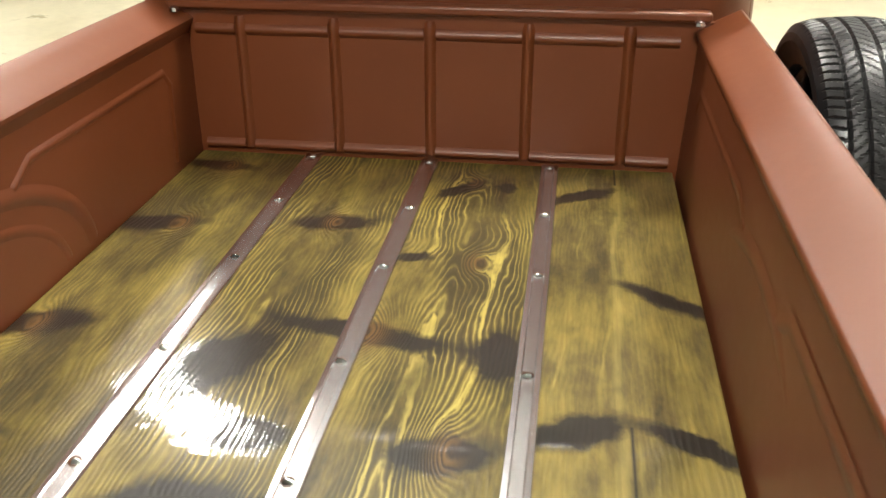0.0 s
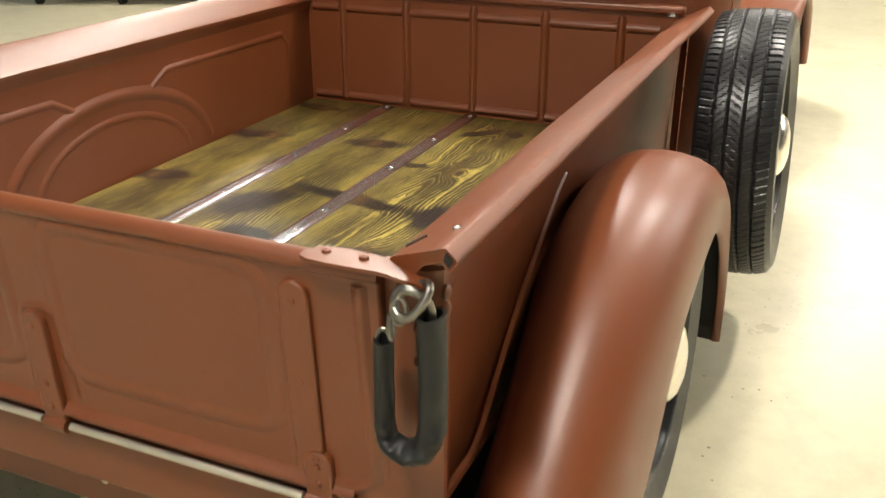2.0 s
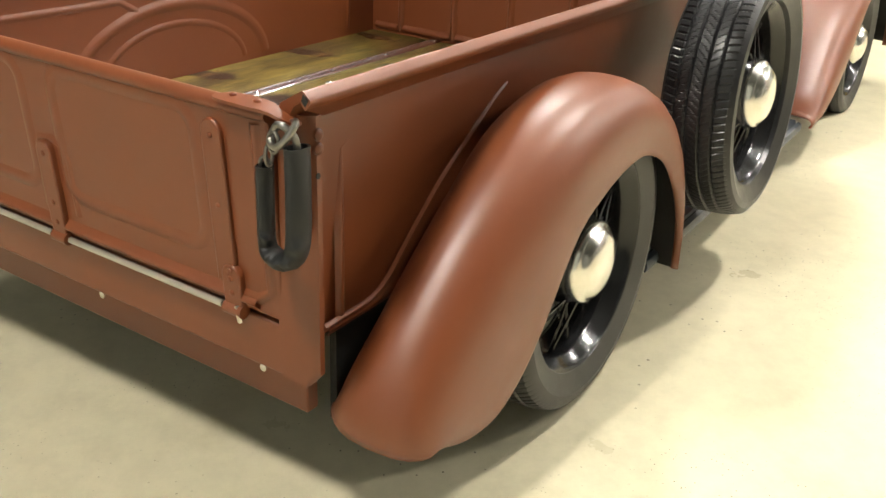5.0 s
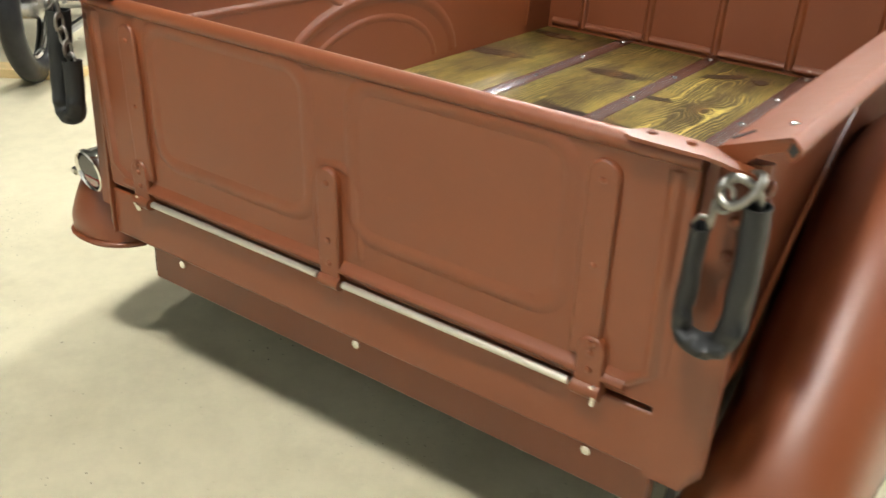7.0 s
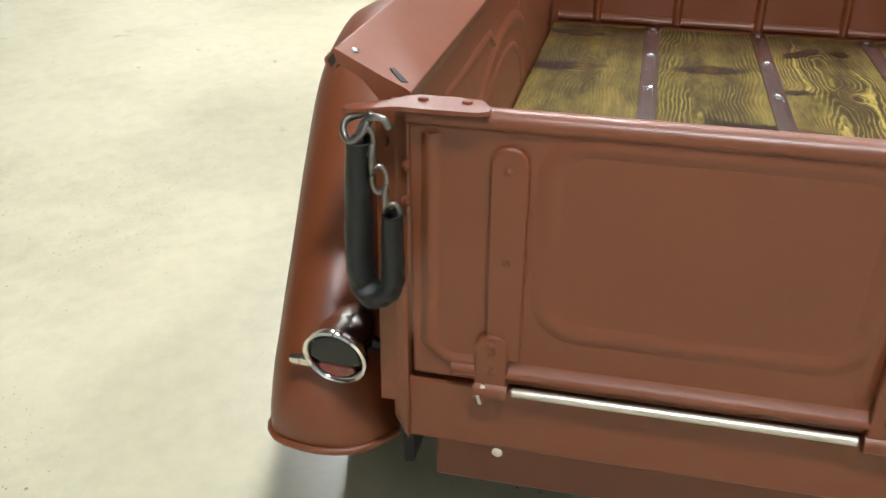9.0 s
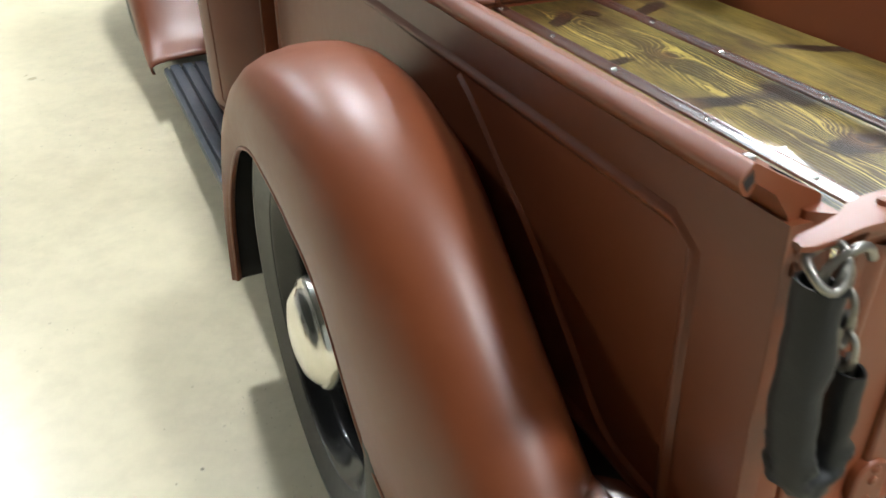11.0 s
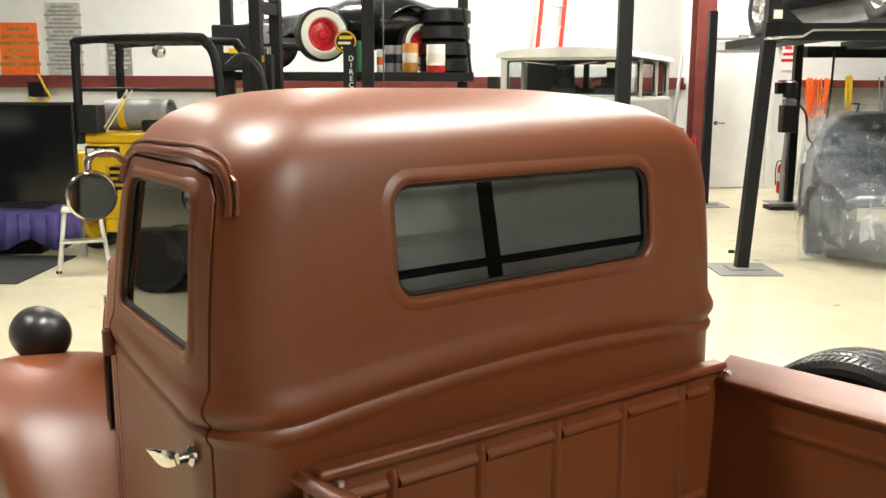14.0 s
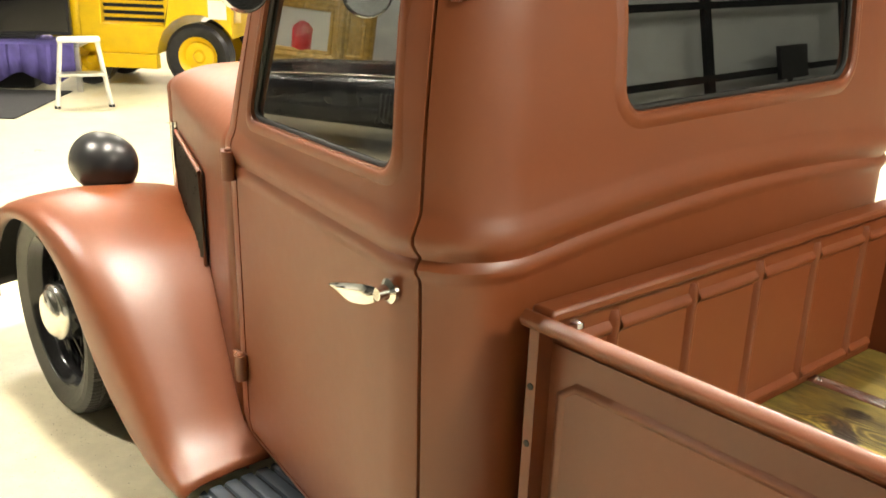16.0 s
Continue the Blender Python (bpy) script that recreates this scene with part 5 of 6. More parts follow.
def plain_wheel(parent, x, y, z, r, rim, white=False, turn=0, width=0.18):
    w = new("wheel")
    w.parent = parent
    w.matrix_basis = pose(x, y, z, 0, 0, turn)
    h = width / 2
    mesh_part("tyre", *open_lathe([(-h * 0.7, 0.58 * r), (-h, 0.75 * r), (-h, 0.9 * r), (-h * 0.75, r), (h * 0.75, r), (h, 0.9 * r), (h, 0.75 * r), (h * 0.75, 0.60 * r), (h * 0.4, 0.58 * r)]), TYRE, w)
    if white:
        mesh_part("white_wall", *open_lathe([(h + 0.001, 0.90 * r), (h + 0.006, 0.88 * r), (h + 0.006, 0.66 * r), (h * 0.8, 0.60 * r)]), CREAM, w, "white side wall")
    mesh_part("rim", *lathe([(0, 0.6 * r), (h * 0.85, 0.6 * r), (h * 0.7, 0.52 * r), (h * 0.3, 0.45 * r), (h * 0.4, 0.2 * r), (h * 0.6, 0.15 * r), (h * 0.65, 0.002)], 32), rim, w)
    return w


def car_body(t, mat, length, width, height, base, glass=True):
    """A rounded saloon body, its nose towards -y."""
    prof = [(-0.50, 0.42), (-0.49, 0.50), (-0.42, 0.58), (-0.22, 0.64), (-0.14, 0.68), (0.00, 0.95), (0.12, 1.0), (0.26, 0.97), (0.40, 0.72), (0.49, 0.66), (0.50, 0.45)]
    top = smooth_curve(prof, 40)
    rows = []
    for a, h in top:
        y, z = a * length, base + height * h
        low = base + 0.12 * height
        w = 0.5 * width * (1 - 0.35 * abs(a * 1.9) ** 4)
        roof = max(0.0, (h - 0.66) / 0.34)
        row = [(w * 0.96, y, low), (w, y, low + 0.35 * (min(z, base + 0.66 * height) - low)), (w * 0.98, y, min(z, base + 0.64 * height) - 0.03)]
        row += [(w * (0.93 - 0.18 * roof), y, z - 0.05 * height), (w * (0.80 - 0.20 * roof), y, z - 0.01), (w * 0.4, y, z + 0.006), (0, y, z + 0.01)]
        rows.append(row + [(-p, q, r) for p, q, r in reversed(row[:-1])])
    return mesh_part("body", *grid(rows, False), mat, t, sharp=50, thick=0.01), rows


raised = thing("raised_car", "dark car standing on the raised lift", "car", at(4.75, 9.9, 2.12, 4))
car_body(raised, MATT_BLACK, 4.2, 1.7, 1.1, 0.12)
mesh_part("underbody", *box(-0.7, 0.7, -1.9, 1.9, 0.05, 0.30), GREY, raised, "greasy grey underbody")
for sx in (-0.78, 0.78):
    for sy in (-1.35, 1.3):
        plain_wheel(raised, sx, sy, 0.33, 0.33, STEEL, False, 0 if sx > 0 else 180)
mesh_part("exhaust_pipe", *tube([(-0.3, -1.8, 0.02), (-0.3, 0, -0.02), (-0.5, 1.9, 0.05)], 0.035, 8), GREY, raised)

covered = thing("covered_car", "dark blue car under a sheet of clear crumpled plastic", "car", at(4.82, 9.60, 0, -20))
car_body(covered, NAVY, 4.3, 1.75, 1.24, 0.03)
for sx in (-0.80, 0.80):
    for sy in (-1.4, 1.35):
        plain_wheel(covered, sx, sy, 0.32, 0.32, STEEL, False, 0 if sx > 0 else 180)
mesh_part("grille", *box(-0.50, 0.50, -2.17, -2.10, 0.42, 0.54), STEEL, covered, "bright grille strip")
mesh_part("badge", *lathe([(-2.19, 0.05), (-2.17, 0.055)], 16, "y", (0, 0, 0.62)), STEEL, covered)
sheet_rows = []
for i in range(46):
    a = -0.53 + 1.06 * i / 45
    h = np.interp(a, [-0.53, -0.50, -0.42, -0.22, -0.14, 0.0, 0.12, 0.26, 0.40, 0.50, 0.53], [0.02, 0.50, 0.62, 0.68, 0.73, 0.98, 1.03, 1.0, 0.78, 0.66, 0.08])
    row = []
    for j in range(41):
        b = -1 + 2 * j / 40
        side = max(0.0, (abs(b) - 0.62) / 0.38)
        zz = 0.03 + 1.25 * h * (1 - side ** 1.9) + 0.05
        xx = math.copysign(min(abs(b) / 0.62, 1.0) * 0.80 + 0.14 * side, b)
        p = Vector((xx, a * 4.3, max(zz, 0.02)))
        k = noise.fractal(Vector((p.x * 6.0, p.y * 2.5, p.z * 2.0)), 0.9, 2.0, 3) * 0.022 + noise.noise(p * 2.2) * 0.03
        row.append((p.x * (1 + k), p.y + 0.6 * k, max(0.012, p.z + k + 0.012)))
    sheet_rows.append(row)
mesh_part("plastic_sheet", *grid(sheet_rows), PLASTIC, covered, "clear crumpled plastic sheet", sharp=180)

# power unit on the lift's post
pu = thing("lift_power_unit", "black electric lift power unit with a hydraulic hose", "machine", at(4.45, 11.7))
mesh_part("motor", *lathe([(1.40, 0.03), (1.42, 0.085), (1.60, 0.085), (1.63, 0.04)], 20, "z"), SATIN_BLACK, pu)
mesh_part("switch_box", *box(-0.18, -0.08, -0.05, 0.05, 1.46, 1.60), MATT_BLACK, pu)
mesh_part("tank", *box(-0.10, 0.10, -0.08, 0.08, 0.98, 1.32), SATIN_BLACK, pu, bevel=0.01)
mesh_part("valve_block", *box(-0.07, 0.07, -0.06, 0.06, 1.32, 1.40), STEEL, pu)
mesh_part("hose", *tube(smooth_curve([(0.08, -0.05, 1.36), (0.20, -0.06, 1.2), (0.24, -0.06, 0.92), (0.36, -0.05, 0.85), (0.46, -0.03, 1.0), (0.50, -0.02, 1.5), (0.52, 0, 2.0)], 40), 0.014, 8), RUBBER, pu)
mesh_part("drop_pipe", *tube([(0, 0, 0.98), (-0.03, 0, 0.5), (-0.02, 0, 0.1)], 0.03, 8), GREY, pu)
mesh_part("stand", *box(-0.2, 0.2, -0.14, 0.14, 0.0, 0.05), MATT_BLACK, pu)


def hanging(name, label, x, strands, mat, z0, z1, r, spread, seed):
    rnd = random.Random(seed)
    t = thing(name, label, "cable", at(x, BACK - 0.2))
    for k in range(strands):
        a, b = rnd.uniform(-spread, spread), rnd.uniform(-spread, spread)
        low = z0 + rnd.uniform(0, 0.3) * (z1 - z0)
        pts = [(a, 0, z1), (a * 0.8, -0.02 - 0.02 * rnd.random(), 0.5 * (z1 + low)), (0.5 * (a + b), -0.03, low), (b, -0.02, 0.5 * (z1 + low)), (b * 0.9, 0, z1 + 0.02)]
        mesh_part("strand", *tube(smooth_curve(pts, 20), r, 6, False, 0.35 if r > 0.015 else 1.0), mat, t)


hanging("tie_down_straps", "bundle of orange webbing straps hanging from the girt", 5.72, 9, ORANGE, 0.98, 1.66, 0.030, 0.20, 4)
hanging("jumper_cables", "yellow jumper cables hanging from the girt", 6.22, 3, YELLOW, 0.85, 1.70, 0.012, 0.09, 7)
hanging("extension_leads", "grey extension leads hanging from the girt", 6.75, 3, GREY, 0.95, 1.70, 0.010, 0.12, 9)
hanging("air_hoses", "black hoses hanging from the girt", 7.15, 3, RUBBER, 0.9, 1.72, 0.012, 0.10, 11)
sh = thing("shovel", "shovel with a black grip leaning on the wall", "shovel", at(6.32, BACK - 0.14))
mesh_part("shaft", *tube([(0, -0.05, 0.3), (0, 0.0, 1.16)], 0.02, 8), PINE, sh)
mesh_part("grip", *tube([(-0.07, 0, 1.30), (-0.05, 0, 1.18), (0, 0, 1.14), (0.05, 0, 1.18), (0.07, 0, 1.30)], 0.018, 8, True), MATT_BLACK, sh)
mesh_part("blade", *box(-0.12, 0.12, -0.07, -0.05, 0.0, 0.32), STEEL, sh)
rl = thing("extension_ladder", "red fibreglass extension ladder standing at the wall", "ladder", at(1.62, BACK - 0.25))
for sx in (-0.17, 0.17):
    mesh_part("rail", *tube([(sx - 0.16, -0.35, 0.0), (sx + 0.16, 0.0, 3.6)], 0.030, 4), LADDER_RED, rl)
for k in range(11):
    u = (0.3 + 0.3 * k) / 3.6
    mesh_part("rung", *tube([(-0.33 + 0.32 * u, -0.35 + 0.35 * u, 3.6 * u), (0.01 + 0.32 * u, -0.35 + 0.35 * u, 3.6 * u)], 0.016, 8), ALUMINIUM, rl)
pole = thing("leaning_poles", "white pole leaning against the red column", "pole", at(3.45, 13.7))
mesh_part("pole", *tube([(0, 0, 0.3), (0.16, 0.1, 2.0)], 0.025, 8), WHITE_PAINT, pole)

# ---- storage lift with an old car, tins and tyres ----
rack = thing("storage_lift", "black steel storage lift with a full deck", "car lift", at(0, 0))
mesh_part("deck", *box(-2.55, 0.42, 11.35, 13.3, 1.60, 1.70), MATT_BLACK, rack)
mesh_part("edge_beam", *box(-2.6, 0.46, 11.28, 11.35, 1.61, 1.705), MATT_BLACK, rack)
for px, py in ((-0.80, 11.1), (1.93, 9.55), (-2.45, 13.0), (0.36, 13.0), (-2.5, 11.3)):
    mesh_part("post", *prism([(px + u, py + v) for u, v in channel(0.07, 0.06, 0.015)], 0, 3.2), MATT_BLACK, rack)
mesh_part("cable", *tube([(-0.62, 11.12, 0.2), (-0.62, 11.12, 3.2)], 0.010, 6), STEEL, rack)
mesh_part("brace", *tube([(0.44, 11.4, 1.6), (0.28, 11.4, 2.9)], 0.02, 6), MATT_BLACK, rack)

hot = thing("old_roadster", "black vintage roadster with whitewall tyres and red wheels", "car", at(-1.35, 12.35, 1.70, 0))
rows = []
for a, w, z0, z1 in ((-1.2, 0.30, 0.35, 0.62), (-0.9, 0.34, 0.30, 0.70), (-0.2, 0.42, 0.30, 0.80), (0.2, 0.50, 0.30, 0.95), (0.9, 0.55, 0.30, 1.0), (1.35, 0.42, 0.35, 0.85), (1.5, 0.2, 0.45, 0.65)):
    rows.append([(a, w * math.cos(q), z0 + (z1 - z0) * (0.5 + 0.5 * math.sin(q))) for q in (2 * math.pi * k / 20 for k in range(20))])
mesh_part("body", *grid(rows, True, True), BLACK, hot)
plain_wheel(hot, -0.06, -0.72, 0.46, 0.33, RED, True, -62, 0.17)
plain_wheel(hot, 1.12, -0.45, 0.36, 0.28, RED, True, -52, 0.16)
plain_wheel(hot, -0.9, 0.6, 0.40, 0.34, RED, True, 102)
plain_wheel(hot, 1.10, 0.65, 0.40, 0.34, RED, True, 102)
mesh_part("axle", *tube([(-1.0, -0.5, 0.32), (-0.2, -0.62, 0.32), (-0.1, 0.5, 0.32)], 0.05, 8), MATT_BLACK, hot)
mesh_part("engine", *box(-0.95, -0.35, -0.35, 0.35, 0.30, 0.62), GREY, hot, "greasy engine", bevel=0.03)
fn = smooth_curve([(0.62, -0.55, 0.42), (0.80, -0.55, 0.72), (1.10, -0.55, 0.84), (1.42, -0.55, 0.66), (1.52, -0.55, 0.45)], 20)
mesh_part("mudguard", *grid([[(p[0], p[1] - 0.12, p[2] - 0.02), (p[0], p[1], p[2]), (p[0], p[1] + 0.12, p[2] - 0.02)] for p in fn]), BLACK, hot, thick=0.01)
rows = []
for i in range(24):
    row = []
    for j in range(18):
        p = Vector((-1.25 + 1.35 * i / 23, -0.55 + 0.9 * j / 17, 0.0))
        z = 0.98 - 0.55 * max(0, (0.25 - j / 17) / 0.25) ** 1.5 - 0.12 * abs(i / 11.5 - 1) ** 2
        row.append((p.x + 0.05 * noise.noise(p * 4), p.y - 0.1 * max(0, 0.3 - j / 17), z + 0.09 * noise.fractal(p * 4.5, 0.7, 2.0, 4)))
    rows.append(row)
mesh_part("plastic_sheet", *grid(rows), PLASTIC, hot, "crumpled clear plastic sheet over the engine", sharp=180)


def tin(x, y, r, h, mat, band, z=1.70):
    t = thing("oil_tin", "old printed oil tin on the storage deck", "tin", at(x, y, z), "oil tins")
    mesh_part("can", *lathe([(0.0, r * 0.97), (0.008, r), (h - 0.008, r), (h, r * 0.97), (h - 0.006, r * 0.9), (h - 0.006, 0.002)], 20, "z"), mat, t)
    if r > 0.11:
        mesh_part("foot_band", *lathe([(0.006, r * 1.006), (h * 0.26, r * 1.006)], 20, "z"), RED, t)
    mesh_part("print_band", *lathe([(h * 0.35, r * 1.006), (h * 0.68, r * 1.006)], 20, "z"), band, t)


for q in ((-0.99, 11.5, 0.10, 0.38, GREEN, GREEN), (-0.68, 11.5, 0.045, 0.28, WHITE_PAINT, ORANGE), (-0.57, 11.5, 0.06, 0.33, GREY, MATT_BLACK), (-0.46, 11.55, 0.065, 0.33, GREY, NAVY), (-0.31, 11.45, 0.095, 0.35, AMBER_TIN, CREAM), (0.0, 11.45, 0.115, 0.34, WHITE_PAINT, CREAM)):
    tin(*q)
for k in range(4):
    t = thing("stacked_tyre", "black tyre in a stack on the storage deck", "tyre", at(0.10 + 0.012 * (k % 2), 11.95, 1.70 + 0.2 * k), "stacked tyres")
    mesh_part("carcass", *lathe([(0.01, 0.20), (0.0, 0.27), (0.03, 0.33), (0.17, 0.33), (0.2, 0.27), (0.19, 0.20), (0.10, 0.19), (0.01, 0.20)], 32, "z"), TYRE, t)

# upright sign with lettering
sg = thing("upright_sign", "narrow black sign with white letters reading DIRECT", "sign", at(-1.03, 11.2))
mesh_part("board", *box(-0.075, 0.075, -0.01, 0.01, 0.9, 2.0), MATT_BLACK, sg)
for k, ch in enumerate("DIRECT"):
    cu = bpy.data.curves.new("letter", "FONT")
    cu.body, cu.size, cu.extrude, cu.align_x, cu.align_y = ch, 0.088, 0.002, "CENTER", "CENTER"
    tmp = bpy.data.objects.new("letter", cu)
    scene.collection.objects.link(tmp)
    me = bpy.data.meshes.new_from_object(tmp.evaluated_get(bpy.context.evaluated_depsgraph_get()))
    bpy.data.objects.remove(tmp)
    bpy.data.curves.remove(cu)
    ob = finish("letter", me, WHITE_PAINT, sg, "white letter")
    ob.matrix_basis = pose(0.02, -0.013, 1.86 - 0.078 * k, 90, 0, 0)
rd = thing("round_sign", "round black and yellow sign with unreadable print", "sign", at(-1.08, 11.25))
mesh_part("disc", *lathe([(0.0, 0.135), (0.02, 0.135)], 28, "y", (0, 0, 2.06)), MATT_BLACK, rd)
mesh_part("ring", *tube([(0.120 * math.cos(a), -0.004, 2.06 + 0.120 * math.sin(a)) for a in (2 * math.pi * k / 28 for k in range(28))], 0.008, 6, True), YELLOW, rd)
mesh_part("print_bar", *box(-0.075, 0.085, -0.006, -0.001, 2.09, 2.13), YELLOW, rd)
mesh_part("print_bar", *box(-0.09, 0.06, -0.006, -0.001, 2.03, 2.06), CREAM, rd)
mesh_part("print_bar", *box(-0.06, 0.05, -0.006, -0.001, 1.975, 2.0), YELLOW, rd)

# ---- white off-road car on a low ramp ----
suv = thing("off_road_car", "boxy cream-white off-road car with flat windows", "car", at(1.55, 11.2, 0, -24))
mesh_part("body", *box(-0.80, 0.80, -0.2, 2.6, 0.75, 1.42), SUV_WHITE, suv, bevel=0.05)
for piece in (box(-0.78, -0.70, -0.12, 0.0, 1.40, 1.88), box(0.70, 0.78, -0.12, 0.0, 1.40, 1.88), box(-0.78, 0.78, -0.12, -0.02, 1.40, 1.45), box(-0.78, 0.78, -0.10, 0.0, 1.84, 1.90), box(0.72, 0.78, 0.62, 0.74, 1.40, 1.88), box(0.72, 0.78, 1.6, 1.72, 1.40, 1.88), box(-0.78, -0.72, 0.62, 0.74, 1.40, 1.88), box(0.70, 0.78, 2.4, 2.5, 1.40, 1.88), box(-0.78, -0.70, 2.4, 2.5, 1.40, 1.88)):
    mesh_part("window_pillar", *piece, SUV_WHITE, suv, bevel=0.015)
roof = [[(0.84 * math.cos(q) if abs(math.cos(q)) > 1e-6 else 0, yy, 1.885 + 0.115 * max(0, math.sin(q)) ** 0.6) for q in (math.pi * k / 16 for k in range(17))] for yy in (-0.16, -0.12, 1.2, 2.55)]
mesh_part("roof", *grid(roof, True, True), WHITE_PAINT, suv, "white roof panel")
for piece in (box(-0.70, 0.70, -0.075, -0.07, 1.45, 1.85), box(0.745, 0.75, 0.0, 0.62, 1.45, 1.85), box(0.745, 0.75, 0.74, 1.6, 1.45, 1.85), box(0.745, 0.75, 1.72, 2.4, 1.45, 1.85), box(-0.75, -0.745, 0.0, 2.4, 1.45, 1.85), box(-0.62, 0.62, 2.44, 2.445, 1.46, 1.83)):
    mesh_part("window", *piece, CLEAR, suv, "clear window glass").visible_shadow = False
# its dark cabin: headlining, rear pillars, seats, steering wheel and mirror
mesh_part("headlining", *box(-0.72, 0.72, 0.0, 2.42, 1.855, 1.88), LINING, suv)
for x0, x1 in ((-0.72, -0.56), (-0.42, -0.34), (-0.08, 0.12), (0.62, 0.72)):
    mesh_part("rear_pillar", *box(x0, x1, 2.34, 2.40, 1.42, 1.86), LINING, suv, bevel=0.01)
mesh_part("rear_shelf", *box(-0.72, 0.72, 2.30, 2.40, 1.42, 1.52), LINING, suv, bevel=0.01)
for x0 in (-0.45, 0.12):
    mesh_part("seat", *box(x0, x0 + 0.36, 0.85, 1.0, 1.34, 1.56), LINING, suv, "dark seat back", bevel=0.04)
    mesh_part("headrest", *box(x0 + 0.09, x0 + 0.27, 0.88, 0.97, 1.56, 1.66), LINING, suv, bevel=0.03)
mesh_part("steering_wheel", *tube([(0.38 + 0.17 * math.cos(a), 0.30 + 0.05 * math.sin(a), 1.52 + 0.13 * math.sin(a)) for a in (2 * math.pi * k / 22 for k in range(22))], 0.013, 6, True), MATT_BLACK, suv)
mesh_part("inside_mirror", *box(-0.12, 0.06, 0.06, 0.09, 1.74, 1.80), MATT_BLACK, suv, bevel=0.01)
mesh_part("door_mirror", *box(-0.98, -0.82, -0.06, 0.0, 1.44, 1.66), SATIN_BLACK, suv, bevel=0.02)
mesh_part("gasket", *tube([(a, -0.082, b) for a, b in rounded_rect(-0.70, 0.70, 1.45, 1.85, 0.06)], 0.016, 8, True), RUBBER, suv)
for y0, y1 in ((0.03, 0.60), (0.78, 1.56), (1.76, 2.36)):
    mesh_part("gasket", *tube([(0.752, a, b) for a, b in rounded_rect(y0, y1, 1.46, 1.84, 0.05)], 0.014, 8, True), RUBBER, suv)
mesh_part("inner_panel", *box(-0.735, -0.725, 0.66, 2.40, 1.42, 1.86), LINING, suv)
mesh_part("wiper", *tube([(-0.5, -0.10, 1.84), (-0.1, -0.10, 1.79)], 0.006, 6), STEEL, suv)
mesh_part("wiper", *tube([(0.1, -0.10, 1.79), (0.42, -0.10, 1.83)], 0.006, 6), STEEL, suv)
mesh_part("inspection_sticker", *box(0.52, 0.62, -0.085, -0.079, 1.76, 1.82), CREAM, suv)
for sx in (-0.7, 0.7):
    for sy in (0.35, 2.0):
        plain_wheel(suv, sx, sy, 0.62, 0.36, GREY, False, 0 if sx > 0 else 180)
ramp = thing("low_ramp", "black steel drive-on ramp under a car", "car lift", at(1.55, 11.2, 0, -24))
for sx in (-0.7, 0.7):
    mesh_part("runway", *box(sx - 0.22, sx + 0.22, -1.4, 3.0, 0.12, 0.26), MATT_BLACK, ramp)
    for yy in (-1.3, 2.8):
        mesh_part("leg", *box(sx - 0.2, sx + 0.2, yy, yy + 0.1, 0.0, 0.12), MATT_BLACK, ramp)
cart = thing("red_tool_cart", "red tool cart with a blue cloth and clutter", "cart", at(3.05, 12.0, 0, -20))
mesh_part("tray", *box(-0.3, 0.3, -0.2, 0.2, 0.25, 0.32), RED, cart)
mesh_part("tray", *box(-0.3, 0.3, -0.2, 0.2, 0.72, 0.78), RED, cart)
for sx in (-0.28, 0.28):
    for sy in (-0.18, 0.18):
        mesh_part("post", *box(sx - 0.02, sx + 0.02, sy - 0.02, sy + 0.02, 0.05, 0.9), RED, cart)
        mesh_part("castor", *lathe([(-0.015, 0.045), (0.015, 0.045)], 12, "x", (sx, sy, 0.045)), MATT_BLACK, cart)
mesh_part("cloth", *box(-0.25, 0.22, -0.18, 0.16, 0.78, 0.90), PURPLE, cart, bevel=0.04)

# ---- forklift ----
fl = thing("forklift", "yellow forklift truck with a black overhead guard", "forklift", at(-2.45, 8.95, 0, -8))
loop = rounded([(-0.75, 0.30), (0.62, 0.30), (0.62, 0.86), (0.30, 0.92), (0.10, 1.00), (-0.75, 1.00)], 0.06)
body = shape_from(prism_y(loop, -0.45, 0.45), [lathe([(-0.6, 0.36), (0.0, 0.36)], 32, "y", (0.30, 0, 0.29)), lathe([(0.0, 0.36), (0.6, 0.36)], 32, "y", (0.30, 0, 0.29)), box(-0.55, 0.02, -0.6, -0.38, 0.55, 0.80)], ["DIFFERENCE"] * 3)
finish("body", body, YELLOW, fl, "yellow enamelled body", 40, bevel=0.012)
for k in range(4):
    mesh_part("grille_slat", *box(-0.55, 0.02, -0.39, -0.375, 0.57 + 0.06 * k, 0.60 + 0.06 * k), MATT_BLACK, fl)
mesh_part("name_band", *box(-0.74, -0.40, -0.458, -0.451, 0.88, 0.98), MATT_BLACK, fl)
for k in range(3):
    mesh_part("print_bar", *box(-0.72 + 0.10 * k, -0.65 + 0.10 * k, -0.462, -0.459, 0.90, 0.96), CREAM, fl)
mesh_part("notice", *box(0.42, 0.58, -0.458, -0.451, 0.62, 0.78), CREAM, fl)
mesh_part("step", *box(-0.55, -0.05, -0.50, -0.42, 0.18, 0.30), YELLOW, fl)
mesh_part("counterweight", *box(-1.05, -0.72, -0.44, 0.44, 0.25, 0.92), YELLOW, fl, bevel=0.06)
mesh_part("upper_cowl", *box(-0.80, 0.05, -0.40, 0.40, 1.0, 1.10), YELLOW, fl, bevel=0.02)
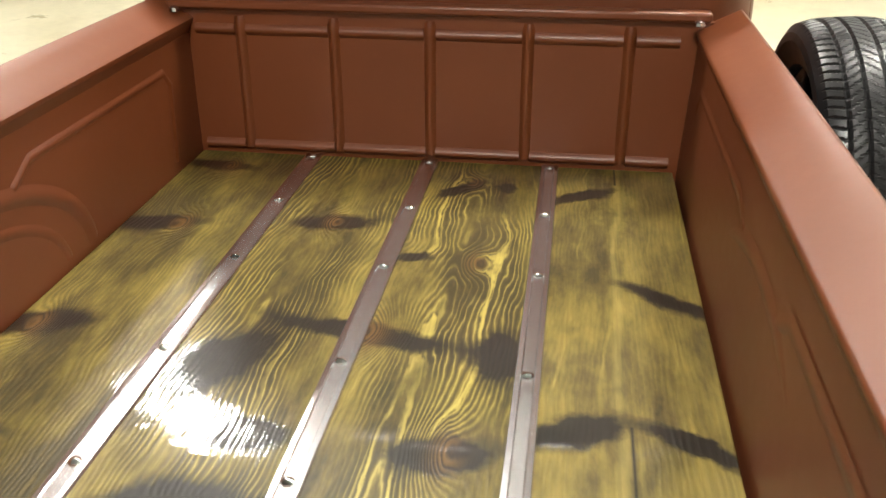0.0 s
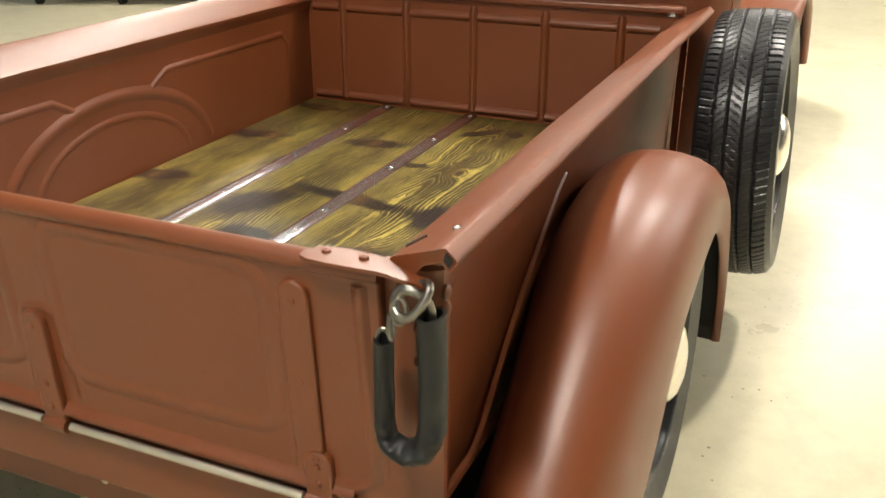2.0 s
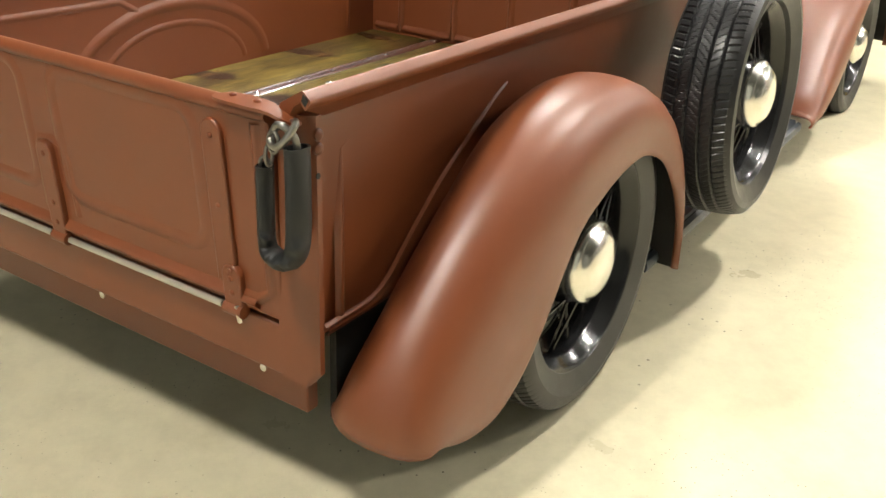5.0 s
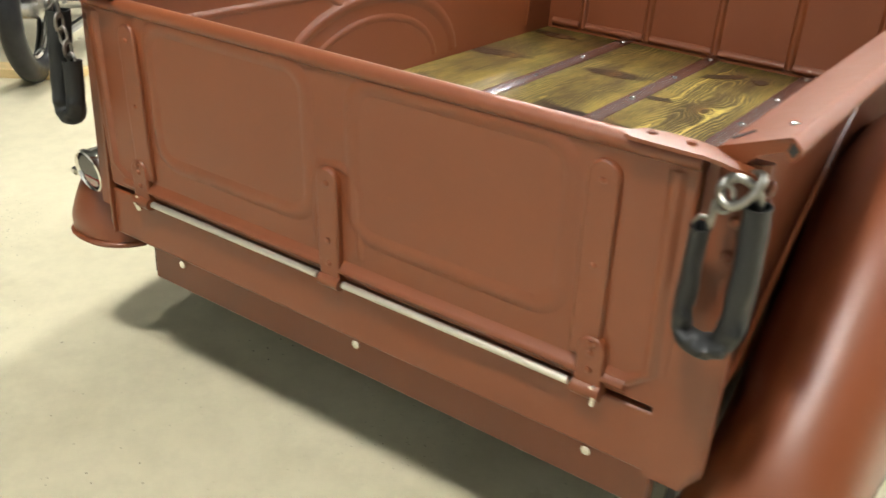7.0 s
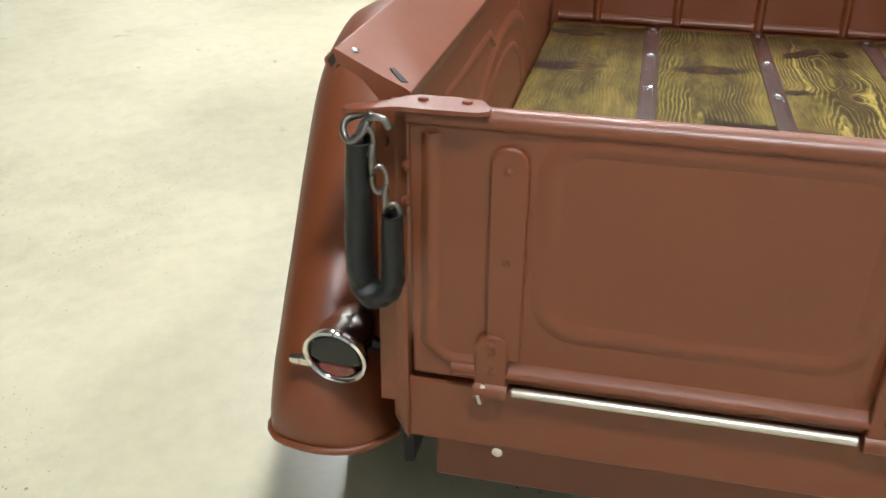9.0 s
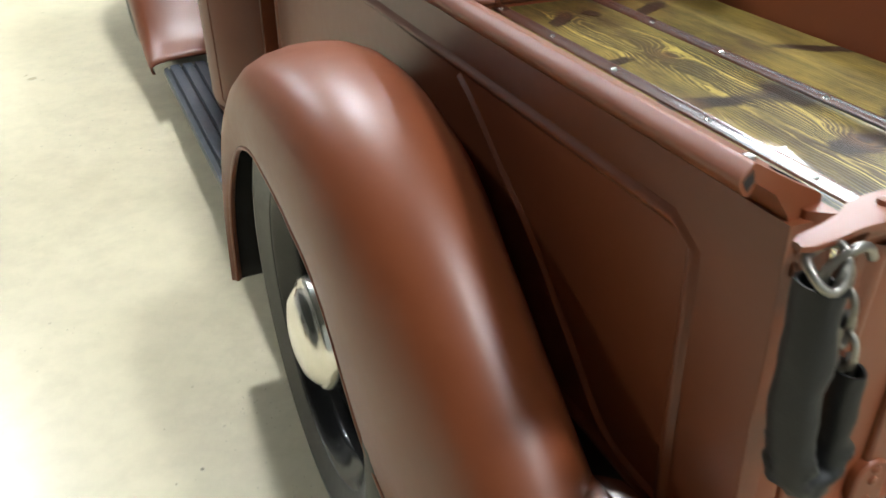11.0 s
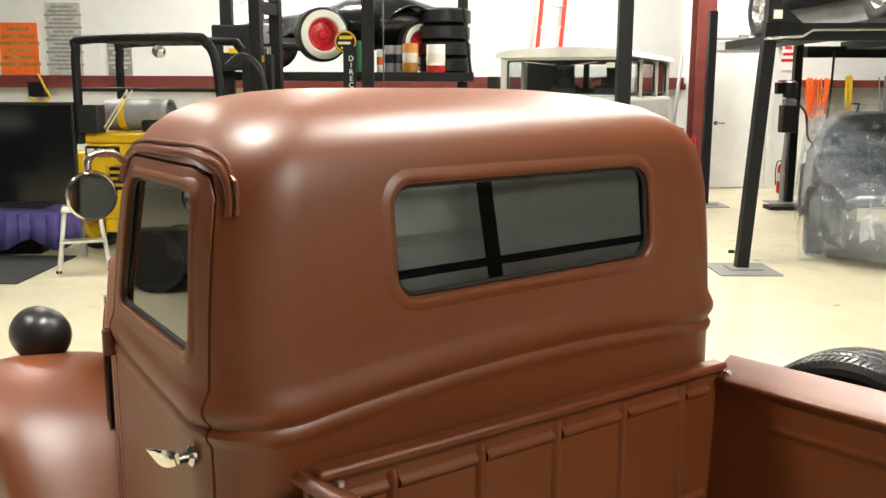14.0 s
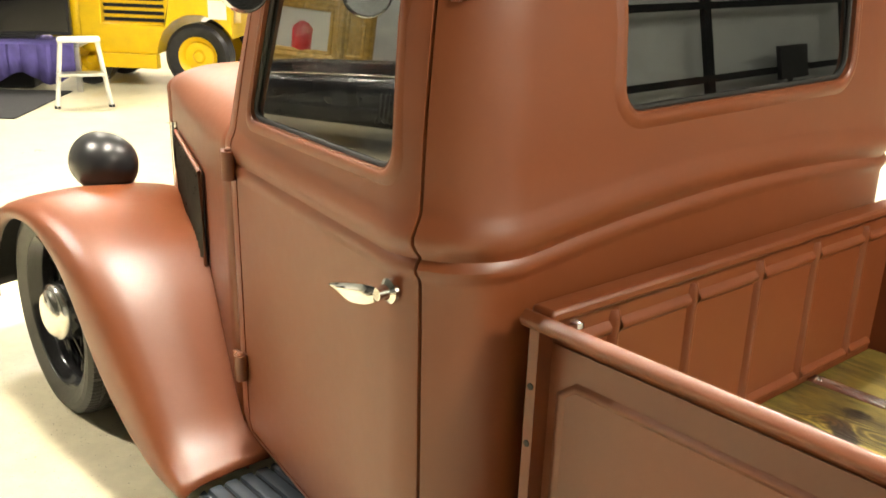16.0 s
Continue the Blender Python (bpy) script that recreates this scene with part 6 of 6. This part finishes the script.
for sy in (-1, 1):
    plain_wheel(fl, 0.30, sy * 0.36, 0.29, 0.29, YELLOW, False, -90 if sy < 0 else 90, 0.2)
    plain_wheel(fl, -0.72, sy * 0.33, 0.22, 0.22, YELLOW, False, -90 if sy < 0 else 90, 0.16)
mesh_part("gas_bottle", *lathe([(-0.36, 0.03), (-0.34, 0.10), (-0.28, 0.15), (0.24, 0.15), (0.30, 0.13), (0.31, 0.15), (0.36, 0.15), (0.36, 0.12), (0.30, 0.10), (0.30, 0.002)], 28, "x", (-0.42, -0.05, 1.26)), GREY, fl, "grey gas bottle lying across the back")
mesh_part("bottle_band", *lathe([(-0.12, 0.154), (-0.05, 0.154)], 28, "x", (-0.42, -0.05, 1.26)), YELLOW, fl)
for sy in (-0.42, 0.42):
    mesh_part("guard_hoop", *tube(smooth_curve([(-0.80, sy, 1.0), (-0.80, sy, 1.55), (-0.79, sy, 1.86), (-0.70, sy, 1.95), (0.30, sy, 1.97), (0.46, sy, 1.92), (0.56, sy, 1.70), (0.62, sy, 0.9)], 34), 0.042, 10), MATT_BLACK, fl, "black tubular overhead guard")
for k in range(5):
    xx = -0.68 + 0.22 * k
    mesh_part("guard_bar", *tube([(xx, -0.42, 1.955), (xx, 0.42, 1.955)], 0.024, 8), MATT_BLACK, fl)
mesh_part("guard_bar", *tube([(-0.80, -0.42, 1.50), (0.58, -0.42, 1.50)], 0.018, 8), MATT_BLACK, fl)
mesh_part("work_lamp", *lathe([(-0.55, 0.02), (-0.52, 0.055), (-0.47, 0.055)], 16, "y", (0.05, 0, 1.84)), STEEL, fl)
for sy in (-0.28, 0.28):
    mesh_part("mast", *box(0.84, 0.94, sy - 0.05, sy + 0.05, 0.05, 2.35), MATT_BLACK, fl)
mesh_part("mast_beam", *box(0.85, 0.93, -0.3, 0.3, 2.2, 2.3), MATT_BLACK, fl)
mesh_part("lift_ram", *tube([(0.89, 0, 0.1), (0.89, 0, 1.9)], 0.04, 10), STEEL, fl)
mesh_part("mast_rail", *box(0.70, 0.90, -0.16, -0.08, 0.05, 1.88), SATIN_BLACK, fl)
mesh_part("mast_rail", *box(0.97, 1.03, -0.30, -0.22, 0.05, 1.82), MATT_BLACK, fl)
for k in range(2):
    mesh_part("hose", *tube(smooth_curve([(0.66, -0.44 - 0.03 * k, 1.72), (0.80, -0.42, 1.82), (0.96, -0.40, 1.70 - 0.05 * k), (1.0, -0.36, 1.35), (0.98, -0.34, 1.0)], 20), 0.016, 8), RUBBER, fl)
    mesh_part("tie_rope", *tube([(-0.30 + 0.05 * k, -0.44, 1.50), (-0.62 + 0.04 * k, -0.34, 1.12)], 0.007, 6), CREAM, fl, "pale rope")
mesh_part("rubber_block", *box(-0.80, -0.60, -0.46, -0.30, 1.10, 1.36), RUBBER, fl, bevel=0.01)
for k, zz in enumerate((1.55, 1.75)):
    mesh_part("yellow_marker", *box(0.95, 0.955, -0.33, -0.27, zz, zz + 0.06), YELLOW, fl)
ring = [(0.42 + 0.15 * math.cos(a), 0.17 * math.sin(a), 1.28 + 0.08 * math.cos(a)) for a in (2 * math.pi * k / 20 for k in range(20))]
mesh_part("steering_wheel", *tube(ring, 0.012, 6, True), MATT_BLACK, fl)
mesh_part("seat", *box(-0.30, 0.15, -0.22, 0.22, 1.10, 1.22), MATT_BLACK, fl, bevel=0.03)
mesh_part("rag", *grid([[(0.66 + 0.01 * math.sin(k), -0.47 - 0.01 * (k % 2), 0.95 - 0.07 * k), (0.75 - 0.008 * k, -0.475 - 0.012 * ((k + 1) % 2), 0.95 - 0.07 * k)] for k in range(6)]), PINE, fl, "tan rag", thick=0.006)
dn = thing("equipment_box", "black equipment box with a plain maker's panel", "box", at(-2.36, 11.2, 1.72))
mesh_part("case", *box(-0.26, 0.26, -0.2, 0.2, 0.0, 0.52), MATT_BLACK, dn, bevel=0.02)
mesh_part("maker_panel", *box(-0.12, 0.08, -0.208, -0.202, 0.20, 0.32), CREAM, dn)
mesh_part("maker_panel", *box(-0.06, 0.04, -0.211, -0.2085, 0.19, 0.25), YELLOW, dn)

# ---- television on a draped table, step stool, mat ----
tv = thing("television", "large black television on a draped table", "television", at(-3.80, 8.55, 0, 4))
mesh_part("screen", *box(-0.46, 0.46, -0.03, -0.022, 0.47, 1.36), SCREEN, tv)
mesh_part("bezel", *join(box(-0.48, 0.48, -0.025, 0.03, 0.44, 0.47), box(-0.48, 0.48, -0.025, 0.03, 1.36, 1.385), box(-0.48, -0.46, -0.025, 0.03, 0.47, 1.36), box(0.46, 0.48, -0.025, 0.03, 0.47, 1.36), box(-0.46, 0.46, -0.015, 0.05, 0.47, 1.36)), SATIN_BLACK, tv)
mesh_part("stand", *box(-0.2, 0.2, -0.12, 0.12, 0.42, 0.445), SATIN_BLACK, tv)
table = thing("draped_table", "low table draped with a purple cloth", "table", at(-3.72, 8.5, 0, 4))
mesh_part("top", *box(-0.55, 0.55, -0.30, 0.30, 0.38, 0.405), GREY, table)
for sx in (-0.52, 0.52):
    for sy in (-0.27, 0.27):
        mesh_part("leg", *box(sx - 0.02, sx + 0.02, sy - 0.02, sy + 0.02, 0.0, 0.38), ALUMINIUM, table)
rows = []
for i in range(40):
    a = -0.57 + 1.08 * i / 39
    wob = 0.018 * math.sin(i * 1.3) + 0.012 * math.sin(i * 2.9)
    rows.append([(a, 0.25, 0.413), (a, -0.29, 0.413), (a, -0.315 - 0.3 * wob, 0.40), (a, -0.33 - 0.6 * wob, 0.30), (a + 0.01, -0.345 - wob, 0.12 + 0.05 * math.sin(i * 0.35))])
mesh_part("cloth", *grid(rows), PURPLE, table, "purple cloth", thick=0.004)
mesh_part("clutter_box", *box(-0.4, 0.1, -0.15, 0.2, 0.0, 0.2), MATT_BLACK, table, bevel=0.02)

st = thing("step_stool", "small folding aluminium step stool", "step stool", at(-2.98, 7.75, 0, 20))
for sx in (-0.16, 0.16):
    mesh_part("front_leg", *tube([(sx * 1.25, -0.20, 0.0), (sx * 0.85, -0.02, 0.50)], 0.030, 8, False, 0.6), CREAM, st)
    mesh_part("rear_leg", *tube([(sx * 1.25, 0.26, 0.0), (sx * 0.85, 0.05, 0.48)], 0.015, 8), ALUMINIUM, st)
    mesh_part("foot", *box(sx * 1.25 - 0.022, sx * 1.25 + 0.022, -0.225, -0.175, 0.0, 0.02), RUBBER, st)
mesh_part("top_step", *box(-0.16, 0.16, -0.10, 0.11, 0.49, 0.52), CREAM, st, bevel=0.008)
mesh_part("lower_step", *box(-0.175, 0.175, -0.20, -0.06, 0.24, 0.265), ALUMINIUM, st, bevel=0.006)
structure("floor_mat", box(-7.2, -3.25, 7.05, 8.25, 0.001, 0.010), MAT_RUBBER, "black rubber floor mat", HALL)

sock = thing("wall_charger", "black battery charger with a yellow lead", "charger", at(-6.0, BACK - 0.2))
mesh_part("case", *box(-0.12, 0.12, -0.05, 0.1, 1.36, 1.58), MATT_BLACK, sock)
mesh_part("lead", *tube(smooth_curve([(0.05, -0.06, 1.7), (0.14, -0.06, 1.5), (0.20, -0.06, 1.35), (0.05, -0.06, 1.28), (-0.1, -0.06, 1.36)], 24), 0.018, 8), YELLOW, sock)

# ---- behind and beside the camera ----
posts = [box(x - 0.07, x + 0.07, -0.03, 0.03, 0, 2.6) for x in (-1.9, 1.2, 4.3, 7.4, 10.5)]
bars = [box(-1.9, 10.5, -0.028, 0.028, z - 0.04, z + 0.04) for z in (0.04, 0.98, 1.78, 2.56)]
structure("office_glazing", join(*posts, *bars), MATT_BLACK, "black window frames of an office front", pose(0, -3.15, 0))
structure("office_wall", box(-6, 12, -0.25, -0.05, 0, 4.9), OFFICE_WALL, "pale office wall behind black frames", pose(0, -3.4, 0))
desk = thing("office_desk", "dark office desk behind the black window frames", "desk", pose(9.0, -3.9, 0))
mesh_part("desk_top", *box(-1.2, 1.2, 0.56, 1.1, 0.70, 0.74), SATIN_BLACK, desk, bevel=0.004)
for sx in (-1.1, 1.1):
    mesh_part("desk_leg", *box(sx - 0.03, sx + 0.03, 0.60, 1.06, 0.0, 0.70), MATT_BLACK, desk)
screen = thing("computer_monitor", "black computer monitor on an office desk", "monitor", pose(9.1, -3.1, 0.74))
mesh_part("panel", *box(-0.32, 0.32, -0.03, 0.03, 0.12, 0.52), SATIN_BLACK, screen, bevel=0.008)
mesh_part("stand", *join(box(-0.04, 0.04, -0.05, -0.03, 0.0, 0.3), box(-0.14, 0.14, -0.10, 0.08, 0.0, 0.012)), SATIN_BLACK, screen)
cab_w = thing("white_cabinet", "white workshop cabinet on black castors", "cabinet", pose(-5.2, 6.3, 0, 0, 0, 12))
mesh_part("case", *box(-1.0, 1.3, -0.5, 0.5, 0.12, 1.1), WHITE_PAINT, cab_w, bevel=0.02)
for sx in (-0.85, 0.0, 1.15):
    mesh_part("castor", *lathe([(-0.02, 0.06), (0.02, 0.06)], 14, "x", (sx, -0.42, 0.06)), RUBBER, cab_w)
mesh_part("dark_panel", *box(1.32, 1.9, -0.4, 0.4, 0.25, 0.9), MATT_BLACK, cab_w, bevel=0.02)

bike = thing("motorcycle", "chrome and black motorcycle standing beside the truck", "motorcycle", pose(-3.25, 1.75, 0, 0, 0, 42))
for yy in (-0.65, 0.75):
    w = new("wheel")
    w.parent = bike
    w.matrix_basis = pose(0, yy, 0.31)
    mesh_part("tyre", *tube([(0, 0.27 * math.cos(a), 0.27 * math.sin(a)) for a in (2 * math.pi * k / 32 for k in range(32))], 0.05, 10, True), TYRE, w)
    mesh_part("rim", *tube([(0, 0.215 * math.cos(a), 0.215 * math.sin(a)) for a in (2 * math.pi * k / 32 for k in range(32))], 0.016, 8, True), CHROME, w)
    mesh_part("hub", *lathe([(-0.05, 0.05), (0.05, 0.05)], 16, "x"), STEEL, w)
mesh_part("engine", *box(-0.16, 0.16, -0.25, 0.25, 0.25, 0.60), SATIN_BLACK, bike, bevel=0.04)
mesh_part("engine_cover", *lathe([(0.15, 0.12), (0.19, 0.11), (0.20, 0.06), (0.205, 0.002)], 24, "x", (0, -0.05, 0.42)), CHROME, bike, "chrome engine cover")
mesh_part("tank", *lathe([(-0.30, 0.04), (-0.2, 0.14), (0.1, 0.16), (0.25, 0.05)], 20, "y", (0, 0.1, 0.78)), BLACK, bike)
mesh_part("seat", *box(-0.13, 0.13, -0.75, -0.15, 0.68, 0.78), MATT_BLACK, bike, bevel=0.04)
mesh_part("exhaust", *tube(smooth_curve([(0.16, 0.2, 0.45), (0.2, 0.1, 0.25), (0.2, -0.4, 0.22), (0.2, -0.95, 0.25)], 18), 0.035, 10), CHROME, bike)
mesh_part("fork", *tube([(0.08, 0.75, 0.31), (0.08, 0.5, 0.95)], 0.022, 8), CHROME, bike)
mesh_part("fork", *tube([(-0.08, 0.75, 0.31), (-0.08, 0.5, 0.95)], 0.022, 8), CHROME, bike)
mesh_part("handlebar", *tube(smooth_curve([(-0.38, 0.30, 1.02), (-0.2, 0.45, 0.98), (0.2, 0.45, 0.98), (0.38, 0.30, 1.02)], 16), 0.014, 8), CHROME, bike)
plank = thing("timber", "raw pine board lying on the floor", "board", pose(-2.78, 1.33, 0, 0, 0, 32))
mesh_part("board", *box(-1.0, 0.12, -0.06, 0.06, 0.0, 0.04), PINE, plank, bevel=0.003)

# gilt pictures and a black car beyond the television, mirrored in the door glass
def framed_picture(m, label, w, z0, z1, mat):
    t = thing("framed_picture", label, "picture", m, "gilt pictures")
    mesh_part("sheet", *box(-w, w, 0.0, 0.02, z0, z1), mat, t)
    for k, (r, out) in enumerate(((0.030, 0.0), (0.045, 0.055), (0.025, 0.10))):
        loop = rounded_rect(-w - out, w + out, z0 - out, z1 + out, 0.03, 3)
        mesh_part("frame", *tube([(a, -0.02 - (0.01 if i % 2 and k == 1 else 0.0), b) for i, (a, b) in enumerate(loop)], r, 8, True), GOLD, t, "carved gilt frame")
    return t


art = framed_picture(pose(-3.22, 11.16, 0, 0, 0, 16), "gilt framed picture of a red bottle on white", 0.36, 0.50, 1.00, CREAM)
mesh_part("red_shape", *lathe([(0.50, 0.04), (0.51, 0.15), (0.76, 0.155), (0.84, 0.10), (0.86, 0.09), (0.93, 0.08), (0.96, 0.01)], 20, "z", (-0.03, 0.10, 0)), RED, art)
mesh_part("easel", *join(box(-0.30, -0.26, 0.03, 0.07, 0.0, 1.0), box(0.26, 0.30, 0.03, 0.07, 0.0, 1.0), box(-0.46, 0.46, -0.05, 0.07, 0.36, 0.39)), PINE, art)
art = framed_picture(pose(-3.80, 10.90, 0, 0, 0, 16), "narrow gilt picture in a carved frame", 0.10, 0.50, 1.00, GOLD)
mesh_part("easel", *join(box(-0.09, -0.05, 0.03, 0.07, 0.0, 1.0), box(0.05, 0.09, 0.03, 0.07, 0.0, 1.0), box(-0.2, 0.2, -0.05, 0.07, 0.36, 0.39)), PINE, art)

low = thing("black_car", "low black lacquered car with side louvres", "car", pose(-2.6, 8.1, 0, 0, 0, 22))
side = [(-0.42, 0.24), (-0.47, 0.27), (-0.48, 0.36), (-0.455, 0.385), (-0.465, 0.41), (-0.46, 0.50), (-0.43, 0.52), (-0.42, 0.60), (-0.36, 0.66), (0.0, 0.70), (0.42, 0.62), (0.48, 0.36), (0.42, 0.24)]
rows = [[(x, y * k, 0.24 + (z - 0.24) * h) for y, z in side] for x, k, h in ((-1.9, 0.75, 0.8), (-1.7, 0.95, 1.05), (-0.6, 1.0, 1.12), (0.2, 1.0, 0.95), (0.9, 0.95, 0.70), (1.6, 0.85, 0.50), (1.8, 0.6, 0.35))]
body = mesh_part("body", *grid(rows, True, True), BLACK, low, sharp=40)
mesh_part("chrome_strip", *tube([(-1.7, -0.42, 0.635), (-0.6, -0.43, 0.665), (0.2, -0.43, 0.60), (0.9, -0.41, 0.51)], 0.010, 8), CHROME, body)
for k in range(12):
    mesh_part("louvre", *box(-0.86 + 0.035 * k, -0.845 + 0.035 * k, -0.495, -0.46, 0.30, 0.52), SATIN_BLACK, body)
for x in (-1.3, 1.25):
    for y in (-0.40, 0.40):
        mesh_part("wheel", *lathe([(-0.07, 0.02), (-0.075, 0.16), (-0.06, 0.25), (0.06, 0.25), (0.075, 0.16), (0.07, 0.02)], 28, "y", (x, y, 0.25)), TYRE, low)
